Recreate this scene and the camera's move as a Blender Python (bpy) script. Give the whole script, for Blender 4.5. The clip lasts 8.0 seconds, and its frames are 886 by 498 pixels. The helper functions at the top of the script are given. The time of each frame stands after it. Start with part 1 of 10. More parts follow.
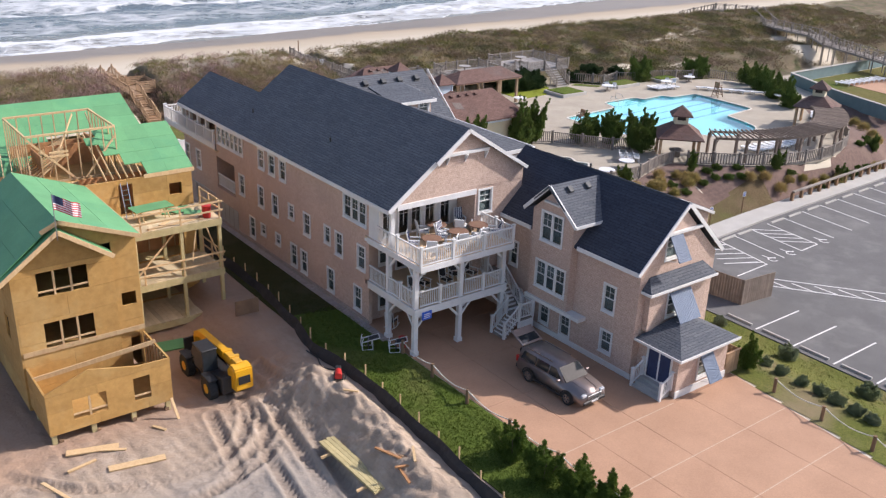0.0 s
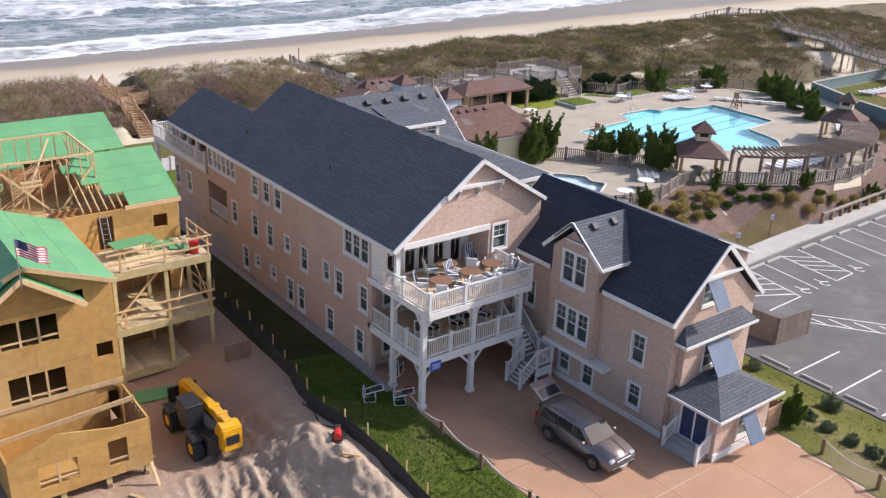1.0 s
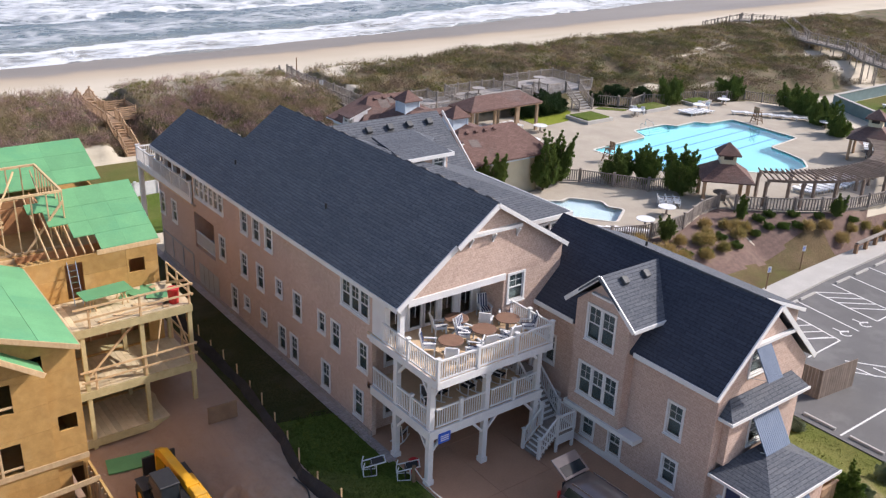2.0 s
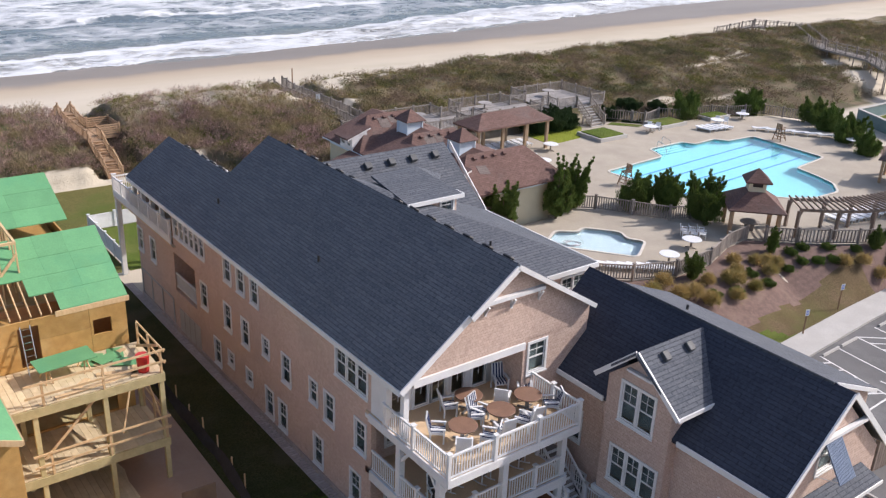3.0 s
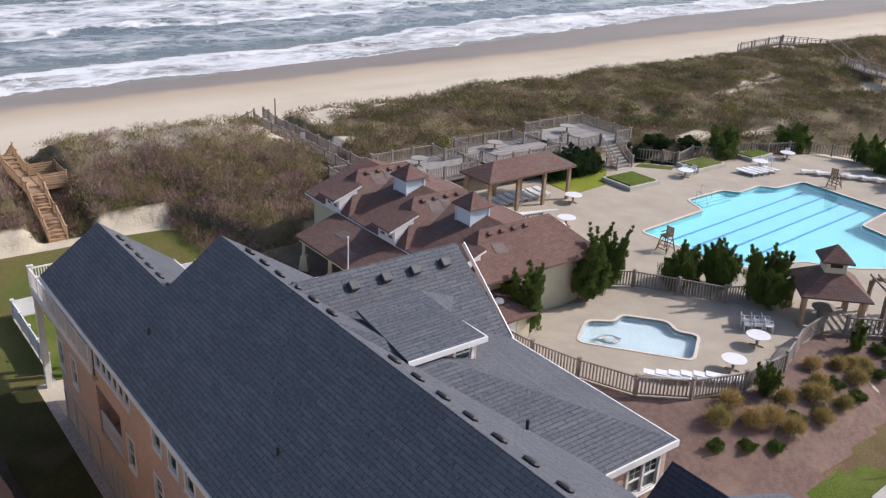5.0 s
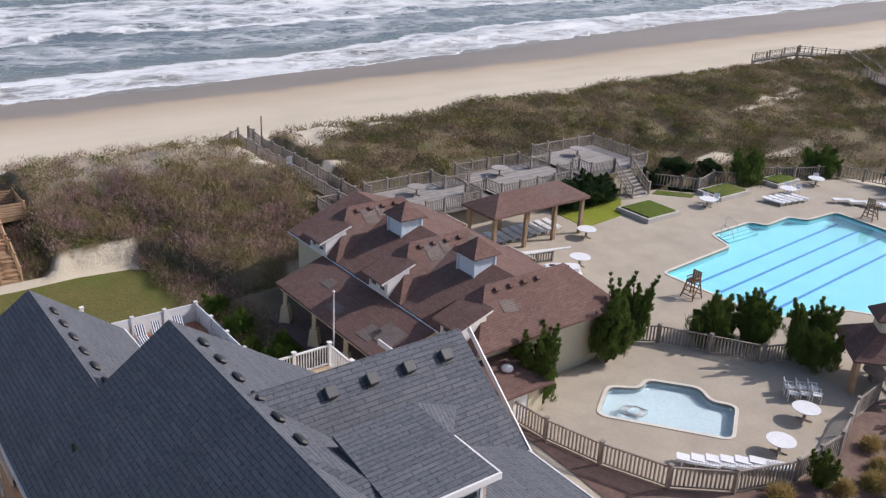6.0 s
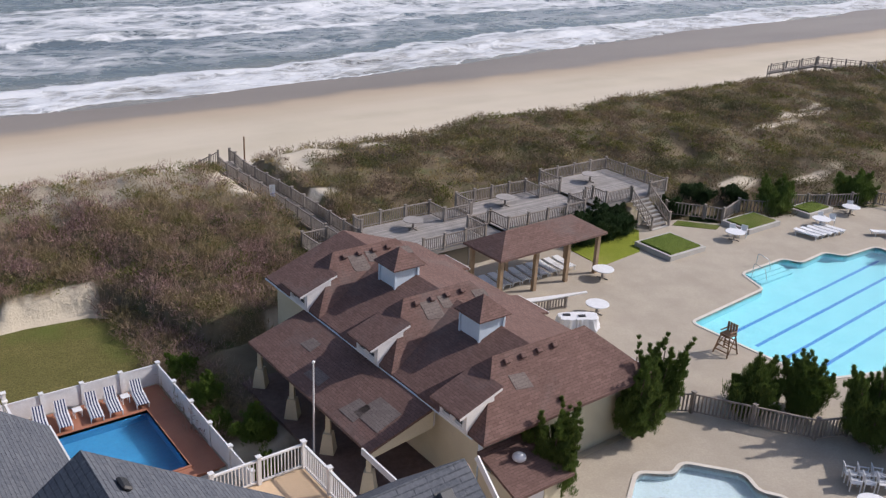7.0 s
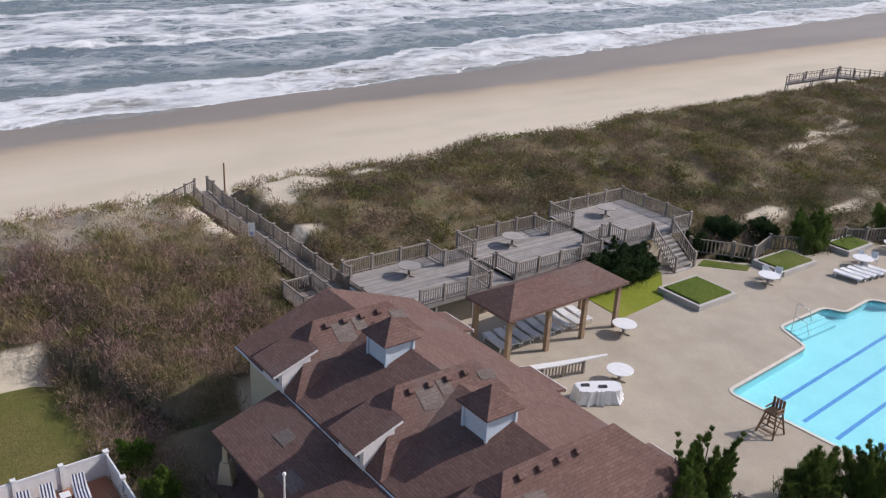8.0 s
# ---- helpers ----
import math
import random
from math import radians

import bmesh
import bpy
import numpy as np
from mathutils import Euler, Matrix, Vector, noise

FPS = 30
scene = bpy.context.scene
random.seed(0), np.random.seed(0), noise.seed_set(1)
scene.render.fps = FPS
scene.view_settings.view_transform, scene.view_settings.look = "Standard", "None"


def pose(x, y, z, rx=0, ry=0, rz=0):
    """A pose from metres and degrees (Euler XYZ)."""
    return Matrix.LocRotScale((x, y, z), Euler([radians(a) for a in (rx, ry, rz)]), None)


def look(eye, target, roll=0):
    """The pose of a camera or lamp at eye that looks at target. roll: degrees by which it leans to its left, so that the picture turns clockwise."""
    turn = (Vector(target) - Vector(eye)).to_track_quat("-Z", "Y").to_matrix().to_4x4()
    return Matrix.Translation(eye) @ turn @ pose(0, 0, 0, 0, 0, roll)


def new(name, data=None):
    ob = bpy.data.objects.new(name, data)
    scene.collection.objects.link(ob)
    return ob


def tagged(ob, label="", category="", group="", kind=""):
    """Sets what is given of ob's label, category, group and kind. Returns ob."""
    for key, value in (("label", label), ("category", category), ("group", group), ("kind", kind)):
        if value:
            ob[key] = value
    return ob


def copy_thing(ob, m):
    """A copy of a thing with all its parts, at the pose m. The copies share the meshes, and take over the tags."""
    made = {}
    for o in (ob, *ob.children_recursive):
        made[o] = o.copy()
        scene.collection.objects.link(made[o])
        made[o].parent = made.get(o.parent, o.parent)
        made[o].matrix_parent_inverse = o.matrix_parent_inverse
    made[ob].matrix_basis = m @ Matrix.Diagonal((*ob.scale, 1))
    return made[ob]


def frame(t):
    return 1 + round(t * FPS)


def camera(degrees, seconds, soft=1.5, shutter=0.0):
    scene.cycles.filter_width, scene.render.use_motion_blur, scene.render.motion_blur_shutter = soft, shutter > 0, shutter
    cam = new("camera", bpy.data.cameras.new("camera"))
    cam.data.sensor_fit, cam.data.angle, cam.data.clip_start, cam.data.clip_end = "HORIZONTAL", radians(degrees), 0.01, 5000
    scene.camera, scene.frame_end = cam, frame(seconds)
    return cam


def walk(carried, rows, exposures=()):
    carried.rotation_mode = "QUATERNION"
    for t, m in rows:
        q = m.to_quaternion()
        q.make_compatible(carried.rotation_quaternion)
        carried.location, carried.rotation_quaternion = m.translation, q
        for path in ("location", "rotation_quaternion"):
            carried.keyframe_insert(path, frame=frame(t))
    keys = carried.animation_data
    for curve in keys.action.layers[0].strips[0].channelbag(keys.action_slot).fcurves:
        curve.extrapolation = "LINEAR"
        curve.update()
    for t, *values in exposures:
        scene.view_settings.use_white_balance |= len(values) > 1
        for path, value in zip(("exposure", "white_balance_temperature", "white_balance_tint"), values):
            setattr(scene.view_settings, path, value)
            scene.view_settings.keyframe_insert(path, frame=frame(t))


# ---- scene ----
cam = camera(52.55, 8.0, soft=1.3)
ROWS = [
    (0, -26.374, -36.211, 24.894, 67.739, -1.876, -37.113),
    (0.5, -24.989, -34.043, 24.955, 67.732, -1.874, -36.994),
    (1, -23.492, -31.736, 25.106, 67.676, -1.892, -36.903),
    (1.5, -21.944, -29.319, 25.272, 67.657, -1.965, -36.844),
    (3, -16.910, -21.476, 25.742, 67.555, -2.141, -36.792),
    (3.5, -15.062, -18.645, 25.893, 67.537, -2.206, -36.806),
    (4, -13.126, -15.748, 26.029, 67.525, -2.263, -36.823),
    (4.5, -11.178, -12.867, 26.238, 67.511, -2.322, -36.884),
    (6, -4.474, -3.634, 26.247, 67.532, -2.692, -36.888),
    (6.5, -2.199, -0.542, 26.010, 67.689, -2.774, -36.925),
    (7, 0.169, 2.609, 25.900, 67.750, -2.818, -36.920),
    (7.5, 2.587, 5.805, 25.976, 67.705, -2.878, -36.894),
    (8, 4.960, 9.013, 26.152, 67.599, -2.926, -36.890),
]
walk(cam, [(t, pose(*row)) for t, *row in ROWS], [(0, 0.4, 6500, 17), (1.5, 0.42, 6500, 17), (3.5, 0.27, 6500, 17), (4.5, 0.2, 6500, 17), (6, 0.03, 6500, 17), (8, -0.08, 6500, 17)])
import itertools


# ---- world, sun, exposure ----
SUN_TO = Vector((0.755, -0.295, 0.60)).normalized()
world = bpy.data.worlds.new("sky")
scene.world = world
world.use_nodes = True
wn, wl = world.node_tree.nodes, world.node_tree.links
sky = wn.new("ShaderNodeTexSky")
sky.sky_type = "NISHITA"
sky.sun_disc = False
sky.sun_elevation = math.asin(SUN_TO.z)
sky.sun_rotation = math.atan2(SUN_TO.x, SUN_TO.y)
sky.dust_density = 2.0
sky.ozone_density = 1.0
wn["Background"].inputs["Strength"].default_value = 0.15
wl.new(sky.outputs["Color"], wn["Background"].inputs["Color"])
sun_data = bpy.data.lights.new("sun", "SUN")
sun_data.energy, sun_data.angle, sun_data.color = 4.0, radians(0.6), (1.0, 0.96, 0.90)
sun = new("sun", sun_data)
sun.matrix_world = look(SUN_TO * 100, (0, 0, 0))
scene.view_settings.exposure = 0.0

# ---- materials ----
MATS = {}


def ramp_mix(nt, fac, a, b):
    n = nt.nodes.new("ShaderNodeMix")
    n.data_type = "RGBA"
    n.inputs["A"].default_value = (*a, 1)
    n.inputs["B"].default_value = (*b, 1)
    nt.links.new(fac, n.inputs["Factor"])
    return n.outputs["Result"]


def mix_cols(nt, fac, a, b, mode="MIX"):
    n = nt.nodes.new("ShaderNodeMix")
    n.data_type, n.blend_type = "RGBA", mode
    for key, v in (("A", a), ("B", b)):
        if isinstance(v, tuple):
            n.inputs[key].default_value = (*v, 1)
        else:
            nt.links.new(v, n.inputs[key])
    if isinstance(fac, float):
        n.inputs["Factor"].default_value = fac
    else:
        nt.links.new(fac, n.inputs["Factor"])
    return n.outputs["Result"]


def noise_fac(nt, vec, scale, detail=5, lo=0.35, hi=0.65, rough=0.55, stretch=None, dist=0.0):
    if stretch:
        m = nt.nodes.new("ShaderNodeMapping")
        m.inputs["Scale"].default_value = stretch
        nt.links.new(vec, m.inputs["Vector"])
        vec = m.outputs["Vector"]
    n = nt.nodes.new("ShaderNodeTexNoise")
    n.inputs["Scale"].default_value, n.inputs["Detail"].default_value = scale, detail
    n.inputs["Roughness"].default_value, n.inputs["Distortion"].default_value = rough, dist
    nt.links.new(vec, n.inputs["Vector"])
    r = nt.nodes.new("ShaderNodeMapRange")
    r.inputs["From Min"].default_value, r.inputs["From Max"].default_value = lo, hi
    nt.links.new(n.outputs["Fac"], r.inputs["Value"])
    return r.outputs["Result"]


def math_node(nt, op, a, b=None, c=None):
    n = nt.nodes.new("ShaderNodeMath")
    n.operation = op
    for i, v in enumerate((a, b, c)):
        if v is None:
            continue
        if isinstance(v, (int, float)):
            n.inputs[i].default_value = v
        else:
            nt.links.new(v, n.inputs[i])
    return n.outputs[0]


def start(name):
    m = bpy.data.materials.new(name)
    m.use_nodes = True
    nt = m.node_tree
    bsdf = nt.nodes["Principled BSDF"]
    geo = nt.nodes.new("ShaderNodeNewGeometry")
    uv = nt.nodes.new("ShaderNodeTexCoord")
    MATS[name] = m
    return m, nt, bsdf, geo.outputs["Position"], uv.outputs["UV"]


def add_bump(nt, bsdf, height, strength, distance=0.02):
    b = nt.nodes.new("ShaderNodeBump")
    b.inputs["Strength"].default_value, b.inputs["Distance"].default_value = strength, distance
    nt.links.new(height, b.inputs["Height"])
    nt.links.new(b.outputs["Normal"], bsdf.inputs["Normal"])


def mat(name, a, b=None, scale=3.0, grain=40.0, rough=0.8, metal=0.0, bump=0.25, stain=None, stretch=None, rand=0.0, spec=0.5):
    """A surface in two tones, with fine grain, wide stains and slight relief."""
    b = b or tuple(c * 0.8 for c in a)
    m, nt, bsdf, pos, uv = start(name)
    col = ramp_mix(nt, noise_fac(nt, pos, scale, stretch=stretch), a, b)
    g = noise_fac(nt, pos, grain, 3, 0.3, 0.7, stretch=stretch)
    col = mix_cols(nt, g, col, tuple(c * 0.72 for c in a))if grain > 200 else mix_cols(nt, math_node(nt, "MULTIPLY", g, 0.45), col, tuple(c * 0.62 for c in a))
    if stain:
        s = noise_fac(nt, pos, 0.35, 6, 0.5, 0.72, 0.65)
        col = mix_cols(nt, math_node(nt, "MULTIPLY", s, 0.6), col, stain)
    if rand:
        oi = nt.nodes.new("ShaderNodeObjectInfo")
        h = nt.nodes.new("ShaderNodeHueSaturation")
        r = nt.nodes.new("ShaderNodeMapRange")
        r.inputs["To Min"].default_value, r.inputs["To Max"].default_value = 1 - rand, 1 + rand
        nt.links.new(oi.outputs["Random"], r.inputs["Value"])
        nt.links.new(r.outputs["Result"], h.inputs["Value"])
        nt.links.new(col, h.inputs["Color"])
        col = h.outputs["Color"]
    nt.links.new(col, bsdf.inputs["Base Color"])
    bsdf.inputs["Roughness"].default_value, bsdf.inputs["Metallic"].default_value = rough, metal
    bsdf.inputs["Specular IOR Level"].default_value = spec
    if bump:
        add_bump(nt, bsdf, g, bump)
    return m


def tiles(name, a, b, w, h, joint, joint_col, rough=0.85, bump=0.5, gap=0.5, stain=None, patch=None, vary=0.35, spec=0.3):
    """Courses of shingles or pavers laid over the surface, each of its own tone."""
    m, nt, bsdf, pos, uv = start(name)
    t = nt.nodes.new("ShaderNodeTexBrick")
    t.offset, t.squash = 0.5, 1.0
    t.inputs["Color1"].default_value, t.inputs["Color2"].default_value = (*a, 1), (*b, 1)
    t.inputs["Mortar"].default_value = (*joint_col, 1)
    t.inputs["Scale"].default_value = 1.0
    t.inputs["Mortar Size"].default_value, t.inputs["Mortar Smooth"].default_value = joint, 0.3
    t.inputs["Bias"].default_value = 0.0
    t.inputs["Brick Width"].default_value, t.inputs["Row Height"].default_value = w, h
    nt.links.new(uv, t.inputs["Vector"])
    col = t.outputs["Color"]
    n1 = noise_fac(nt, pos, 0.5, 6, 0.35, 0.7)
    n2 = noise_fac(nt, pos, 9.0, 4, 0.3, 0.7)
    col = mix_cols(nt, math_node(nt, "MULTIPLY", n1, vary), col, tuple(c * 0.6 for c in a))
    col = mix_cols(nt, math_node(nt, "MULTIPLY", n2, vary), col, tuple(min(1, c * 1.35) for c in b))
    if stain:
        col = mix_cols(nt, math_node(nt, "MULTIPLY", noise_fac(nt, pos, 0.22, 7, 0.52, 0.7, 0.7), 0.55), col, stain)
    if patch:
        v = nt.nodes.new("ShaderNodeTexVoronoi")
        v.inputs["Scale"].default_value = 3.2
        nt.links.new(uv, v.inputs["Vector"])
        lt = math_node(nt, "LESS_THAN", v.outputs["Distance"], 0.16)
        col = mix_cols(nt, math_node(nt, "MULTIPLY", lt, 0.5), col, patch)
    nt.links.new(col, bsdf.inputs["Base Color"])
    bsdf.inputs["Roughness"].default_value = rough
    bsdf.inputs["Specular IOR Level"].default_value = spec
    hgt = math_node(nt, "ADD", math_node(nt, "MULTIPLY", t.outputs["Fac"], -1.0), math_node(nt, "MULTIPLY", n2, 0.4))
    add_bump(nt, bsdf, hgt, bump, 0.015)
    return m


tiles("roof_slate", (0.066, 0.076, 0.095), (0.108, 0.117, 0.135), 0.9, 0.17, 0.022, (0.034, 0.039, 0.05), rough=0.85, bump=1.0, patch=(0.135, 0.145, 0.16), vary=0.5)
# Same slate shingle, coloured darker and bluer for a slope in shade.
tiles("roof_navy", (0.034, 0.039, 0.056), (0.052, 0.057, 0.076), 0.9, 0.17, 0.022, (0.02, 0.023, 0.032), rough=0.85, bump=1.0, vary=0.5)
tiles("roof_brown", (0.108, 0.063, 0.054), (0.16, 0.098, 0.084), 0.34, 0.145, 0.010, (0.06, 0.035, 0.03), rough=0.9, stain=(0.13, 0.115, 0.11))
tiles("roof_patch", (0.125, 0.10, 0.092), (0.165, 0.14, 0.13), 0.34, 0.145, 0.010, (0.085, 0.065, 0.06), rough=0.9)
tiles("cedar", (0.485, 0.352, 0.285), (0.585, 0.447, 0.37), 0.16, 0.125, 0.006, (0.32, 0.215, 0.175), rough=0.85, stain=(0.45, 0.335, 0.29))
tiles("stone_band", (0.30, 0.25, 0.23), (0.42, 0.36, 0.33), 0.35, 0.18, 0.015, (0.2, 0.18, 0.17))
mat("white_paint", (0.80, 0.80, 0.79), (0.72, 0.72, 0.72), 1.2, 30, 0.45, bump=0.05, stain=(0.6, 0.59, 0.56))
mat("porch_boards", (0.72, 0.53, 0.34), (0.64, 0.46, 0.29), 4, 30, 0.7, stretch=(1, 12, 1))
mat("cream_wall", (0.62, 0.57, 0.42), (0.55, 0.5, 0.36), 0.8, 25, 0.8, stain=(0.5, 0.46, 0.36))
mat("pale_blue", (0.62, 0.72, 0.80), (0.55, 0.66, 0.76), 1, 20, 0.6)
mat("awning_blue", (0.15, 0.205, 0.30), (0.125, 0.175, 0.265), 2, 30, 0.5)
mat("osb", (0.52, 0.305, 0.095), (0.42, 0.235, 0.07), 3.0, 28, 0.8, stain=(0.54, 0.385, 0.17), rand=0.12)
mat("lumber", (0.66, 0.47, 0.26), (0.56, 0.37, 0.19), 3, 25, 0.75, stretch=(3, 3, 1), rand=0.18)
mat("pale_board", (0.68, 0.56, 0.36), (0.58, 0.46, 0.28), 3, 25, 0.75, rand=0.15)
mat("treated_lumber", (0.55, 0.46, 0.24), (0.45, 0.37, 0.18), 3, 25, 0.75, rand=0.15)
mat("green_sheathing", (0.14, 0.37, 0.165), (0.115, 0.32, 0.14), 0.9, 14, 0.6, bump=0.05, stain=(0.06, 0.27, 0.14), rand=0.06)
mat("grey_wood", (0.30, 0.265, 0.235), (0.22, 0.19, 0.165), 2, 30, 0.9, rand=0.15)
mat("pergola_wood", (0.27, 0.21, 0.17), (0.20, 0.155, 0.125), 2, 30, 0.9, rand=0.15)
mat("brown_wood", (0.27, 0.165, 0.095), (0.20, 0.12, 0.07), 2, 30, 0.85, rand=0.15)
mat("deck_grey", (0.325, 0.305, 0.29), (0.25, 0.235, 0.222), 1.5, 30, 0.9, rand=0.2)
mat("blind", (0.34, 0.37, 0.38), (0.28, 0.31, 0.32), 2, 20, 0.8)
mat("raw_deck_wood", (0.50, 0.335, 0.20), (0.40, 0.255, 0.15), 2, 30, 0.85, rand=0.12)
mat("post_wood", (0.36, 0.255, 0.165), (0.28, 0.195, 0.125), 2, 30, 0.85, rand=0.12)
# Near black: stands for the shade inside rooms, lantern openings and car boot.
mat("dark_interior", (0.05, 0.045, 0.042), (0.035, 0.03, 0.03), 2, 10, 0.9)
mat("room_wall", (0.34, 0.31, 0.28), (0.28, 0.26, 0.24), 2, 10, 0.9)
mat("concrete", (0.425, 0.375, 0.30), (0.36, 0.315, 0.25), 0.5, 12, 0.9, stain=(0.30, 0.258, 0.208))
mat("concrete_pale", (0.47, 0.455, 0.425), (0.40, 0.385, 0.36), 0.7, 14, 0.9, stain=(0.4, 0.38, 0.35))
mat("driveway", (0.46, 0.272, 0.172), (0.40, 0.232, 0.145), 0.5, 14, 0.85, stain=(0.42, 0.25, 0.16), bump=0.1)
mat("joint", (0.36, 0.21, 0.135), (0.31, 0.18, 0.115), 2, 20, 0.9)
mat("driveway_joint", (0.55, 0.40, 0.29), (0.48, 0.34, 0.24), 2, 20, 0.9)
mat("osb_warm", (0.47, 0.235, 0.10), (0.38, 0.18, 0.075), 3.0, 28, 0.8, rand=0.15)
mat("asphalt", (0.138, 0.135, 0.135), (0.108, 0.106, 0.106), 0.4, 50, 0.9, stain=(0.2, 0.195, 0.19))
mat("road_paint", (0.74, 0.74, 0.72), (0.62, 0.62, 0.6), 2, 30, 0.7)
mat("brick_deck", (0.40, 0.17, 0.10), (0.33, 0.135, 0.08), 0.8, 14, 0.8)
mat("mulch", (0.185, 0.12, 0.10), (0.13, 0.085, 0.07), 3, 12, 1.0, bump=0.6, stain=(0.24, 0.17, 0.13))
mat("tyre", (0.022, 0.022, 0.023), (0.03, 0.03, 0.03), 5, 40, 0.8)
mat("black_plastic", (0.02, 0.02, 0.022), (0.03, 0.03, 0.032), 4, 40, 0.5)
mat("silt_cloth", (0.030, 0.028, 0.028), (0.045, 0.04, 0.04), 2, 30, 0.9)
mat("machine_yellow", (0.80, 0.40, 0.012), (0.72, 0.35, 0.012), 2, 20, 0.4, stain=(0.5, 0.33, 0.1))
mat("red_plastic", (0.62, 0.03, 0.025), (0.5, 0.025, 0.02), 3, 20, 0.45)
mat("white_plastic", (0.78, 0.79, 0.80), (0.70, 0.71, 0.72), 3, 20, 0.4, bump=0.03)
mat("table_brown", (0.24, 0.135, 0.09), (0.19, 0.105, 0.07), 3, 20, 0.6)
mat("navy_cloth", (0.035, 0.05, 0.12), (0.03, 0.04, 0.1), 5, 60, 0.9)
mat("canvas", (0.75, 0.76, 0.78), (0.66, 0.67, 0.7), 5, 60, 0.9)
mat("trunk_bark", (0.16, 0.115, 0.08), (0.10, 0.075, 0.05), 5, 30, 0.95, bump=0.6)
mat("chrome", (0.62, 0.62, 0.64), (0.55, 0.55, 0.57), 4, 30, 0.25, metal=1.0, bump=0)
mat("headlight", (0.5, 0.52, 0.55), (0.42, 0.44, 0.47), 6, 40, 0.2, bump=0.02)
mat("steel_grey", (0.36, 0.37, 0.38), (0.30, 0.31, 0.32), 4, 30, 0.45, metal=0.7)
mat("vent_grey", (0.07, 0.075, 0.08), None, 4, 30, 0.6)
mat("rope_white", (0.72, 0.70, 0.64), (0.6, 0.58, 0.52), 8, 60, 0.9)
mat("sign_blue", (0.02, 0.12, 0.62), (0.02, 0.1, 0.55), 4, 40, 0.4)
mat("flag_red", (0.55, 0.03, 0.05), None, 4, 40, 0.8)
mat("pool_coping", (0.66, 0.62, 0.55), (0.58, 0.54, 0.48), 1.5, 20, 0.8)
mat("pool_plaster", (0.22, 0.60, 0.66), (0.19, 0.56, 0.63), 0.5, 8, 0.6, bump=0.02)
mat("pool_plaster_pale", (0.46, 0.56, 0.60), (0.42, 0.52, 0.57), 0.5, 8, 0.6, bump=0.02)
mat("pool_plaster_blue", (0.03, 0.25, 0.48), (0.025, 0.21, 0.42), 0.5, 8, 0.6, bump=0.02)
mat("lane_tile", (0.03, 0.22, 0.55), (0.025, 0.19, 0.5), 2, 20, 0.5, bump=0.02)
mat("wall_teal", (0.16, 0.24, 0.25), (0.13, 0.2, 0.21), 1, 20, 0.7)


def glass_mat(name, tint, rough=0.02):
    m, nt, bsdf, pos, uv = start(name)
    bsdf.inputs["Base Color"].default_value = (*tint, 1)
    bsdf.inputs["Roughness"].default_value = rough
    bsdf.inputs["Transmission Weight"].default_value = 1.0
    bsdf.inputs["IOR"].default_value = 1.45
    add_bump(nt, bsdf, noise_fac(nt, pos, 1.3, 2, 0.3, 0.7), 0.03)


glass_mat("window_glass", (0.55, 0.63, 0.63))


def car_paint(name, col):
    m, nt, bsdf, pos, uv = start(name)
    nt.links.new(ramp_mix(nt, noise_fac(nt, pos, 2, 3), col, tuple(c * 0.85 for c in col)), bsdf.inputs["Base Color"])
    bsdf.inputs["Metallic"].default_value, bsdf.inputs["Roughness"].default_value = 0.45, 0.38
    bsdf.inputs["Coat Weight"].default_value, bsdf.inputs["Coat Roughness"].default_value = 1.0, 0.05


car_paint("car_grey", (0.235, 0.19, 0.18))


def car_glass():
    m, nt, bsdf, pos, uv = start("car_glass")
    nt.links.new(ramp_mix(nt, noise_fac(nt, pos, 3, 2), (0.02, 0.025, 0.028), (0.03, 0.035, 0.04)), bsdf.inputs["Base Color"])
    bsdf.inputs["Roughness"].default_value = 0.04


car_glass()


def foliage(name, a, b, c):
    """Leaves: each clump has its own tone, with light let through."""
    m, nt, bsdf, pos, uv = start(name)
    g = nt.nodes.new("ShaderNodeNewGeometry")
    col = ramp_mix(nt, g.outputs["Random Per Island"], a, b)
    col = mix_cols(nt, noise_fac(nt, pos, 0.35, 4, 0.42, 0.62), col, c)
    nt.links.new(col, bsdf.inputs["Base Color"])
    bsdf.inputs["Roughness"].default_value = 0.75
    bsdf.inputs["Specular IOR Level"].default_value = 0.25
    tr = nt.nodes.new("ShaderNodeBsdfTranslucent")
    nt.links.new(col, tr.inputs["Color"])
    mx = nt.nodes.new("ShaderNodeMixShader")
    mx.inputs["Fac"].default_value = 0.25
    nt.links.new(bsdf.outputs["BSDF"], mx.inputs[1])
    nt.links.new(tr.outputs["BSDF"], mx.inputs[2])
    nt.links.new(mx.outputs["Shader"], nt.nodes["Material Output"].inputs["Surface"])


foliage("leaf_cedar", (0.06, 0.10, 0.024), (0.145, 0.195, 0.046), (0.095, 0.15, 0.032))
foliage("leaf_shrub", (0.07, 0.12, 0.02), (0.13, 0.18, 0.03), (0.09, 0.15, 0.025))
foliage("leaf_silver", (0.15, 0.18, 0.10), (0.30, 0.33, 0.22), (0.20, 0.24, 0.13))
foliage("leaf_dark", (0.022, 0.045, 0.018), (0.05, 0.08, 0.025), (0.03, 0.06, 0.02))
foliage("dune_brush", (0.11, 0.078, 0.055), (0.30, 0.22, 0.155), (0.13, 0.12, 0.05))
foliage("dune_dark", (0.06, 0.06, 0.03), (0.13, 0.12, 0.065), (0.09, 0.10, 0.04))
foliage("dune_brush_left", (0.125, 0.078, 0.072), (0.49, 0.33, 0.295), (0.27, 0.215, 0.115))
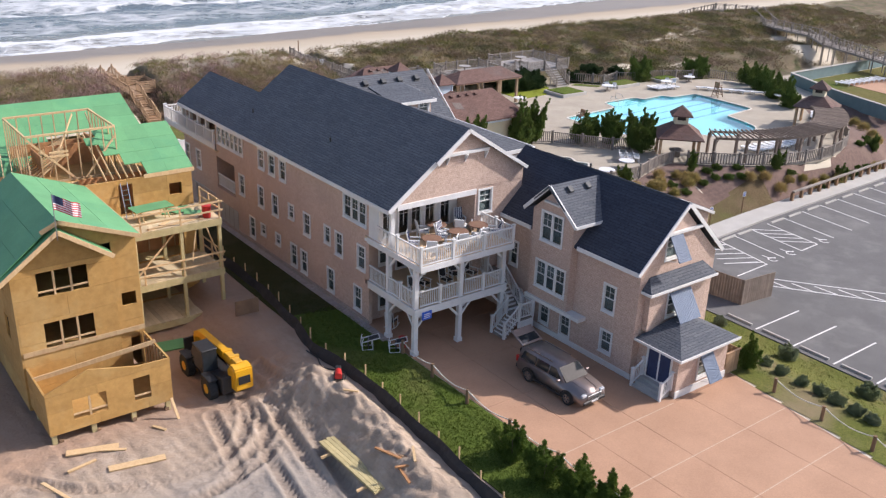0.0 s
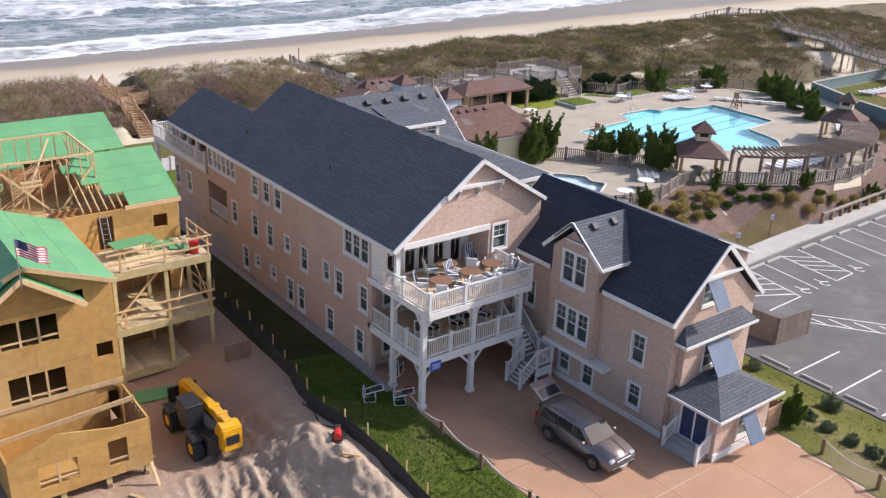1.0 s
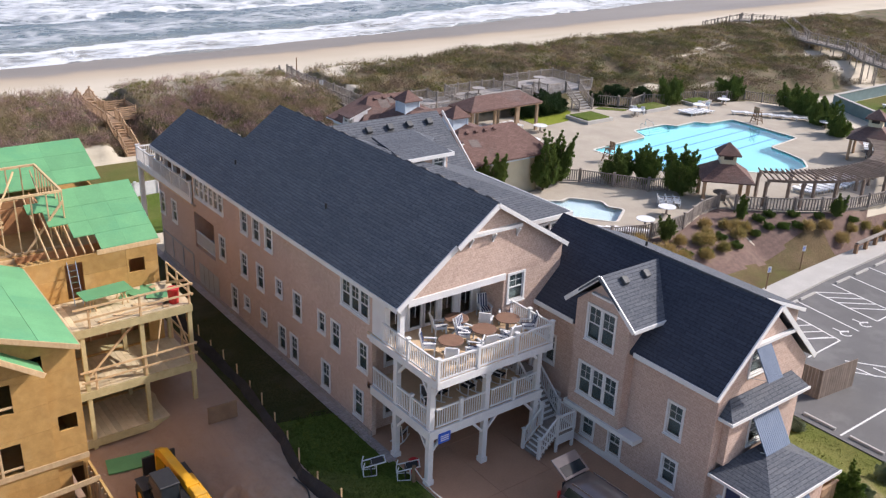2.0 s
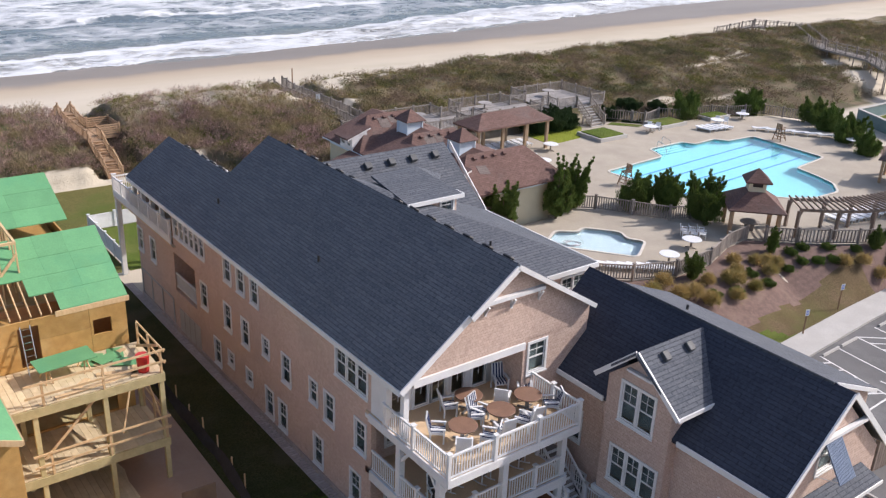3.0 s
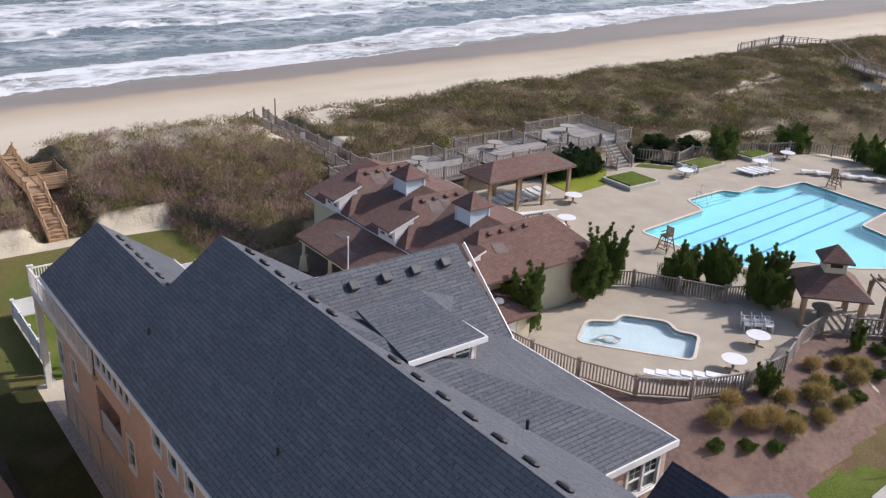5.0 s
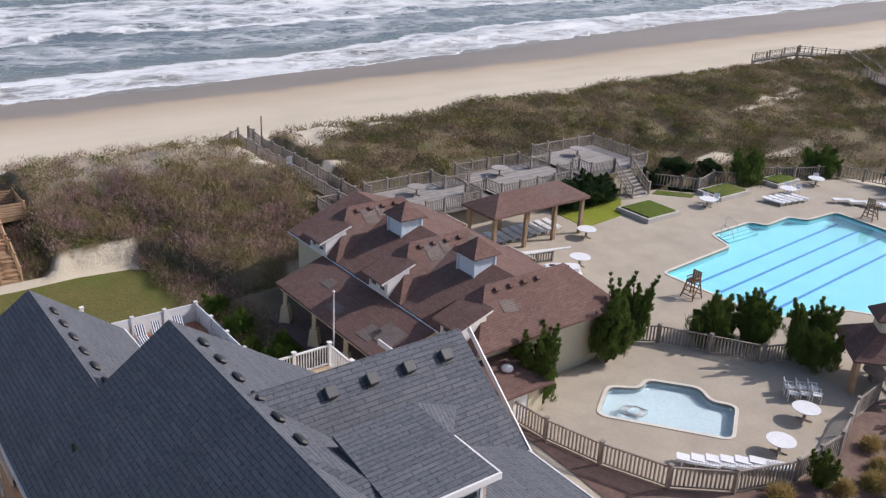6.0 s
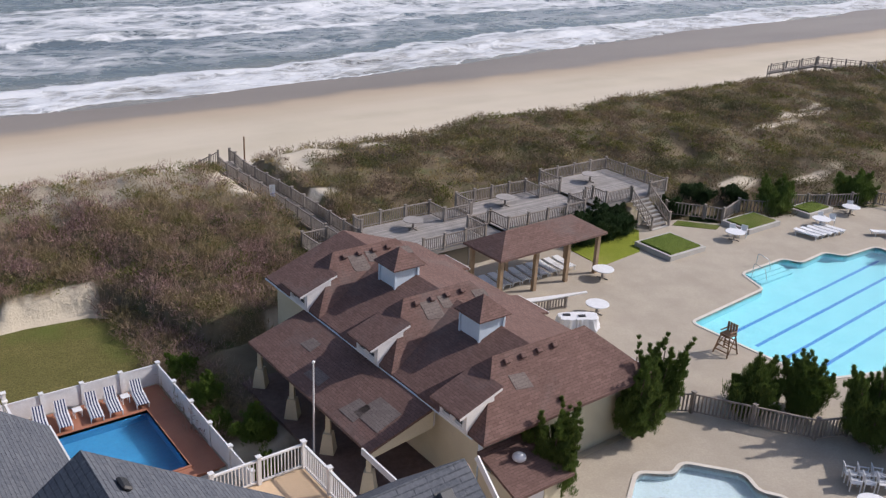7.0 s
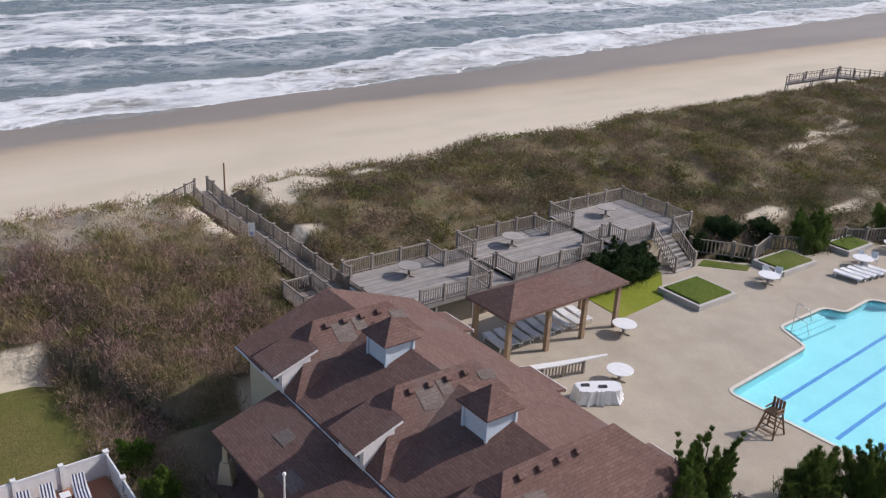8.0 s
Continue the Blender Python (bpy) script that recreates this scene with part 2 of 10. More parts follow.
foliage("dune_grass", (0.26, 0.20, 0.09), (0.40, 0.31, 0.16), (0.20, 0.18, 0.06))
foliage("dune_green", (0.10, 0.11, 0.025), (0.19, 0.19, 0.05), (0.14, 0.14, 0.035))
foliage("ornamental_grass", (0.32, 0.235, 0.09), (0.48, 0.36, 0.16), (0.27, 0.235, 0.08))


def lawn_mat(name, a, b, c):
    m, nt, bsdf, pos, uv = start(name)
    col = ramp_mix(nt, noise_fac(nt, pos, 0.5, 6), a, b)
    col = mix_cols(nt, noise_fac(nt, pos, 14, 4, 0.35, 0.7), col, tuple(v * 0.55 for v in a))
    col = mix_cols(nt, noise_fac(nt, pos, 0.16, 4, 0.5, 0.7), col, c)
    nt.links.new(col, bsdf.inputs["Base Color"])
    bsdf.inputs["Roughness"].default_value = 0.95
    bsdf.inputs["Specular IOR Level"].default_value = 0.1
    add_bump(nt, bsdf, noise_fac(nt, pos, 25, 4, 0.3, 0.7), 0.6, 0.05)


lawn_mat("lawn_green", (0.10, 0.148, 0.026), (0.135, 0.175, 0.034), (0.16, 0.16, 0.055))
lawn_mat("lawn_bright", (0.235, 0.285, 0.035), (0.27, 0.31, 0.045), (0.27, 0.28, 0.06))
# Soil-brown turf, made darker still to carry the house's shade.
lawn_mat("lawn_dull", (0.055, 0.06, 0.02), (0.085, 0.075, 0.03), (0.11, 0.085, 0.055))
lawn_mat("lawn_brown", (0.16, 0.15, 0.05), (0.20, 0.175, 0.065), (0.10, 0.13, 0.03))
lawn_mat("dry_verge", (0.15, 0.11, 0.06), (0.215, 0.155, 0.095), (0.12, 0.125, 0.04))
lawn_mat("verge", (0.15, 0.17, 0.04), (0.20, 0.19, 0.06), (0.27, 0.21, 0.13))


def ground_mat():
    """Sand: pale and dry, darker and wet to the sea, worn by wheels on the building site, thinly overgrown on the dunes."""
    m, nt, bsdf, pos, uv = start("ground_sand")
    sep = nt.nodes.new("ShaderNodeSeparateXYZ")
    nt.links.new(pos, sep.inputs[0])
    x, y = sep.outputs["X"], sep.outputs["Y"]

    def step(v, lo, hi):
        r = nt.nodes.new("ShaderNodeMapRange")
        r.interpolation_type = "SMOOTHSTEP"
        r.inputs["From Min"].default_value, r.inputs["From Max"].default_value = lo, hi
        nt.links.new(v, r.inputs["Value"])
        return r.outputs["Result"]

    wob = math_node(nt, "MULTIPLY_ADD", noise_fac(nt, pos, 0.05, 5, 0.2, 0.8), 14.0, -7.0)
    yw = math_node(nt, "ADD", y, wob)
    sand = ramp_mix(nt, noise_fac(nt, pos, 0.12, 6), (0.51, 0.452, 0.352), (0.45, 0.40, 0.312))
    sand = mix_cols(nt, noise_fac(nt, pos, 0.05, 4, 0.4, 0.7, stretch=(0.3, 2, 1)), sand, (0.55, 0.49, 0.40))
    slant = math_node(nt, "SUBTRACT", math_node(nt, "MULTIPLY_ADD", wob, 0.22, y), math_node(nt, "MULTIPLY", x, 0.028))
    sand = mix_cols(nt, math_node(nt, "MULTIPLY", step(slant, 92, 106), 0.75), sand, (0.385, 0.30, 0.215))
    wet = ramp_mix(nt, noise_fac(nt, pos, 0.06, 4, stretch=(0.3, 1, 1)), (0.205, 0.178, 0.153), (0.255, 0.222, 0.19))
    wetf = step(math_node(nt, "MULTIPLY_ADD", noise_fac(nt, pos, 0.11, 5, 0.2, 0.8), 3.0, slant), 104.6, 109.6)
    beach = mix_cols(nt, wetf, sand, wet)
    dune = ramp_mix(nt, noise_fac(nt, pos, 0.16, 7, 0.40, 0.62), (0.10, 0.077, 0.048), (0.18, 0.14, 0.085))
    dune = mix_cols(nt, noise_fac(nt, pos, 0.55, 6, 0.48, 0.66), dune, (0.085, 0.09, 0.035))
    at = nt.nodes.new("ShaderNodeAttribute")
    at.attribute_name = "cover"
    col = mix_cols(nt, at.outputs["Fac"], beach, dune)
    dirt = ramp_mix(nt, noise_fac(nt, pos, 0.3, 7, 0.3, 0.7), (0.42, 0.33, 0.25), (0.32, 0.245, 0.185))
    dirt = mix_cols(nt, noise_fac(nt, pos, 2.2, 5, 0.45, 0.75, stretch=(1.6, 0.35, 1)), dirt, (0.26, 0.20, 0.15))
    dirt = mix_cols(nt, noise_fac(nt, pos, 0.9, 6, 0.5, 0.7, 0.7), dirt, (0.47, 0.38, 0.30))
    dirt = mix_cols(nt, math_node(nt, "MULTIPLY", step(yw, 1.0, 7.0), 0.8), dirt, (0.345, 0.225, 0.155))
    rut = nt.nodes.new("ShaderNodeAttribute")
    rut.attribute_name = "turned"
    grey = math_node(nt, "MULTIPLY", step(math_node(nt, "MULTIPLY", y, -1.0), 0.0, 5.0), step(math_node(nt, "MULTIPLY", x, -1.0), 7.0, 10.0))
    dirt = mix_cols(nt, math_node(nt, "MULTIPLY", grey, 0.75), dirt, (0.285, 0.262, 0.238))
    # Darker brown the deeper the rut.
    dirt = mix_cols(nt, math_node(nt, "MULTIPLY", rut.outputs["Fac"], 0.55), dirt, (0.22, 0.165, 0.125))
    site = math_node(nt, "MULTIPLY", step(math_node(nt, "MULTIPLY", x, -1.0), 1.0, 2.0), step(math_node(nt, "MULTIPLY", yw, -1.0), -50, -42))
    col = mix_cols(nt, site, col, dirt)
    nt.links.new(col, bsdf.inputs["Base Color"])
    rr = nt.nodes.new("ShaderNodeMapRange")
    rr.inputs["To Min"].default_value, rr.inputs["To Max"].default_value = 0.95, 0.5
    nt.links.new(wetf, rr.inputs["Value"])
    nt.links.new(rr.outputs["Result"], bsdf.inputs["Roughness"])
    bsdf.inputs["Specular IOR Level"].default_value = 0.3
    add_bump(nt, bsdf, math_node(nt, "MULTIPLY", noise_fac(nt, pos, 3.0, 6, 0.2, 0.8, 0.65), math_node(nt, "MULTIPLY_ADD", step(y, 73, 80), -0.85, 1.0)), 0.5, 0.12)


ground_mat()


def sea_mat():
    """Grey-green surf with broken foam in lines along the shore."""
    m, nt, bsdf, pos, uv = start("sea_water")
    sep = nt.nodes.new("ShaderNodeSeparateXYZ")
    nt.links.new(pos, sep.inputs[0])
    y = sep.outputs["Y"]

    def step(v, lo, hi):
        r = nt.nodes.new("ShaderNodeMapRange")
        r.interpolation_type = "SMOOTHSTEP"
        r.inputs["From Min"].default_value, r.inputs["From Max"].default_value = lo, hi
        nt.links.new(v, r.inputs["Value"])
        return r.outputs["Result"]

    off = math_node(nt, "SUBTRACT", y, math_node(nt, "MULTIPLY_ADD", sep.outputs["X"], 0.095, 113.0))
    deep = ramp_mix(nt, noise_fac(nt, pos, 0.03, 5, stretch=(0.3, 1, 1)), (0.095, 0.125, 0.142), (0.135, 0.162, 0.172))
    deep = mix_cols(nt, math_node(nt, "MULTIPLY", noise_fac(nt, pos, 0.12, 4, 0.5, 0.7, stretch=(0.3, 1, 1)), 0.6), deep, (0.06, 0.085, 0.08))
    shallow = ramp_mix(nt, noise_fac(nt, pos, 0.06, 5, stretch=(0.3, 1, 1)), (0.20, 0.19, 0.165), (0.25, 0.23, 0.20))
    water = mix_cols(nt, step(off, 5, 18), shallow, deep)
    # a field of foam by distance from the shore, broken up by lace and spray
    wob = math_node(nt, "ADD", math_node(nt, "MULTIPLY_ADD", noise_fac(nt, pos, 0.018, 3, 0.25, 0.75, 0.5), 12.0, -6.0), math_node(nt, "MULTIPLY_ADD", noise_fac(nt, pos, 0.09, 5, 0.25, 0.75, 0.6), 5.0, -2.5))
    yy = math_node(nt, "ADD", off, wob)
    spread_ = math_node(nt, "MULTIPLY_ADD", step(sep.outputs["X"], 20, 120), 6.5, 0.0)
    yc = math_node(nt, "SUBTRACT", yy, spread_)

    def line(v, at, width, sharp=0.0):
        d = math_node(nt, "ABSOLUTE", math_node(nt, "SUBTRACT", v, at))
        return math_node(nt, "SUBTRACT", 1.0, step(d, sharp, width))

    def level(f, v):
        return math_node(nt, "MULTIPLY", f, v)

    def most(*fs):
        r = fs[0]
        for f in fs[1:]:
            r = math_node(nt, "MAXIMUM", r, f)
        return r

    front = step(yy, -1.6, -0.6)
    swash = math_node(nt, "MULTIPLY", front, math_node(nt, "SUBTRACT", 1.0, step(yc, 8.0, 13.0)))
    dens = most(level(swash, 0.62), level(line(yy, -0.6, 0.9, 0.1), 0.85), level(line(yc, 9.0, 2.0, 0.5), 0.98), level(line(yc, 6.0, 1.2, 0.1), 0.72), level(line(yc, 25, 18, 5), 0.42), level(line(yy, 41, 3.0, 0.2), 0.74),
                level(line(yy, 60, 26, 14), 0.62), level(line(yy, 66, 5.0, 0.5), 0.84), level(line(yy, 78, 3.0, 0.3), 0.7), level(line(yy, 98, 7.0, 0.5), 0.6), level(line(yy, 128, 6.0, 0.5), 0.5), level(line(yy, 170, 9.0, 0.5), 0.6), level(step(yy, 70, 90), 0.34))

    def lace(scale, stretch, warp, width):
        v = nt.nodes.new("ShaderNodeTexVoronoi")
        v.feature = "DISTANCE_TO_EDGE"
        v.inputs["Scale"].default_value = scale
        mp = nt.nodes.new("ShaderNodeMapping")
        mp.inputs["Scale"].default_value = stretch
        dn = nt.nodes.new("ShaderNodeTexNoise")
        dn.inputs["Scale"].default_value, dn.inputs["Detail"].default_value = scale * 0.8, 6
        nt.links.new(pos, dn.inputs["Vector"])
        va = nt.nodes.new("ShaderNodeVectorMath")
        va.operation = "MULTIPLY_ADD"
        nt.links.new(dn.outputs["Color"], va.inputs[0])
        va.inputs[1].default_value = (warp, warp, 0)
        nt.links.new(pos, va.inputs[2])
        nt.links.new(va.outputs[0], mp.inputs["Vector"])
        nt.links.new(mp.outputs["Vector"], v.inputs["Vector"])
        return math_node(nt, "SUBTRACT", 1.0, step(v.outputs["Distance"], 0.0, width))

    net = most(lace(0.13, (0.5, 1.0, 1.0), 15.0, 0.26), level(lace(0.42, (0.6, 1.0, 1.0), 5.0, 0.24), 0.75))
    spray = noise_fac(nt, pos, 0.55, 9, 0.28, 0.72, 0.75, stretch=(0.55, 1, 1))
    blot = noise_fac(nt, pos, 0.07, 6, 0.35, 0.65, 0.65, stretch=(0.45, 1, 1))
    tex = math_node(nt, "ADD", math_node(nt, "ADD", level(net, 0.34), level(spray, 0.36)), level(blot, 0.30))
    foam = step(math_node(nt, "MULTIPLY_ADD", tex, 1.15, dens), 0.84, 1.50)
    foam = math_node(nt, "MULTIPLY", foam, front)
    col = mix_cols(nt, foam, water, (0.61, 0.635, 0.655))
    nt.links.new(col, bsdf.inputs["Base Color"])
    nt.links.new(math_node(nt, "MULTIPLY_ADD", foam, 0.6, 0.22), bsdf.inputs["Roughness"])
    hgt = math_node(nt, "ADD", noise_fac(nt, pos, 0.22, 6, 0.2, 0.8, stretch=(0.6, 1, 1)), math_node(nt, "MULTIPLY", foam, 0.3))
    add_bump(nt, bsdf, hgt, 0.8, 0.9)


sea_mat()


def pool_mat(name, tint):
    m, nt, bsdf, pos, uv = start(name)
    bsdf.inputs["Base Color"].default_value = (*tint, 1)
    bsdf.inputs["Roughness"].default_value = 0.03
    bsdf.inputs["Transmission Weight"].default_value = 1.0
    bsdf.inputs["IOR"].default_value = 1.33
    add_bump(nt, bsdf, noise_fac(nt, pos, 2.5, 3, 0.2, 0.8), 0.08, 0.05)


pool_mat("pool_water", (0.88, 0.97, 1.0))


# ---- building helpers ----
def auto_uv(bm):
    """Lays metres on every face: across the slope and up it."""
    lay = bm.loops.layers.uv.verify()
    up = Vector((0, 0, 1))
    for f in bm.faces:
        n = f.normal
        if abs(n.z) > 0.995 or n.length < 0.1:
            h, v = Vector((1, 0, 0)), Vector((0, 1, 0))
        else:
            h = up.cross(n).normalized()
            v = n.cross(h)
        for lp in f.loops:
            lp[lay].uv = (lp.vert.co.dot(h), lp.vert.co.dot(v))


def link_mesh(name, bm, material, parent=None):
    bm.normal_update()
    auto_uv(bm)
    me = bpy.data.meshes.new(name)
    bm.to_mesh(me)
    bm.free()
    me.materials.append(MATS[material])
    ob = new(name, me)
    if parent:
        ob.parent = parent
    return ob


def part(name, bm, material, parent, label=""):
    ob = link_mesh(name, bm, material, parent)
    if label:
        ob["label"] = label
    return ob


def again(ob, m, parent=None):
    """Another object on the same mesh."""
    o = new(ob.name.split(".")[0], ob.data)
    o.parent = parent or ob.parent
    o.matrix_basis = m
    if "label" in ob:
        o["label"] = ob["label"]
    return o


def thing(name, label, category, at=(0, 0, 0), turn=0, group="", kind=""):
    e = new(name)
    e.empty_display_size = 0.2
    e.matrix_basis = pose(*at, 0, 0, turn)
    return tagged(e, label, category, group, kind)


def B():
    return bmesh.new()


def box(bm, x0, y0, z0, x1, y1, z1, m=None):
    vs = [bm.verts.new((x, y, z)) for z in (z0, z1) for y in (y0, y1) for x in (x0, x1)]
    for a in ((0, 2, 3, 1), (4, 5, 7, 6), (0, 1, 5, 4), (2, 6, 7, 3), (0, 4, 6, 2), (1, 3, 7, 5)):
        bm.faces.new([vs[i] for i in a])
    if m is not None:
        for v in vs:
            v.co = m @ v.co
    return vs


def bbox(x0, y0, z0, x1, y1, z1, bevel=0.0):
    bm = B()
    box(bm, min(x0, x1), min(y0, y1), min(z0, z1), max(x0, x1), max(y0, y1), max(z0, z1))
    if bevel:
        bmesh.ops.bevel(bm, geom=bm.edges[:], offset=bevel, segments=1, affect="EDGES")
    return bm


def beam(bm, a, b, w, h=None, up=(0, 0, 1)):
    """A squared timber from a to b."""
    a, b, h = Vector(a), Vector(b), h or w
    d = (b - a)
    n = d.normalized()
    s = n.cross(Vector(up))
    if s.length < 1e-4:
        s = Vector((1, 0, 0))
    s.normalize()
    t = s.cross(n)
    vs = []
    for p in (a, b):
        for i, j in ((-1, -1), (1, -1), (1, 1), (-1, 1)):
            vs.append(bm.verts.new(p + s * (i * w / 2) + t * (j * h / 2)))
    for f in ((3, 2, 1, 0), (4, 5, 6, 7), (0, 1, 5, 4), (1, 2, 6, 5), (2, 3, 7, 6), (3, 0, 4, 7)):
        bm.faces.new([vs[i] for i in f])
    return bm


def slab(pts, thick, down=True):
    """A flat or sloping plate with the given outline on top."""
    bm = B()
    pts = [Vector(p) for p in pts]
    n = Vector((0, 0, 0))
    for i, p in enumerate(pts):
        q = pts[(i + 1) % len(pts)]
        n += p.cross(q)
    if n.z < 0:
        pts.reverse()
    top = [bm.verts.new(p) for p in pts]
    bot = [bm.verts.new(p - Vector((0, 0, thick))) for p in pts]
    bm.faces.new(top)
    bm.faces.new(bot[::-1])
    k = len(pts)
    for i in range(k):
        j = (i + 1) % k
        bm.faces.new([top[i], bot[i], bot[j], top[j]])
    return bm


def prism(pts, axis, a, b):
    """An outline in the plane across axis, drawn out from a to b."""
    bm = B()

    def at(p, v):
        return {"x": (v, p[0], p[1]), "y": (p[0], v, p[1]), "z": (p[0], p[1], v)}[axis]

    lo = [bm.verts.new(at(p, a)) for p in pts]
    hi = [bm.verts.new(at(p, b)) for p in pts]
    bm.faces.new(lo)
    bm.faces.new(hi[::-1])
    k = len(pts)
    for i in range(k):
        j = (i + 1) % k
        bm.faces.new([lo[j], lo[i], hi[i], hi[j]])
    bmesh.ops.recalc_face_normals(bm, faces=bm.faces[:])
    return bm


def tube(bm, a, b, r0, r1=None, n=8, cap=True):
    a, b, r1 = Vector(a), Vector(b), r0 if r1 is None else r1
    d = (b - a).normalized()
    s = d.cross(Vector((0, 0, 1)))
    if s.length < 1e-3:
        s = Vector((1, 0, 0))
    s.normalize()
    t = s.cross(d)
    ra = [bm.verts.new(a + (s * math.cos(2 * math.pi * i / n) + t * math.sin(2 * math.pi * i / n)) * r0) for i in range(n)]
    rb = [bm.verts.new(b + (s * math.cos(2 * math.pi * i / n) + t * math.sin(2 * math.pi * i / n)) * r1) for i in range(n)]
    for i in range(n):
        j = (i + 1) % n
        bm.faces.new([ra[i], ra[j], rb[j], rb[i]])
    if cap:
        bm.faces.new(ra[::-1])
        bm.faces.new(rb)
    return bm


def wall_mesh(axis, at, thick, u0, u1, z0, z1, holes=()):
    """A wall with openings through it. axis x: it stands at x = at and runs along y. thick: towards + of the axis."""
    us = sorted({u0, u1, *[v for h in holes for v in (h[0], h[1])]})
    zs = sorted({z0, z1, *[v for h in holes for v in (h[2], h[3])]})
    us = [u for u in us if u0 <= u <= u1]
    zs = [z for z in zs if z0 <= z <= z1]
    bm = B()
    vert = {}

    def v(u, z, d):
        key = (u, z, d)
        if key not in vert:
            w = at + d * thick
            vert[key] = bm.verts.new((w, u, z) if axis == "x" else (u, w, z))
        return vert[key]

    def solid(i, j):
        if not (0 <= i < len(us) - 1 and 0 <= j < len(zs) - 1):
            return False
        cu, cz = (us[i] + us[i + 1]) / 2, (zs[j] + zs[j + 1]) / 2
        return not any(h[0] < cu < h[1] and h[2] < cz < h[3] for h in holes)

    for i in range(len(us) - 1):
        for j in range(len(zs) - 1):
            if not solid(i, j):
                continue
            a, b, c, d = us[i], us[i + 1], zs[j], zs[j + 1]
            for dd in (0, 1):
                bm.faces.new([v(a, c, dd), v(b, c, dd), v(b, d, dd), v(a, d, dd)])
            if not solid(i - 1, j):
                bm.faces.new([v(a, c, 0), v(a, d, 0), v(a, d, 1), v(a, c, 1)])
            if not solid(i + 1, j):
                bm.faces.new([v(b, c, 0), v(b, d, 0), v(b, d, 1), v(b, c, 1)])
            if not solid(i, j - 1):
                bm.faces.new([v(a, c, 0), v(b, c, 0), v(b, c, 1), v(a, c, 1)])
            if not solid(i, j + 1):
                bm.faces.new([v(a, d, 0), v(b, d, 0), v(b, d, 1), v(a, d, 1)])
    bmesh.ops.recalc_face_normals(bm, faces=bm.faces[:])
    return bm


def facing(axis, at, u, z):
    """A pose for a thing drawn in x and z, whose outside is -y. axis -x, -y, +x, +y: the way that it faces."""
    turn = {"-y": 0, "+x": 90, "+y": 180, "-x": -90}[axis]
    return pose(at, u, z, 0, 0, turn) if axis[1] == "x" else pose(u, at, z, 0, 0, turn)


def frame_ring(x0, z0, x1, z1, t, y0, y1):
    """A closed rectangular frame of width t, standing in x and z."""
    bm = B()
    o = [(x0, z0), (x1, z0), (x1, z1), (x0, z1)]
    n = [(x0 + t, z0 + t), (x1 - t, z0 + t), (x1 - t, z1 - t), (x0 + t, z1 - t)]
    v = [[bm.verts.new((x, y, z)) for x, z in q] for q in (o, n) for y in (y0, y1)]
    for i in range(4):
        j = (i + 1) % 4
        bm.faces.new([v[0][i], v[0][j], v[2][j], v[2][i]])
        bm.faces.new([v[1][j], v[1][i], v[3][i], v[3][j]])
        bm.faces.new([v[0][j], v[0][i], v[1][i], v[1][j]])
        bm.faces.new([v[2][i], v[2][j], v[3][j], v[3][i]])
    bmesh.ops.recalc_face_normals(bm, faces=bm.faces[:])
    return bm


def window(house, axis, at, u, z, w, h, units=1, door=False, trim="white_paint", lights=(2, 2)):
    """Casing proud of the wall, sashes with bars and a pane each; u is the middle, z the sill."""
    m = facing(axis, at, u, z)
    c = 0.11
    bm = frame_ring(-w / 2 - c, -c, w / 2 + c, h + c, c, -0.045, 0.09)
    bm.transform(m)
    win = part("door" if door else "window", bm, trim, house)
    bm = B()
    box(bm, -w / 2 - c - 0.03, -0.08, -c - 0.04, w / 2 + c + 0.03, -0.046, -c + 0.015)
    bm.transform(m)
    part("sill", bm, trim, win)
    uw = w / units
    for k in range(1, units):
        bm = B()
        box(bm, -w / 2 + k * uw - 0.05, -0.03, 0, -w / 2 + k * uw + 0.05, 0.09, h)
        bm.transform(m)
        part("mullion", bm, trim, win)
    for k in range(units):
        x0, x1 = -w / 2 + k * uw + (0.05 if k else 0), -w / 2 + (k + 1) * uw - (0.05 if k < units - 1 else 0)
        f = 0.055
        s = frame_ring(x0, 0, x1, h, f, 0.012, 0.06)
        if not door:
            box(s, x0 + f, 0.0, h * 0.5 - 0.03, x1 - f, 0.055, h * 0.5 + 0.03)
        nx, nz = lights
        lo = 0.5 if not door else 0.25
        for i in range(1, nx):
            xx = x0 + (x1 - x0) * i / nx
            box(s, xx - 0.012, 0.02, h * lo + 0.03, xx + 0.012, 0.05, h - f)
        for j in range(1, nz):
            zz = h * lo + h * (1 - lo) * j / nz
            box(s, x0 + f, 0.021, zz - 0.012, x1 - f, 0.049, zz + 0.012)
        s.transform(m)
        part("sash", s, trim, win)
        g = B()
        box(g, x0 + f, 0.030, f, x1 - f, 0.038, h - f)
        g.transform(m)
        pane = part("pane", g, "window_glass", win)
        pane.visible_shadow = False
        if not door:
            k2 = B()
            box(k2, x0 + 0.01, 0.10, h * 0.06, x1 - 0.01, 0.112, h - 0.01)
            k2.transform(m)
            part("blind", k2, "blind", win, "pale closed blind")
    return (u - w / 2, u + w / 2, z, z + h)


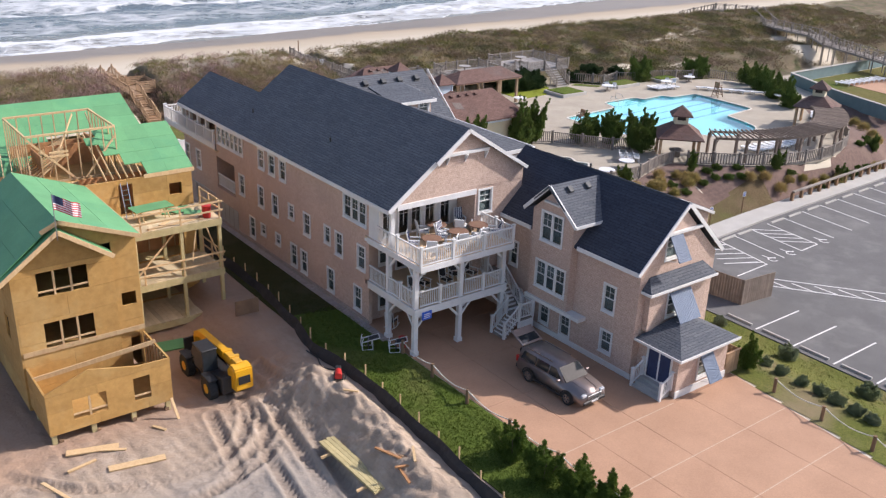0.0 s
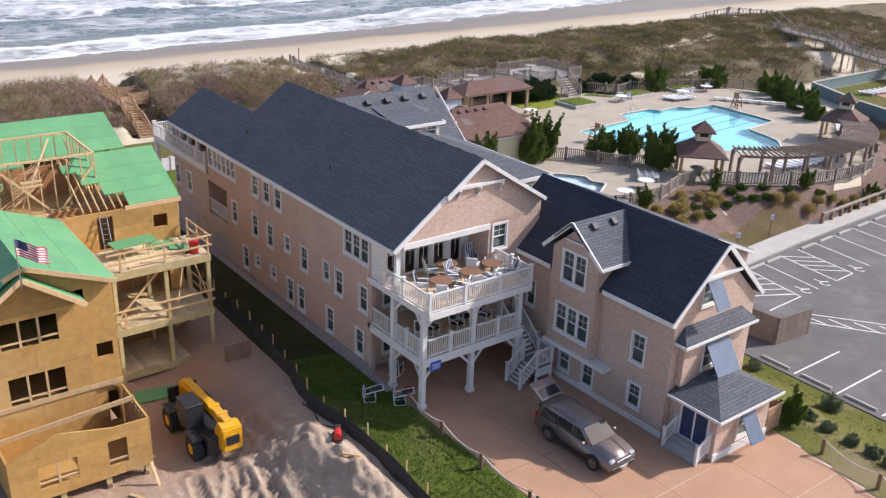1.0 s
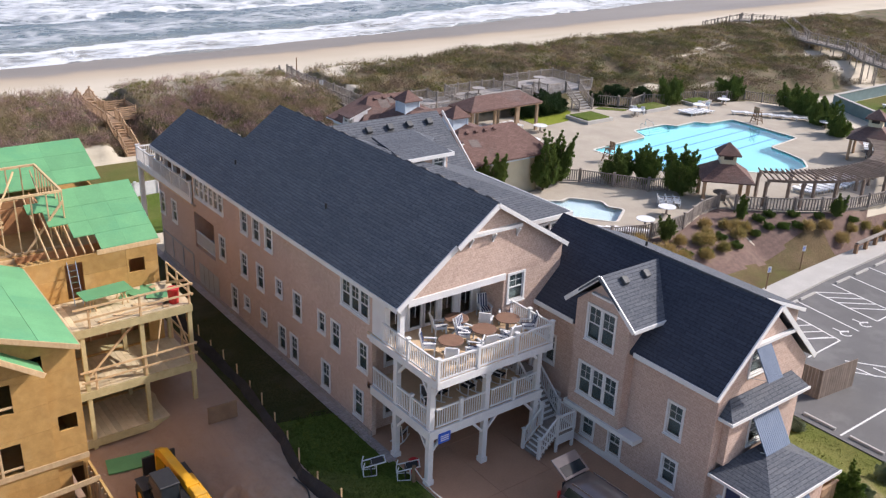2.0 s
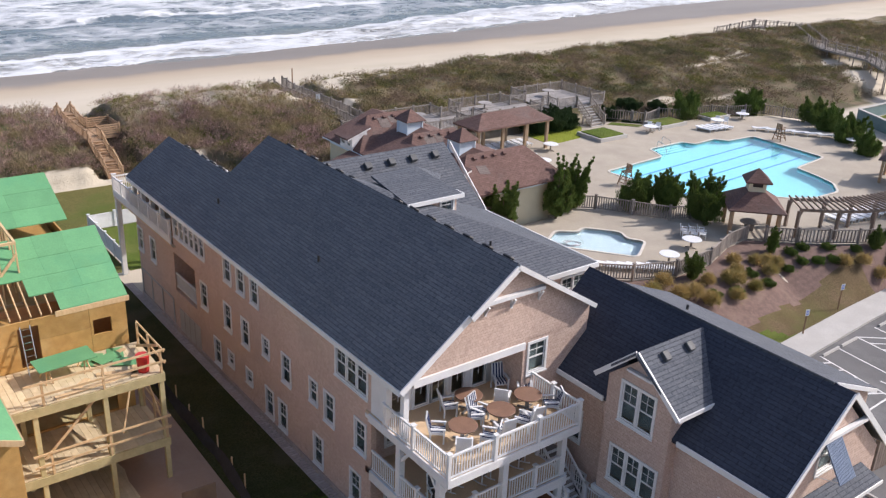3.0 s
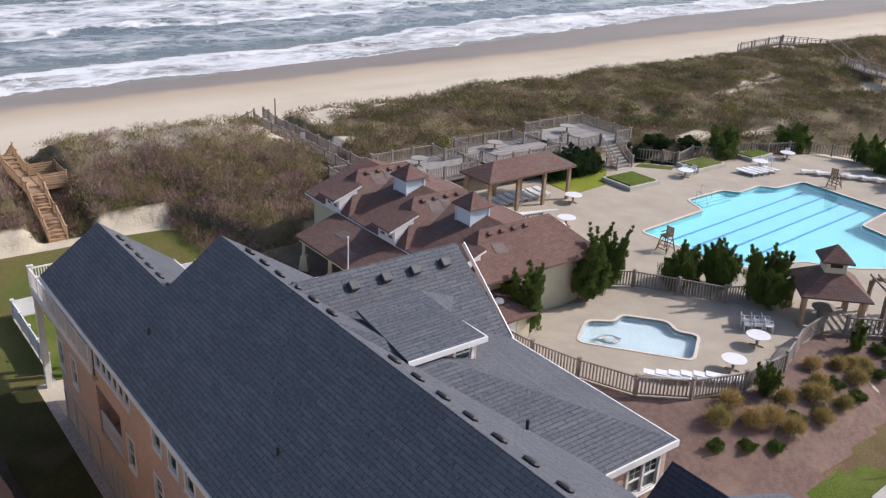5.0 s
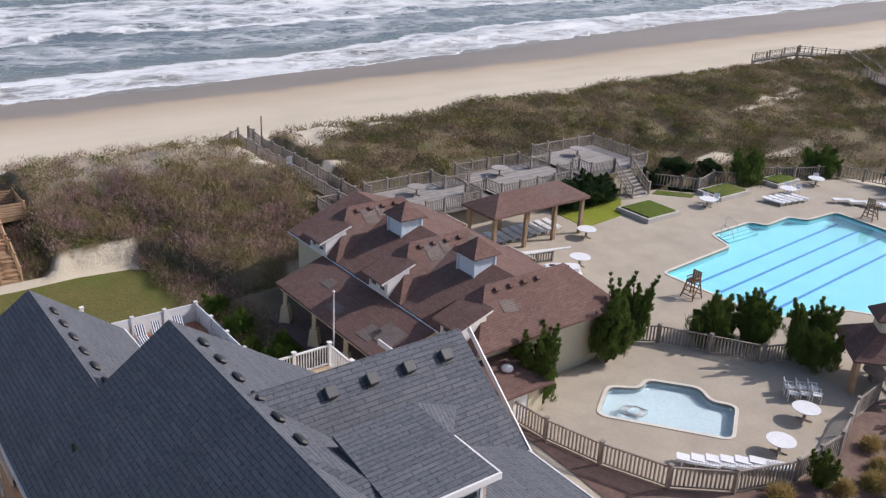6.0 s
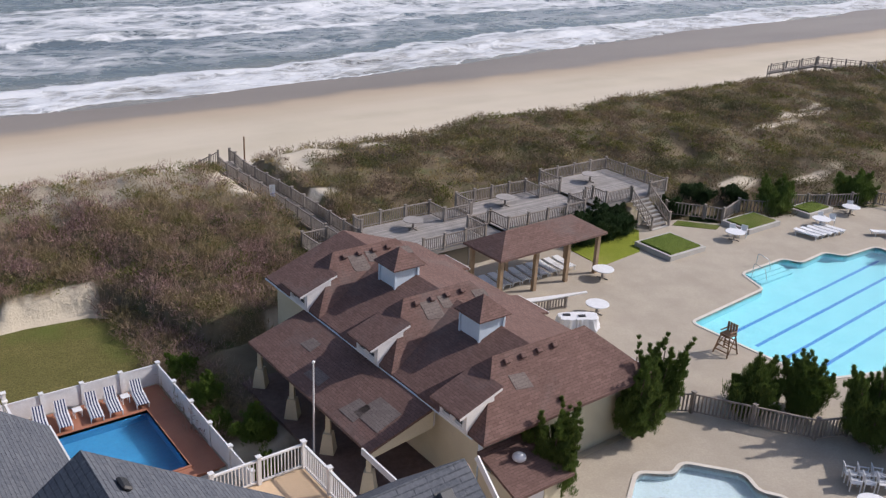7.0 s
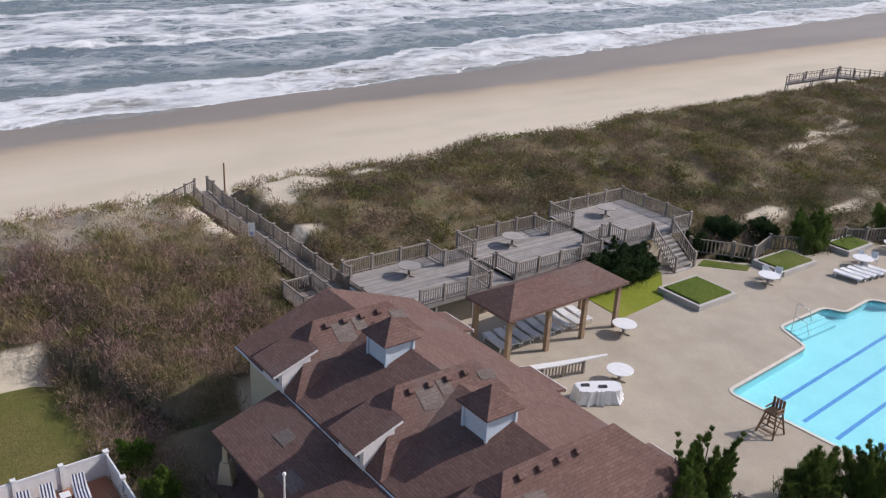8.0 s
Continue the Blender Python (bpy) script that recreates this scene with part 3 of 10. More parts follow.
def railing(house, a, b, height=1.05, posts=True, material="white_paint", every=1.7, gap=0.13, name="railing", bal=0.035, rails=(0.09, 0.06), ends=True, post_w=0.14):
    """Rails from a to b with posts and upright balusters, each on its own."""
    a, b = Vector(a), Vector(b)
    d = b - a
    flat = Vector((d.x, d.y, 0)).length
    bm = B()
    top = Vector((0, 0, height - 0.04))
    beam(bm, a + top, b + top, 0.09, 0.07)
    rail = part(name, bm, material, house)
    bm = B()
    low = Vector((0, 0, 0.12))
    beam(bm, a + low, b + low, 0.06, 0.07)
    part("bottom_rail", bm, material, rail)
    n = max(1, round(flat / every))
    if posts:
        pm = None
        for i in range(n + 1):
            if not ends and i in (0, n):
                continue
            p = a + d * (i / n)
            if pm is None:
                bm = bbox(-post_w / 2, -post_w / 2, -0.02, post_w / 2, post_w / 2, height + 0.09)
                box(bm, -post_w / 2 - 0.03, -post_w / 2 - 0.03, height + 0.09, post_w / 2 + 0.03, post_w / 2 + 0.03, height + 0.13)
                pm = part("post", bm, material, rail)
                pm.matrix_basis = Matrix.Translation(p)
            else:
                again(pm, Matrix.Translation(p), rail)
    k = max(1, int(flat / gap))
    bm = bbox(-bal / 2, -bal / 2, 0.12, bal / 2, bal / 2, height - 0.05)
    ba = part("baluster", bm, material, rail)
    ba.matrix_basis = Matrix.Translation(a + d * (0.5 / k))
    for i in range(1, k):
        again(ba, Matrix.Translation(a + d * ((i + 0.5) / k)), rail)
    return rail


def sheet(name, verts, faces, material, label="", category="", kind="stuff", smooth=False):
    me = bpy.data.meshes.new(name)
    me.vertices.add(len(verts))
    me.vertices.foreach_set("co", np.asarray(verts, dtype=np.float32).ravel())
    faces = np.asarray(faces, dtype=np.int32)
    k = faces.shape[1]
    me.loops.add(faces.size)
    me.loops.foreach_set("vertex_index", faces.ravel())
    me.polygons.add(len(faces))
    me.polygons.foreach_set("loop_start", np.arange(0, faces.size, k, dtype=np.int32))
    me.polygons.foreach_set("loop_total", np.full(len(faces), k, dtype=np.int32))
    me.update(calc_edges=True)
    me.validate()
    if smooth:
        me.polygons.foreach_set("use_smooth", np.ones(len(me.polygons), dtype=bool))
    me.materials.append(MATS[material])
    return tagged(new(name, me), label, category, "", kind)

# ---- ground, sea, paving ----
def sstep(v, lo, hi):
    t = np.clip((v - lo) / (hi - lo), 0, 1)
    return t * t * (3 - 2 * t)


def smooth_line(pts, step, n=7):
    """A line resampled at even steps, its corners eased."""
    p = np.array(pts, float)
    d = np.concatenate([[0], np.cumsum(np.hypot(*np.diff(p, axis=0).T))])
    t = np.linspace(0, d[-1], max(3, int(d[-1] / step) + 1))
    q = np.stack([np.interp(t, d, p[:, 0]), np.interp(t, d, p[:, 1])], 1)
    for _ in range(n):
        q[1:-1] = 0.25 * q[:-2] + 0.5 * q[1:-1] + 0.25 * q[2:]
    return [(float(x), float(y)) for x, y in q]


# the fence and pergola line round the pool's landward side
ARC = smooth_line([(41.3, 14.0), (43.0, 12.4), (45.9, 10.3), (48.5, 9.0), (51.5, 8.1), (55.2, 7.9), (59.5, 8.8), (63.4, 10.6), (66.6, 13.3), (68.6, 16.4), (69.0, 19.0)], 1.2, 3)
KID = [(22.3, 25.0), (22.6, 22.2), (23.4, 19.3), (24.7, 16.3), (27.0, 14.4), (30.1, 13.3), (34.0, 13.4), (37.7, 14.7), (40.4, 15.0)]
TERRACE = KID + ARC[::2] + [(72.5, 21.5), (77.5, 26.5), (79.5, 32), (77, 38.5), (70, 41.2), (61, 42.6), (58.0, 45.6), (53, 46.6), (34.0, 47.0), (31.0, 36), (30.8, 26.2), (22.4, 26.2)]


def inside(x, y, poly):
    r = np.zeros_like(x, dtype=bool)
    k = len(poly)
    for i in range(k):
        x0, y0 = poly[i]
        x1, y1 = poly[(i + 1) % k]
        c = (y0 > y) != (y1 > y)
        with np.errstate(divide="ignore", invalid="ignore"):
            r ^= c & (x < (x1 - x0) * (y - y0) / (y1 - y0 + 1e-12) + x0)
    return r


def edge_dist(x, y, poly):
    d = np.full(x.shape, 1e9)
    k = len(poly)
    for i in range(k):
        ax, ay = poly[i]
        bx, by = poly[(i + 1) % k]
        ll = (bx - ax) ** 2 + (by - ay) ** 2
        t = np.clip(((x - ax) * (bx - ax) + (y - ay) * (by - ay)) / ll, 0, 1)
        d = np.minimum(d, np.hypot(x - ax - t * (bx - ax), y - ay - t * (by - ay)))
    return d




def waves(x, y, size, seed, n=10):
    r = np.random.RandomState(seed)
    h = np.zeros_like(x, dtype=float)
    for i in range(n):
        a, p, s = r.uniform(0, 6.28), r.uniform(0, 6.28), size * r.uniform(0.35, 1.6)
        h += np.sin((x * np.cos(a) + y * np.sin(a)) * 6.28 / s + p + 1.3 * np.sin(x / s + i)) * (s / size) ** 0.8
    return h / n


# where wheels have run over the building site
RUTS = [
    [(-21.5, 3.4), (-18.8, -0.2), (-16.5, -1.3), (-13.9, -1.9), (-11.2, -1.0), (-9.6, 1.2), (-9.3, 3.0)],
    [(-21.8, 1.4), (-19.3, -2.0), (-16.7, -3.2), (-13.6, -3.7), (-10.6, -2.6), (-8.2, -0.4), (-7.4, 2.6)],
    [(-10.1, 3.2), (-10.3, -1.7), (-10.7, -4.4), (-11.0, -7.0), (-12.5, -12.5)],
    [(-8.3, 3.2), (-8.7, -1.0), (-9.1, -3.9), (-9.4, -6.3), (-10.7, -12.5)],
    [(-11.3, 2.2), (-11.9, -1.5), (-12.6, -5.0), (-13.6, -9.0), (-15.2, -12.8)],
    [(-7.3, 4.8), (-7.2, 0.5), (-8.0, -3.2), (-8.6, -7.0), (-8.9, -12.8)],
    [(-6.3, 4.2), (-6.9, 1.4), (-9.4, -0.8), (-12.6, -2.9), (-16, -5.2), (-20.4, -6.4)],
    [(-20.4, -8.6), (-16.4, -7.4), (-12.6, -5.3), (-10.0, -2.0), (-9.2, 1.8)],
]


def ruts(x, y):
    """Grooves with chevron tread and pushed-up sides."""
    out = np.zeros_like(x)
    box_ = (x > -21) & (x < -4.6) & (y > -13) & (y < 6)
    if not box_.any():
        return out
    px, py = x[box_], y[box_]
    acc = np.zeros_like(px)
    for k, line in enumerate(RUTS):
        p = np.array(smooth_line(line, 0.7, 3))
        best, along = np.full(px.shape, 9.0), np.zeros_like(px)
        run = 0.0
        for (ax, ay), (bx, by) in zip(p, p[1:]):
            L = math.hypot(bx - ax, by - ay)
            t = np.clip(((px - ax) * (bx - ax) + (py - ay) * (by - ay)) / L ** 2, 0, 1)
            d = np.hypot(px - ax - t * (bx - ax), py - ay - t * (by - ay))
            near_ = d < best
            best, along = np.where(near_, d, best), np.where(near_, run + t * L, along)
            run += L
        deep = 0.6 + 0.5 * np.sin(along * 0.55 + k * 1.7)
        lug = np.sin(6.283 * (along + 0.8 * best) / 0.36) * (best < 0.34) * 0.026
        acc += (-0.12 * deep * np.exp(-(best / 0.32) ** 4) + 1.7 * lug * (0.5 + 0.5 * deep) + 0.08 * deep * np.exp(-((best - 0.47) / 0.13) ** 2))
    out[box_] = acc
    return out


def height(x, y):
    x, y = np.asarray(x, float), np.asarray(y, float)
    base = np.zeros_like(x)
    # the car park lies lower than the house
    base = base - 1.28 * sstep(x, 14.6, 20.6) * (1 - sstep(y, 6.5, 13.5))
    # dunes between the plots and the beach
    foot = 55.2 - 9.0 * sstep(x, 14.2, 19) + 2.0 * sstep(x, 28, 33) - 3.0 * sstep(x, 55, 62) - 3.5 * sstep(x, 66, 80)
    foot = foot + 0.45 * waves(x, y * 0, 9, 3) + 0.3 * waves(x, y * 0, 2.5, 4)
    rise = 1.5 * sstep(y, foot, foot + 0.9) + 2.1 * sstep(y, foot + 0.5, 66.0)
    hum = waves(x, y, 16, 5) * 0.9 + waves(x, y, 6, 6) * 0.45 + waves(x, y, 2.2, 9) * 0.14
    dune = rise + hum * sstep(y, foot + 1.0, foot + 5)
    drop = sstep(y, 68.5 + 0.02 * np.clip(x, 0, 150), 78)
    slant = y - 0.095 * (np.clip(x, -150, 300) - 30)
    beach = -0.9 - 1.13 * sstep(slant, 80, 119) - 2.5 * sstep(slant, 119, 170)
    z = np.where(y > 30, base + dune * (1 - drop) + beach * drop, base)
    # pool terrace
    near = (x > 15) & (x < 95) & (y > 2) & (y < 52)
    ins = inside(x, y, TERRACE)
    d = edge_dist(x, y, TERRACE)
    fall = (1 - sstep(d, 0.0, 7.0)) * (1 - sstep(x, 38, 43) * (1 - sstep(y, 6.4 + 0.045 * (x - 46), 8.6 + 0.03 * (x - 46))))
    bank = 1.12 * fall + z * (1 - fall)
    z = np.where(near & ~ins & (y < 44), bank, z)
    z = np.where(ins, np.where(d > 1.6, -0.9, 1.05), z)
    # club house plot
    club = sstep(x, 15.5, 18.0) * (1 - sstep(x, 31, 33)) * sstep(y, 22, 25) * (1 - sstep(y, 44.5, 47))
    z = z * (1 - club) + np.where(ins, z, 0.9) * club
    # the neighbouring pool and its lawn
    nb = sstep(x, 77, 80) * (1 - sstep(y, 33, 38)) * sstep(y, 8, 14)
    z = z * (1 - nb) + 0.9 * nb
    # building site: ruts, heaps
    site = sstep(-x, 4.3, 5.4) * (1 - sstep(y, 40, 46))
    rough = waves(x, y, 5, 11) * 0.10 + waves(x, y, 1.6, 12) * 0.05 + waves(x, y, 0.8, 13) * 0.02
    rough = rough + 0.06 * waves(x, y, 0.6, 14) + ruts(x, y)
    lump = 1 + 0.5 * waves(x, y, 2.4, 31) + 0.45 * waves(x, y, 1.0, 32) + 0.3 * waves(x, y, 0.5, 33)
    heap = 0.62 * np.exp(-((x + 6.0 + 0.5 * np.sin(y * 0.5)) / 1.25) ** 2) * sstep(y, -14, -8) * (1 - sstep(y, 0.5, 4.0)) * lump
    heap += 0.3 * np.exp(-(((x + 8.6) / 2.4) ** 2 + ((y - 1.0) / 1.8) ** 2)) * lump
    z = z + (rough + heap) * site * (y < 60) - 1.15 * sstep(-x, 5.6, 9.2) * (1 - sstep(y, 32, 44))
    z = np.where((x > -4.6) & (x < -2.0) & (y < 40) & (y > -60), z + 0.0, z)
    z = np.where((x > 29) & (x < 60) & (y > 45.5) & (y < 55.5), np.minimum(z, 1.7), z)
    walk_cut = (1 - sstep(np.abs(x - 30.6), 1.2, 3.2)) * sstep(y, 46, 49) * (1 - sstep(y, 74, 78))
    z = np.where(walk_cut > 0, np.minimum(z, 1.85 + 3.0 * (1 - walk_cut)), z)
    stair_cut = (1 - sstep(np.abs(x - 6.6), 1.6, 3.4)) * sstep(y, 54, 56) * (1 - sstep(y, 72, 77))
    z = np.where(stair_cut > 0, np.minimum(z, np.clip((y - 56.5) * 0.22, -0.1, 1.7) + 3.0 * (1 - stair_cut)), z)
    z = np.where((x > 4) & (x < 14) & (y > 36.2) & (y < 43.6), -1.3, z)
    return z


def spread(*runs):
    out = []
    for lo, hi, st in runs:
        out += list(np.arange(lo, hi - 1e-6, st))
    return np.array(out + [runs[-1][1]])


PATCHES = [(36.8, 69.0, 3.6, 1.6), (34.5, 66.6, 1.6, 1.2), (33.2, 60.6, 1.4, 1.0), (44.0, 68.9, 2.0, 0.7), (46.8, 70.6, 1.6, 0.5), (51.9, 70.2, 1.5, 0.6), (59.4, 71.4, 1.7, 0.7), (65.7, 71.2, 2.6, 0.9), (110.7, 73.8, 3.2, 1.3), (69.4, 48.1, 3.0, 1.0), (66.1, 43.6, 3.2, 1.2),
           (28.3, 62.8, 1.6, 1.9), (28.0, 66.2, 1.2, 1.6), (110, 44, 5, 3.5), (106, 37.5, 5, 3.0), (114, 51, 4, 3.0), (95.7, 58.4, 5, 0.7), (88, 57, 4, 0.6), (101, 60, 3, 0.6), (78, 46, 3, 0.7)]


def cover(x, y):
    """How far plants hide the sand: 1 on the dunes, 0 on beach, bare patches and the cut bank."""
    x, y = np.asarray(x, float), np.asarray(y, float)
    foot = 55.2 - 9.0 * sstep(x, 14.2, 19) + 2.0 * sstep(x, 28, 33) - 3.0 * sstep(x, 55, 62) - 3.5 * sstep(x, 66, 80)
    foot = foot - 4.5 * sstep(x, 57, 64)
    c = sstep(y + 0.5 * waves(x, y * 0, 1.6, 66), foot + 0.85, foot + 1.15) * (1 - sstep(y + 2.2 * waves(x, y, 9, 61), 69.5 + 0.02 * np.clip(x, 0, 200), 73.5 + 0.02 * np.clip(x, 0, 200)))
    for px, py, rx, ry in PATCHES:
        q = ((x - px) / rx) ** 2 + ((y - py) / ry) ** 2 + 0.5 * waves(x, y, 3.0, 62)
        c = c * sstep(q, 0.6, 1.3)
    bare = waves(x, y, 7, 63) + 0.6 * waves(x, y, 2.5, 64)
    c = c * (1 - 0.6 * sstep(bare, 0.5, 0.75) * sstep(x, 27, 32))
    c = c * (1 - 0.5 * sstep(x, 8, 14) * (1 - sstep(x, 29, 33)) * sstep(y + 3 * waves(x, y, 4, 67), 62, 66))
    c = np.where((x > 14.6) & (x < 21.6) & (y > 37.5) & (y < 47.5), 1.0, c)
    c = np.where((x > 14.4) & (x < 21.5) & (y > 33) & (y < 60), np.maximum(c, 0.95 * sstep(waves(x, y, 4, 65) + 0.5 * (y > 43), -0.4, 0.1)), c)
    return np.clip(c, 0, 1)


gx = np.concatenate([[-4000, -1200, -400, -200, -120], spread((-80, -24, 2.0), (-24, -20.5, 0.3), (-20.5, -4.3, 0.11), (-4.3, -3, 0.3), (-3, 24, 0.4), (24, 80, 0.8), (80, 150, 1.4), (150, 260, 4)), [320, 450, 800, 1600, 4500]])
gy = np.concatenate([[-4000, -1200, -400, -160], spread((-90, -18, 3), (-18, -13, 0.4), (-13, 6, 0.11), (6, 12, 0.32), (12, 44, 1.0), (44, 60, 0.35), (60, 80, 0.55), (80, 130, 2.0)), [135, 140, 145, 150, 160, 180, 250, 500, 4800]])
GX, GY = np.meshgrid(gx, gy)
GZ = height(GX, GY)
GZ[GY > 245] = -6
idx = np.arange(GX.size).reshape(GX.shape)
ground = sheet("ground", np.stack([GX, GY, GZ], -1).reshape(-1, 3), np.stack([idx[:-1, :-1], idx[:-1, 1:], idx[1:, 1:], idx[1:, :-1]], -1).reshape(-1, 4), "ground_sand", "pale sand of beach, dunes and a rutted building site", "ground", "structure", True)

layer = ground.data.attributes.new("cover", "FLOAT", "POINT")
layer.data.foreach_set("value", cover(GX, GY).ravel().astype(np.float32))
# How deep each point lies in a wheel rut, 0 to 1.
turned = ground.data.attributes.new("turned", "FLOAT", "POINT")
turned.data.foreach_set("value", np.clip(-ruts(GX, GY) * 9.0, 0, 1).ravel().astype(np.float32))

sx = np.concatenate([[-4500, -1500, -600, -300], np.arange(-160, 420, 1.8), [450, 600, 1000, 1800, 4500]])
sy = np.concatenate([np.arange(100, 260, 1.2), np.arange(260, 420, 4), [450, 600, 900, 1500, 2600, 4900]])
SX, SY = np.meshgrid(sx, sy)


def surf(x, y):
    """Rollers that steepen to the shore, a thin swash at the edge."""
    yy = y - 0.095 * np.clip(x, -300, 450) - 114 + 2.5 * np.sin(x / 47.0) + 4 * waves(x, y * 0.2, 40, 41)
    h = np.zeros_like(x)
    for at, wid, amp in ((10, 2.5, 0.55), (44, 4.0, 0.8), (66, 6.0, 1.0), (104, 8, 1.0), (170, 10, 1.2)):
        q = (yy - at) / wid
        h += amp * np.where(q < 0, np.exp(-(q * 1.9) ** 2), np.exp(-(q * 0.8) ** 2)) * (0.65 + 0.35 * np.sin(x / 31.0 + at))
    h += 0.35 * waves(x, y, 14, 43) * sstep(yy, 8, 30) + 0.16 * waves(x, y, 5, 44) * sstep(yy, 5, 20)
    h -= 0.25 * (1 - sstep(yy, -5, 0.5))
    return -1.95 + h


SZ = surf(SX, SY)
sid = np.arange(SX.size).reshape(SX.shape)
sheet("water", np.stack([SX, SY, SZ], -1).reshape(-1, 3), np.stack([sid[:-1, :-1], sid[:-1, 1:], sid[1:, 1:], sid[1:, :-1]], -1).reshape(-1, 4), "sea_water", "grey-green ocean surf with white foam", "water", "structure", True)


def gz(x, y):
    return float(height(np.array([x]), np.array([y]))[0])


def flat(name, pts, z, thick, material, label, category="pavement", kind="structure", parent=None):
    ob = link_mesh(name, slab([(x, y, z) for x, y in pts], thick), material, parent)
    return tagged(ob, label, category, "", kind)


# brick-red driveway of cast panels with open joints
drive = thing("driveway", "terracotta-coloured cast concrete driveway in large panels", "driveway", kind="structure")
def drive_edge(y):
    """The driveway's verge side, which runs in slightly towards the road."""
    return 13.45 + 0.14 * (y + 12.0) if y > -40 else 9.5


part("bed", slab([(-0.25, -60, 0.004), (9.5, -60, 0.004), (drive_edge(-39.9), -39.9, 0.004), (drive_edge(-11.0), -11.0, 0.004), (8.6, -11.0, 0.004), (8.6, 6, 0.004), (-0.25, 6, 0.004)], 0.3), "joint", drive)
xs_d = [(-0.25, 2.385), (2.4, 5.385), (5.4, 9.485), (9.5, 14.5)]
ys_d = [(1.9, 6.0), (-2.3, 1.885), (-6.6, -2.315), (-11.74, -6.615), (-15.38, -11.755), (-18.97, -15.395), (-22.6, -18.985), (-26.2, -22.615), (-30, -26.215), (-39.9, -30.015), (-60, -39.915)]
for x0, x1 in xs_d:
    for y0, y1 in ys_d:
        if x0 > 9 and (y1 > -11.7 or y0 < -40):
            continue
        xe = x1
        if x0 > 5.3 and y1 > -11.7:
            xe = min(x1, 8.3 if y1 > -6.6 else 8.6)
        if x0 > 9:
            part("panel", slab([(x0, y0, 0.035), (drive_edge(y0), y0, 0.035), (drive_edge(y1), y1, 0.035), (x0, y1, 0.035)], 0.035), "driveway", drive)
        else:
            part("panel", bbox(x0, y0, 0.0, xe, y1, 0.035, 0.004), "driveway", drive)

for y in (-11.75, -15.39, -18.98, -22.61, -26.21):
    part("joint_strip", bbox(-0.25, y - 0.03, 0.0, 8.3 if y > -11.8 else drive_edge(y), y + 0.03, 0.039), "driveway_joint", drive, "pale joint strip")

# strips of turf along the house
# The far strip has thin turf and house shade mixed in one dark colour.
flat("lawn", [(-4.0, 8.3), (-0.62, 7.4), (-0.62, 36), (-3.6, 36), (-4.0, 10)], 0.05, 0.3, "lawn_dull", "dull thin grass with bare soil, its colour darkened for the house's shade", "lawn")
flat("lawn", [(-4.1, -40), (-0.33, -40), (-0.33, 4.4), (-0.62, 4.4), (-0.62, 7.39), (-4.0, 8.29)], 0.05, 0.3, "lawn_green", "narrow strip of mown green grass beside the house", "lawn")
flat("lawn", [(-8.0, 45.1), (-8.0, 54.9), (0.3, 54.9), (6, 54.7), (10.0, 54.9), (13.4, 54.5), (14.6, 53.7), (14.9, 50), (14.8, 47.5), (14.5, 45.1), (0.3, 45.1)], 0.04, 0.4, "lawn_brown", "autumn-brown mown lawn behind the house", "lawn")
flat("pavement", [(-0.62, 2.3), (-0.12, 2.3), (-0.12, 34), (-0.62, 34)], 0.07, 0.3, "stone_band", "narrow stone drip strip along the house wall")

# car park with kerb stops and white markings
flat("road", [(21.3, -80), (21.3, -3.5), (26.0, 1.0), (31.5, 3.7), (40, 4.3), (56, 4.9), (120, 7.2), (120, -80)], -1.19, 0.35, "asphalt", "worn grey asphalt car park", "car park")
flat("pavement", [(25.98, 1.02), (31.48, 3.73), (40, 4.33), (56, 4.93), (120, 7.23), (120, 9.3), (56, 6.9), (40, 6.3), (30.6, 5.7), (24.6, 2.4), (20.2, -1.6), (21.28, -3.46)], -1.05, 0.4, "concrete_pale", "pale concrete pavement along the car park")


LAID = itertools.count()


def stripe(pts, label="white painted parking line on asphalt"):
    bm = B()
    lift = 0.0016 * (next(LAID) % 5)
    for i in range(len(pts) - 1):
        a, b = Vector((*pts[i], -1.183 + lift)), Vector((*pts[i + 1], -1.183 + lift))
        beam(bm, a, b, 0.11, 0.008)
    return tagged(link_mesh("parking_line", bm, "road_paint"), label, "road marking", "parking lines")


for i in range(18):
    y = -7.7 - 2.73 * i
    stripe([(21.6, y), (26.5, y)])
BAYS = [34.7, 37.2, 39.6, 42.1] + [45.1 + 3.02 * i for i in range(24)]


def top_y(x):
    return 3.45 + 0.035 * (x - 32.7)


for x in BAYS:
    stripe([(x, top_y(x)), (x - 0.65, top_y(x) - 5.1)])
stripe([(32.7, 3.45), (31.75, -1.62)])
stripe([(31.75, -1.62), (27.9, -1.76)])
stripe([(36.6, -1.5), (38.9, -1.4)])
for i in range(6):
    y = 3.6 - 0.95 * i
    x0 = 37.2 + (y - 3.6) * 0.127
    if y > 0.4:
        stripe([(x0, y), (x0 + 2.2, y - 1.75)])
    x1 = 32.6 + (y - 0.6 - 3.45) * 0.187
    stripe([(x1 - 2.6, y + 0.4), (x1, y - 1.0)] if i < 5 else [(x1 - 2.6, y + 1.4), (x1 - 0.1, y + 0.2)])
for o in (0.0, 1.0):
    stripe([(29.5 - 1.1 * o, -3.3 - 0.8 * o), (43.0 - 1.3 * o, -21.0 - 0.95 * o)])
for i in range(14):
    x, y = 29.0 + 0.96 * i, -3.1 - 1.26 * i
    stripe([(x + 0.2, y - 0.4), (x - 0.7 + 0.96, y - 1.1 - 1.26)])


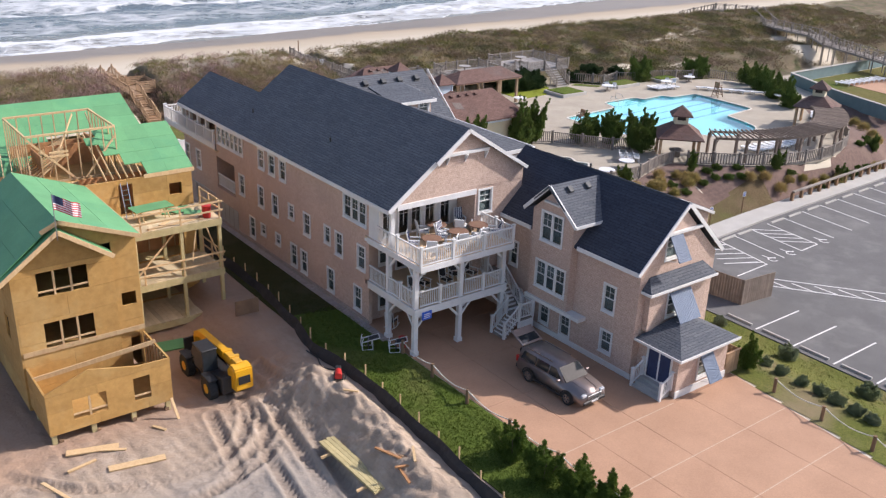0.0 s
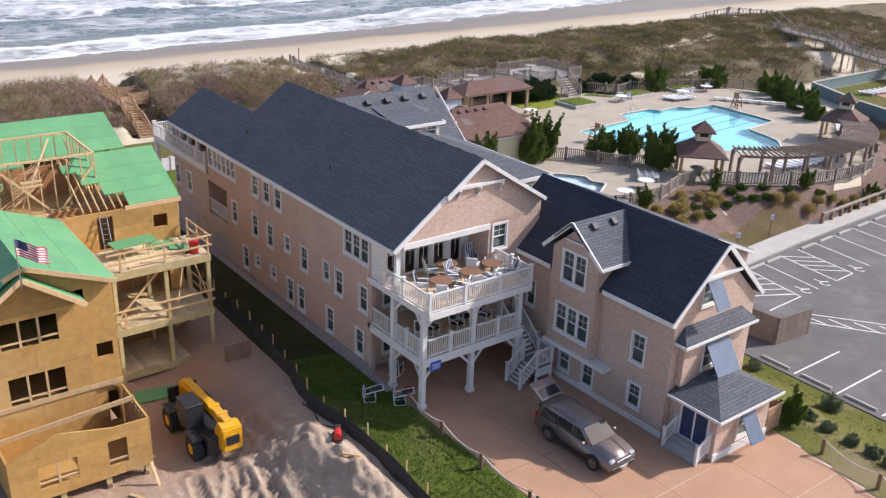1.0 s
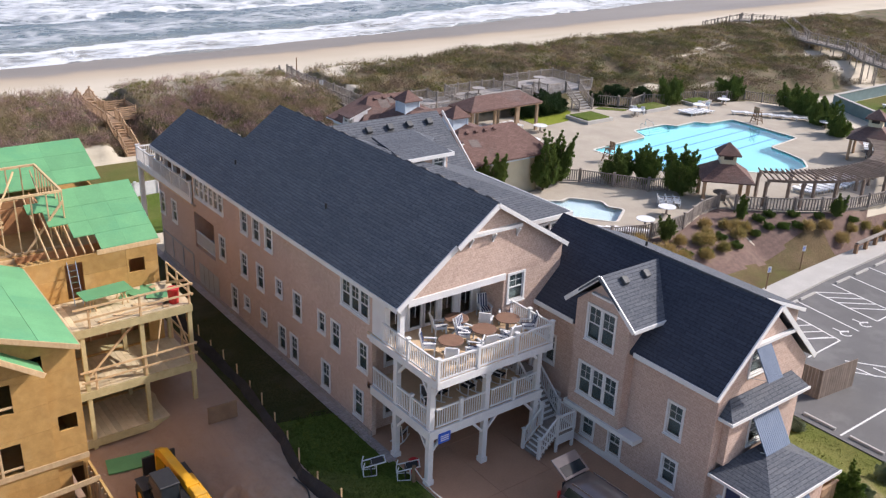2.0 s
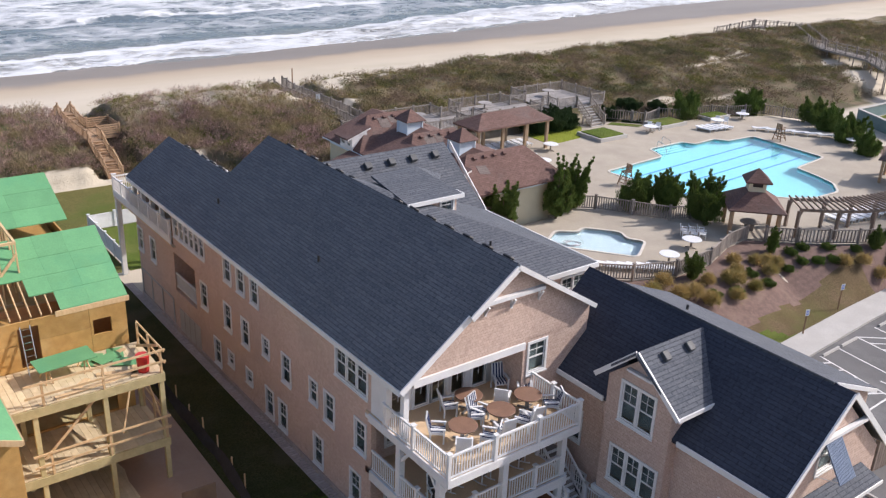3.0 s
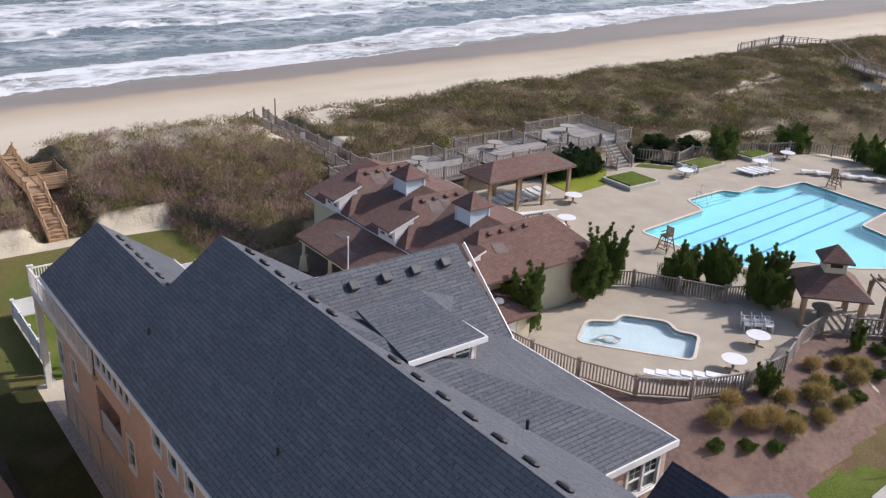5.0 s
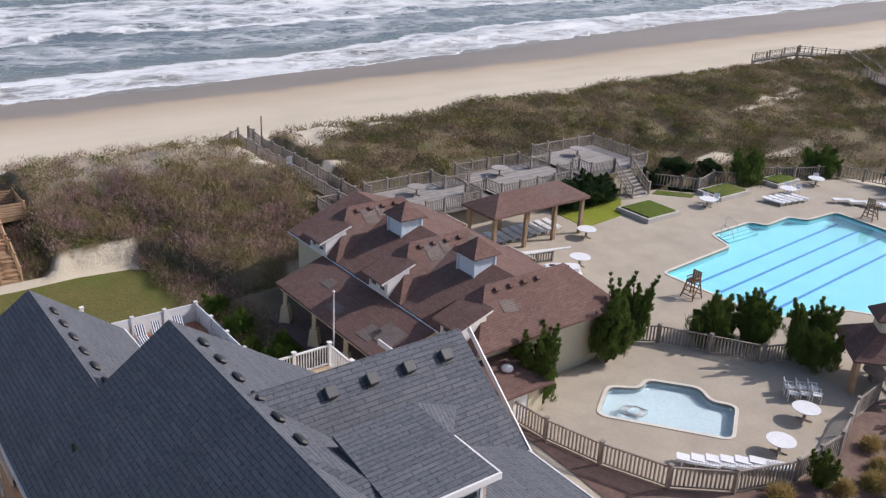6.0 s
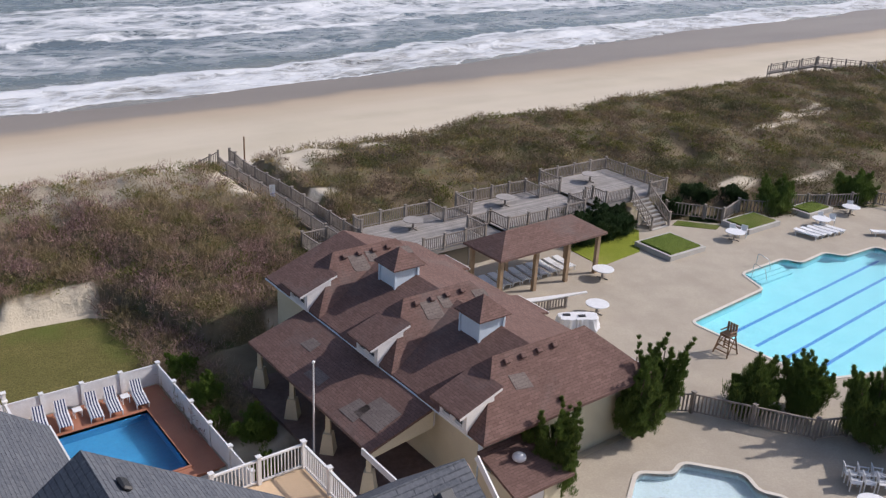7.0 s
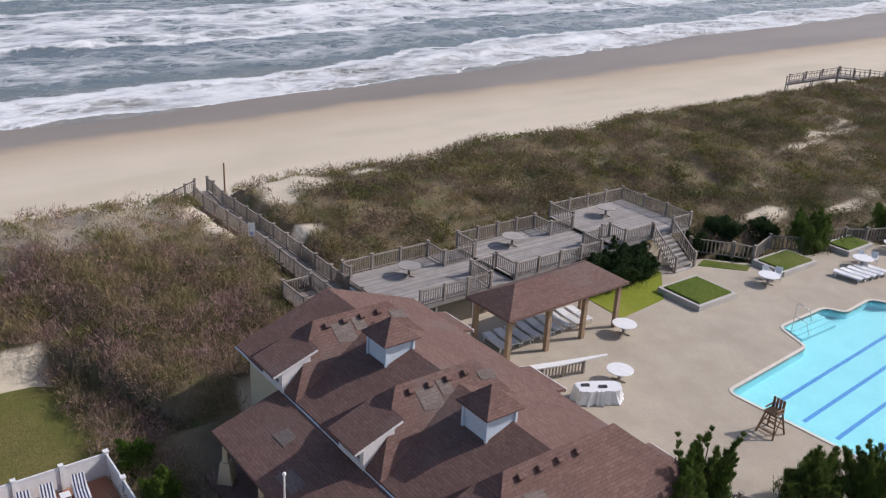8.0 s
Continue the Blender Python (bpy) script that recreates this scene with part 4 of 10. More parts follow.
def badge(x, y):
    b = thing("wheelchair_symbol", "white painted wheelchair symbol on asphalt", "road marking", (x, y, -1.187), group="parking lines")
    bm = B()
    rim = [[bm.verts.new((r * math.cos(0.45 * k), r * math.sin(0.45 * k), z)) for r, z in ((0.3, 0), (0.4, 0), (0.4, 0.008), (0.3, 0.008))] for k in range(12)]
    for a, c in zip(rim, rim[1:]):
        for k in range(4):
            bm.faces.new([a[k], a[(k + 1) % 4], c[(k + 1) % 4], c[k]])
    bm.faces.new(rim[0][::-1])
    bm.faces.new(rim[-1])
    bmesh.ops.recalc_face_normals(bm, faces=bm.faces[:])
    part("wheel", bm, "road_paint", b)
    part("figure", prism([(-0.05, 0.24), (0.48, 0.05), (0.52, 0.15), (0.05, 0.34), (0.05, 0.95), (-0.05, 0.95)], "z", 0.001, 0.009), "road_paint", b)


for x in (33.0, 35.4, 40.1):
    badge(x, -1.3)


def kerb_stop(x, y, turn):
    bm = prism([(-0.09, 0), (0.09, 0), (0.06, 0.13), (-0.06, 0.13)], "y", -0.95, 0.95)
    bm.transform(pose(x, y, -1.19, 0, 0, turn))
    tagged(link_mesh("wheel_stop", bm, "concrete_pale"), "precast concrete wheel stop on asphalt", "wheel stop", "wheel stops")


for i in range(17):
    kerb_stop(21.85, -6.3 - 2.73 * i, 0)
for x0, x1 in zip([32.7, *BAYS], BAYS):
    if x0 != 37.2:
        kerb_stop((x0 + x1) / 2 + 0.1, top_y(x0) - 0.05, 92)

# green verge between drive and car park, planting bank
vx = np.arange(9.3, 21.4, 0.25)
vy = np.arange(-60, 5.2, 0.6)
VX, VY = np.meshgrid(vx, vy)
VZ = height(VX, VY) + 0.03
keep = np.ones((len(vy) - 1, len(vx) - 1), bool)
for j in range(len(vy) - 1):
    for i in range(len(vx) - 1):
        x, y = vx[i], vy[j]
        if y < -10.6 and x < drive_edge(y + 0.3) + 0.02 or y >= -10.6 and x < 12.9 or y > -2.2 and x > 20.0:
            keep[j, i] = False
vid = np.arange(VX.size).reshape(VX.shape)
vf = np.stack([vid[:-1, :-1], vid[:-1, 1:], vid[1:, 1:], vid[1:, :-1]], -1)[keep]
sheet("lawn", np.stack([VX, VY, VZ], -1).reshape(-1, 3), vf, "verge", "patchy grass verge between driveway and car park", "lawn", "structure")

mx = np.arange(22.0, 110.0, 0.35)
my = np.arange(5.3, 24.5, 0.3)
MX, MY = np.meshgrid(mx, my)
MZ = height(MX, MY) + 0.04
MF = np.stack([np.arange(MX.size).reshape(MX.shape)[:-1, :-1], np.arange(MX.size).reshape(MX.shape)[:-1, 1:], np.arange(MX.size).reshape(MX.shape)[1:, 1:], np.arange(MX.size).reshape(MX.shape)[1:, :-1]], -1)
cxm, cym = MX[:-1, :-1] + 0.175, MY[:-1, :-1] + 0.15
turf = (cym < 8.25 + 0.07 * (cxm - 34) + 0.12 * np.sin(cxm * 2.3) - 0.25 * np.clip(29.5 - cxm, 0, 9)) & (cxm > 26.6) & (cxm < 45)
outside = ~(inside(cxm, cym, TERRACE) & (edge_dist(cxm, cym, TERRACE) > 0.8))
sheet("planting_bed", np.stack([MX, MY, MZ], -1).reshape(-1, 3), MF[outside & ~turf], "mulch", "sloping bed of brown bark mulch below the pool fence", "planting bed", "structure")
green = cym + 0.25 * np.sin(cxm * 1.7) + 0.12 * np.sin(cxm * 4.1 + cym * 3) < 7.9 - 0.40 * (cxm - 30.3)
sheet("lawn", np.stack([MX, MY, MZ], -1).reshape(-1, 3), MF[outside & turf & ~green], "dry_verge", "thin dry grass with bare earth by the pavement", "lawn", "structure")
sheet("lawn", np.stack([MX, MY, MZ], -1).reshape(-1, 3), MF[outside & turf & green], "lawn_green", "bright green grass by the pavement", "lawn", "structure")

# pool terrace: one slab of concrete with the pools let into it
def rounded(pts, r=0.35, seg=4):
    out = []
    k = len(pts)
    for i in range(k):
        p, a, b = Vector(pts[i]), Vector(pts[i - 1]), Vector(pts[(i + 1) % k])
        u, v = (a - p), (b - p)
        q = min(r, u.length * 0.45, v.length * 0.45)
        p0, p1 = p + u.normalized() * q, p + v.normalized() * q
        for s in range(seg + 1):
            t = s / seg
            out.append(tuple((p0 * (1 - t) ** 2 + p * 2 * t * (1 - t) + p1 * t * t)))
    return out


BIG_POOL = rounded([(43.8, 32.6), (44.2, 24.2), (48.0, 22.8), (49.6, 22.3), (50.6, 20.9), (52.0, 19.2), (54.2, 17.9), (57.6, 17.8), (59.5, 19.4), (60.3, 21.6), (60.9, 24.1), (66.7, 24.8), (67.2, 33.4), (63.1, 33.6), (62.4, 34.85), (58.9, 34.6), (58.3, 35.8), (53.25, 35.7), (52.3, 33.25)], 0.5)
KID_POOL = rounded([(26.5, 22.3), (28.9, 23.9), (30.25, 22.85), (31.3, 23.25), (33.05, 21.1), (32.45, 19.95), (33.2, 18.85), (30.5, 17.1)], 0.45)


def holed_slab(name, outer, holes, z, material, label, category):
    bm = B()
    edges = []
    for ring in (outer, *holes):
        vs = [bm.verts.new((x, y, z)) for x, y in ring]
        edges += [bm.edges.new((vs[i], vs[(i + 1) % len(vs)])) for i in range(len(vs))]
    bmesh.ops.triangle_fill(bm, use_beauty=True, use_dissolve=False, edges=edges)
    for f in bm.faces:
        if f.normal.z < 0:
            f.normal_flip()
    ext = bmesh.ops.extrude_face_region(bm, geom=bm.faces[:])
    bmesh.ops.translate(bm, vec=(0, 0, -0.18), verts=[g for g in ext["geom"] if isinstance(g, bmesh.types.BMVert)])
    bmesh.ops.recalc_face_normals(bm, faces=bm.faces[:])
    return tagged(link_mesh(name, bm, material), label, category, "", "structure")


holed_slab("pavement", TERRACE, [BIG_POOL, KID_POOL], 1.2, "concrete", "sandy concrete pool terrace with stains", "pavement")


def pool(name, ring, z, depth, plaster, label, water="pool_water", coping="pool_coping", lanes=()):
    p = thing(name, label, "swimming pool")
    bm = B()
    k = len(ring)
    top = [bm.verts.new((x, y, z + 0.0)) for x, y in ring]
    bot = [bm.verts.new((x, y, z - depth)) for x, y in ring]
    for i in range(k):
        j = (i + 1) % k
        bm.faces.new([top[i], top[j], bot[j], bot[i]])
    bm.faces.new(bot)
    part("basin", bm, plaster, p)
    cx, cy = sum(q[0] for q in ring) / k, sum(q[1] for q in ring) / k
    bm = B()
    rings = []
    for off, dz in ((0.0, 0.0), (0.0, 0.04), (0.2, 0.04), (0.2, 0.0)):
        r = []
        for i in range(k):
            a, b = Vector(ring[i - 1]), Vector(ring[(i + 1) % k])
            t = (b - a).normalized()
            n = Vector((-t.y, t.x))
            c = Vector(ring[i]) + n * off
            r.append(c)
        if off and inside(np.array([r[0].x]), np.array([r[0].y]), ring)[0]:
            r = [2 * Vector(ring[i]) - r[i] for i in range(k)]
        rings.append([bm.verts.new((c.x, c.y, z + dz)) for c in r])
    for a, b in zip(rings, rings[1:]):
        for i in range(k):
            j = (i + 1) % k
            bm.faces.new([a[i], a[j], b[j], b[i]])
    bmesh.ops.recalc_face_normals(bm, faces=bm.faces[:])
    part("coping", bm, coping, p, "pale rounded pool coping")
    bm = B()
    bm.faces.new([bm.verts.new((x, y, z - 0.10)) for x, y in ring])
    bm.normal_update()
    if bm.faces[:][0].normal.z < 0:
        bm.faces[:][0].normal_flip()
    w = part("water", bm, water, p, "clear still pool water")
    w.visible_shadow = False
    for x0, y0, x1, y1 in lanes:
        part("lane_line", beam(B(), (x0, y0, z - depth + 0.005), (x1, y1, z - depth + 0.005), 0.24, 0.012), "lane_tile", p, "blue tile lane line")
    return p


LANES = [(45.6, y, 65.8, y + 1.4) for y in (25.3, 27.2, 29.1, 30.95)]
pool("swimming_pool", BIG_POOL, 1.2, 1.15, "pool_plaster", "large turquoise lap pool with blue lane lines", lanes=LANES)
pool("paddling_pool", KID_POOL, 1.2, 0.5, "pool_plaster_pale", "shallow pale blue paddling pool")

# ---- the beach house ----
house = thing("beach_house", "three-storey cedar-shingled beach house with white trim and dark shingle roof", "house")
F2, F3 = 2.95, 5.72
left = []
for y in (5.4, 7.95, 11.95, 16.35, 18.45, 21.5, 29.2, 31.35):
    left.append(window(house, "-x", -0.1, y, 3.42, 0.74, 1.4))
for y, z, h in ((9.35, 3.75, 1.05), (14.05, 3.9, 0.9), (16.1, 1.35, 0.7), (18.3, 1.35, 0.7)):
    left.append(window(house, "-x", -0.1, y, z, 0.6, h))
for y in (5.8, 9.0, 12.45, 13.85, 20.05):
    left.append(window(house, "-x", -0.1, y, 0.6, 0.72, 1.45))
left.append(window(house, "-x", -0.1, 6.12, 6.25, 2.4, 1.35, 3))
for y in (15.1, 16.65, 18.2):
    left.append(window(house, "-x", -0.1, y, 6.26, 0.75, 1.28))
left.append(window(house, "-x", -0.1, 23.25, 6.4, 4.2, 1.2, 6))
LOGGIA = (22.7, 25.8, 2.75, 5.2)
TERR3 = (25.72, 31.91, F3, 7.85)
part("wall", wall_mesh("x", -0.1, 0.25, 4.6, 31.9, 0.0, 8.2, [*left, LOGGIA, TERR3]), "cedar", house, "weathered cedar shingle wall in shade")
part("plinth", bbox(-0.16, 4.55, -0.1, -0.1, 31.9, 0.32), "stone_band", house, "low stone plinth")
part("wall", wall_mesh("x", 12.85, 0.2, 5.6, 21.0, 0.0, 8.9), "cedar", house)
part("wall", wall_mesh("y", 31.65, 0.2, 0.16, 5.6, 0.0, 7.8), "cedar", house)
part("wall", wall_mesh("x", 9.2, 0.2, 21.0, 22.8, 0.0, 8.4), "cedar", house)
part("wall", wall_mesh("x", 5.4, 0.2, 22.81, 31.64, 0.0, 7.8), "cedar", house)
part("wall", wall_mesh("y", 22.6, 0.2, 2.6, 9.19, 0.0, 8.0), "cedar", house)
part("wall", wall_mesh("y", 20.9, 0.2, 9.4, 12.84, 0.0, 8.9), "cedar", house)
front_b = [window(house, "-y", 5.0, x, z, 0.75, 1.4) for z in (0.7, 3.6) for x in (1.3, 6.9)]
front_b += [window(house, "-y", 5.0, 2.6, 3.02, 0.9, 2.05, door=True), window(house, "-y", 5.0, 4.4, 3.02, 1.7, 2.05, 2, door=True), window(house, "-y", 5.0, 4.0, 0.06, 0.9, 2.05, door=True)]
part("wall", wall_mesh("y", 5.0, 0.2, 0.16, 8.2, 0.0, 5.68, front_b), "cedar", house, "shaded cedar shingle wall under the porch")
g3 = [window(house, "-y", 3.87, x, F3 + 0.05, 0.72, 2.0, door=True) for x in (0.72, 1.84, 2.72, 3.72, 4.85)]
part("wall", wall_mesh("y", 3.87, 0.2, 0.16, 5.74, F3, 8.09, g3), "white_paint", house, "white panelled wall behind the balcony")
part("wall", wall_mesh("x", 5.75, 0.2, 2.39, 4.4, F3, 8.09), "cedar", house)
gw = [window(house, "-y", 2.18, 6.52, 6.78, 0.9, 1.35)]
part("wall", wall_mesh("y", 2.18, 0.2, 5.75, 9.4, 3.0, 8.4, gw), "cedar", house, "sunlit cedar shingle front wall")
part("gable", prism([(0.25, 8.332), (5.752, 8.332), (5.752, 8.41), (9.4, 8.41), (9.4, 9.1), (4.83, 11.95)], "y", 2.15, 2.35), "cedar", house, "sunlit cedar shingle gable")
part("header_beam", bbox(0.16, 2.06, 8.02, 5.75, 2.4, 8.33), "white_paint", house)
part("wall", wall_mesh("x", 9.2, 0.2, 2.5, 5.6, 0.0, 8.9), "cedar", house)
part("wall", wall_mesh("y", 5.6, 0.2, 9.4, 12.84, 0.0, 8.85, [window(house, "-y", 5.6, 11.9, 7.35, 1.5, 1.15, 2)]), "cedar", house)
for z in (2.7, 5.45):
    part("floor", bbox(0.16, 5.2, z, 9.1, 22.55, z + 0.2), "room_wall", house)
    part("floor", bbox(0.16, 22.56, z, 5.35, 31.6, z + 0.2), "room_wall", house)
part("partition", bbox(3.2, 5.3, 0.0, 3.35, 31.5, 8.0), "room_wall", house)
part("loggia_back", bbox(1.6, 22.5, 2.9, 1.75, 26.0, 5.45), "cedar", house)
part("loggia_side", bbox(0.16, 22.5, 2.9, 1.6, 22.62, 5.45), "cedar", house)
part("loggia_side", bbox(0.16, 25.88, 2.9, 1.6, 26.0, 5.45), "cedar", house)
railing(house, (-0.02, 22.75, 2.9), (-0.02, 25.75, 2.9), 1.0, every=3.2, ends=False)
part("garage_panel", bbox(-0.14, 22.4, 0.15, -0.105, 25.4, 1.75), "concrete_pale", house, "pale panelled garage front")
for y in (23.15, 23.9, 24.65):
    part("panel_joint", bbox(-0.155, y - 0.03, 0.15, -0.141, y + 0.03, 1.75), "room_wall", house)
part("lattice_frame", bbox(-0.15, 26.3, 1.95, -0.11, 31.7, 2.05), "concrete_pale", house)
for y in (26.3, 28.1, 29.9, 31.6):
    part("lattice_post", bbox(-0.15, y, 0.1, -0.11, y + 0.1, 1.95), "concrete_pale", house)
# upper terrace at the sea end
part("terrace_floor", bbox(-0.3, 25.3, 5.66, 5.3, 35.6, F3), "porch_boards", house)
railing(house, (-0.22, 25.8, F3 + 0.3), (-0.22, 35.5, F3 + 0.3), 1.1, every=1.7)
part("deck_rim", bbox(-0.26, 25.72, F3 - 0.1, -0.18, 35.6, F3 + 0.36), "white_paint", house)
part("deck_rim", bbox(-0.17, 35.46, F3 - 0.1, 5.3, 35.54, F3 + 0.36), "white_paint", house)
railing(house, (-0.1, 35.5, F3 + 0.3), (5.2, 35.5, F3 + 0.3), 1.1, every=1.8)
railing(house, (5.2, 32.0, F3), (5.2, 35.4, F3), 1.1, every=1.8)
for y in (27.2, 28.75, 30.3, 31.75):
    part("column", bbox(-0.2, y - 0.12, F3, 0.04, y + 0.12, 7.8), "white_paint", house)
part("terrace_wall", wall_mesh("x", 2.6, 0.15, 25.3, 31.6, F3, 8.0, [window(house, "-x", 2.6, y, F3 + 0.3, 1.2, 1.5) for y in (26.8, 28.7, 30.5)]), "cedar", house)
for x in (0.0, 2.6, 5.0):
    part("column", bbox(x - 0.15, 35.55, 0, x + 0.15, 35.85, 5.66), "white_paint", house)


def roof(pts, thick=0.16, material="roof_slate", parent=None, name="roof", label=""):
    return part(name, slab(pts, thick), material, parent or house, label)


def zl(x):
    return 8.23 + 0.736 * (x + 0.5)


EY = 1.98
roof([(-0.5, EY, zl(-0.5)), (4.83, EY, zl(4.83)), (4.83, 23.0, zl(4.83)), (2.35, 23.0, zl(2.35)), (2.35, 31.75, zl(2.35)), (-0.5, 31.75, zl(-0.5))], label="dark slate-coloured shingle roof slope")
roof([(2.35, 23.0, zl(2.35)), (2.35, 31.75, zl(2.35)), (5.9, 31.75, 7.62), (5.9, 23.0, 7.62)], label="slate-coloured shingle roof slope")
part("fascia", bbox(5.9, 23.0, 7.4, 5.96, 31.75, 7.62), "white_paint", house)
part("gable", prism([(2.6, 8.01), (9.9, 8.01), (9.9, 8.45), (4.83, 11.9), (2.6, 10.15)], "y", 22.6, 22.8), "cedar", house)
RG = zl(4.83)


def zr(x):
    return RG - 0.62 * (x - 4.83)


roof([(4.83, 1.84, RG), (9.45, 1.84, zr(9.45)), (9.45, 5.75, zr(9.45)), (4.83, 13.8, RG)], label="slate-coloured shingle roof slope in sun")
roof([(2.62, 1.84, zl(2.62) + 0.01), (4.83, 1.84, RG + 0.01), (4.83, 1.98, RG + 0.01), (2.62, 1.98, zl(2.62) + 0.01)])
roof([(9.3, 5.4, 9.0), (13.25, 5.4, 9.0), (4.83, 13.8, RG + 0.005)], label="slate-coloured shingle hip in sun")
roof([(13.25, 5.4, 9.0), (13.25, 14.3, 9.0), (4.83, 14.3, RG), (4.83, 13.8, RG)])
roof([(4.83, 14.0, RG), (10.5, 14.0, RG - 0.68 * 5.67), (10.5, 23.0, RG - 0.68 * 5.67), (4.83, 23.0, RG)], label="slate-coloured shingle roof slope in sun")
# cross gable
roof([(4.9, 17.5, 12.02), (12.95, 17.55, 12.02), (13.3, 13.9, 8.95), (4.9, 13.9, 8.95)], label="slate-coloured shingle cross gable")
roof([(4.9, 17.5, 12.02), (12.95, 17.55, 12.02), (13.3, 21.1, 8.95), (4.9, 21.1, 8.95)])
part("gable", prism([(14.0, 9.0), (21.0, 9.0), (17.5, 11.85)], "x", 12.85, 13.05), "cedar", house)
# hipped dormer with its window
roof([(6.1, 11.15, 11.45), (9.4, 11.15, 11.45), (8.95, 14.6, 12.0), (6.1, 14.4, 12.0)], 0.12)
roof([(9.4, 11.15, 11.45), (9.4, 13.2, 11.45), (10.6, 14.6, 11.3), (8.95, 14.6, 12.0)], 0.12)
dw = window(house, "-y", 11.4, 8.6, 10.62, 0.7, 0.62)
part("wall", wall_mesh("y", 11.4, 0.15, 6.3, 9.2, 9.9, 11.3, [dw]), "cedar", house)
part("wall", wall_mesh("x", 9.05, 0.15, 11.56, 14.4, 9.9, 11.3), "white_paint", house)
part("fascia", bbox(6.05, 11.08, 11.27, 9.45, 11.15, 11.47), "white_paint", house)
part("fascia", bbox(9.4, 11.16, 11.27, 9.46, 13.2, 11.47), "white_paint", house)
part("dormer_cheek", bbox(6.1, 11.2, 10.6, 6.2, 14.3, 11.42), "roof_slate", house)
# fascias and rake boards
part("fascia", bbox(-0.56, EY + 0.02, 7.94, -0.5, 31.75, 8.17), "white_paint", house)
part("fascia", bbox(9.3, 5.33, 8.78, 13.3, 5.4, 9.02), "white_paint", house)
part("fascia", bbox(13.25, 5.41, 8.78, 13.31, 23.0, 9.02), "white_paint", house)
bm = B()
beam(bm, (-0.5, EY - 0.03, zl(-0.5) - 0.17), (2.66, EY - 0.03, zl(2.66) - 0.17), 0.06, 0.26)
part("rake_board", bm, "white_paint", house)
bm = B()
beam(bm, (2.62, 1.81, zl(2.62) - 0.17), (4.83, 1.81, RG - 0.17), 0.06, 0.26)
part("rake_board", bm, "white_paint", house)
bm = B()
beam(bm, (4.83, 1.81, RG - 0.13), (9.45, 1.81, zr(9.45) - 0.13), 0.06, 0.2)
part("rake_board", bm, "white_paint", house)
bm = B()
beam(bm, (9.45, 1.81, zr(9.45) - 0.11), (9.45, 5.3, zr(9.45) - 0.11), 0.05, 0.14)
part("fascia", bm, "white_paint", house)
bm = B()
beam(bm, (13.33, 17.5, 11.94), (13.33, 13.9, 8.87), 0.05, 0.2)
part("rake_board", bm, "white_paint", house)
part("gable_band", bbox(3.4, 1.95, 10.62, 6.5, 2.14, 10.78), "white_paint", house)
for x in (3.5, 4.83, 6.3):
    bm = B()
    beam(bm, (x, 2.1, 10.25), (x, 1.88, 10.6), 0.08)
    beam(bm, (x, 2.1, 10.15), (x, 2.1, 10.6), 0.08)
    part("bracket", bm, "white_paint", house)
# roof vents and pipes
for i in range(15):
    if i in (7, 8):
        continue
    bm = bbox(-0.15, -0.26, 0.0, 0.15, 0.26, 0.13, 0.05)
    bm.transform(pose(5.36, 3.1 + 1.31 * i, zr(5.36) - 0.015, 0, 31.8, 0))
    part("roof_vent", bm, "black_plastic", house, "low dark roof vent")
for i in range(6):
    bm = bbox(-0.15, -0.26, 0.0, 0.15, 0.26, 0.13, 0.05)
    bm.transform(pose(2.8, 23.75 + 1.25 * i, zl(2.35) - 0.36, 0, 37, 0))
    part("roof_vent", bm, "black_plastic", house, "low dark roof vent")
for x in (7.5, 9.0, 10.4, 11.9):
    bm = bbox(-0.2, -0.2, 0.0, 0.2, 0.2, 0.22, 0.03)
    box(bm, -0.24, -0.26, -0.02, 0.24, 0.24, 0.015)
    bm.transform(pose(x, 16.95, 11.53, 40, 0, 0))
    part("roof_vent", bm, "vent_grey", house, "square grey roof vent")
for x, y in ((1.35, 11.3), (1.0, 21.4), (8.3, 7.6)):
    bm = B()
    zz = zl(x) if x < 4.83 else 10.1
    tube(bm, (x, y, zz - 0.1), (x, y, zz + 0.28), 0.06)
    part("vent_pipe", bm, "black_plastic", house)

# decks at the front, on posts
part("deck", bbox(-0.2, -0.7, F3 - 0.1, 6.35, 4.9, F3), "porch_boards", house, "warm board floor of the upper balcony")
part("deck_rim", bbox(-0.25, -0.78, F3 - 0.32, 6.4, -0.7, F3 + 0.02), "white_paint", house)
part("deck_rim", bbox(-0.28, -0.7, F3 - 0.32, -0.2, 4.55, F3 + 0.02), "white_paint", house)
part("deck_rim", bbox(6.35, -0.7, F3 - 0.32, 6.43, 2.28, F3 + 0.02), "white_paint", house)
part("deck_soffit", bbox(-0.2, -0.7, F3 - 0.3, 6.35, 4.9, F3 - 0.12), "white_paint", house)
part("deck", bbox(-0.1, -0.18, F2 - 0.1, 6.4, 5.0, F2), "porch_boards", house, "board floor of the lower porch")
part("deck_rim", bbox(-0.2, -0.28, F2 - 0.42, 6.45, -0.18, F2 + 0.02), "white_paint", house)
part("deck_rim", bbox(-0.22, -0.18, F2 - 0.42, -0.1, 4.55, F2 + 0.02), "white_paint", house)
part("deck_rim", bbox(6.4, -0.18, F2 - 0.42, 6.5, 5.0, F2 + 0.02), "white_paint", house)
part("deck_soffit", bbox(-0.1, -0.18, F2 - 0.3, 6.4, 5.0, F2 - 0.12), "white_paint", house)
railing(house, (-0.2, -0.7, F3), (6.33, -0.7, F3), 1.05, every=2.15)
railing(house, (-0.2, -0.55, F3), (-0.2, 3.6, F3), 1.05, every=2.1, ends=False)
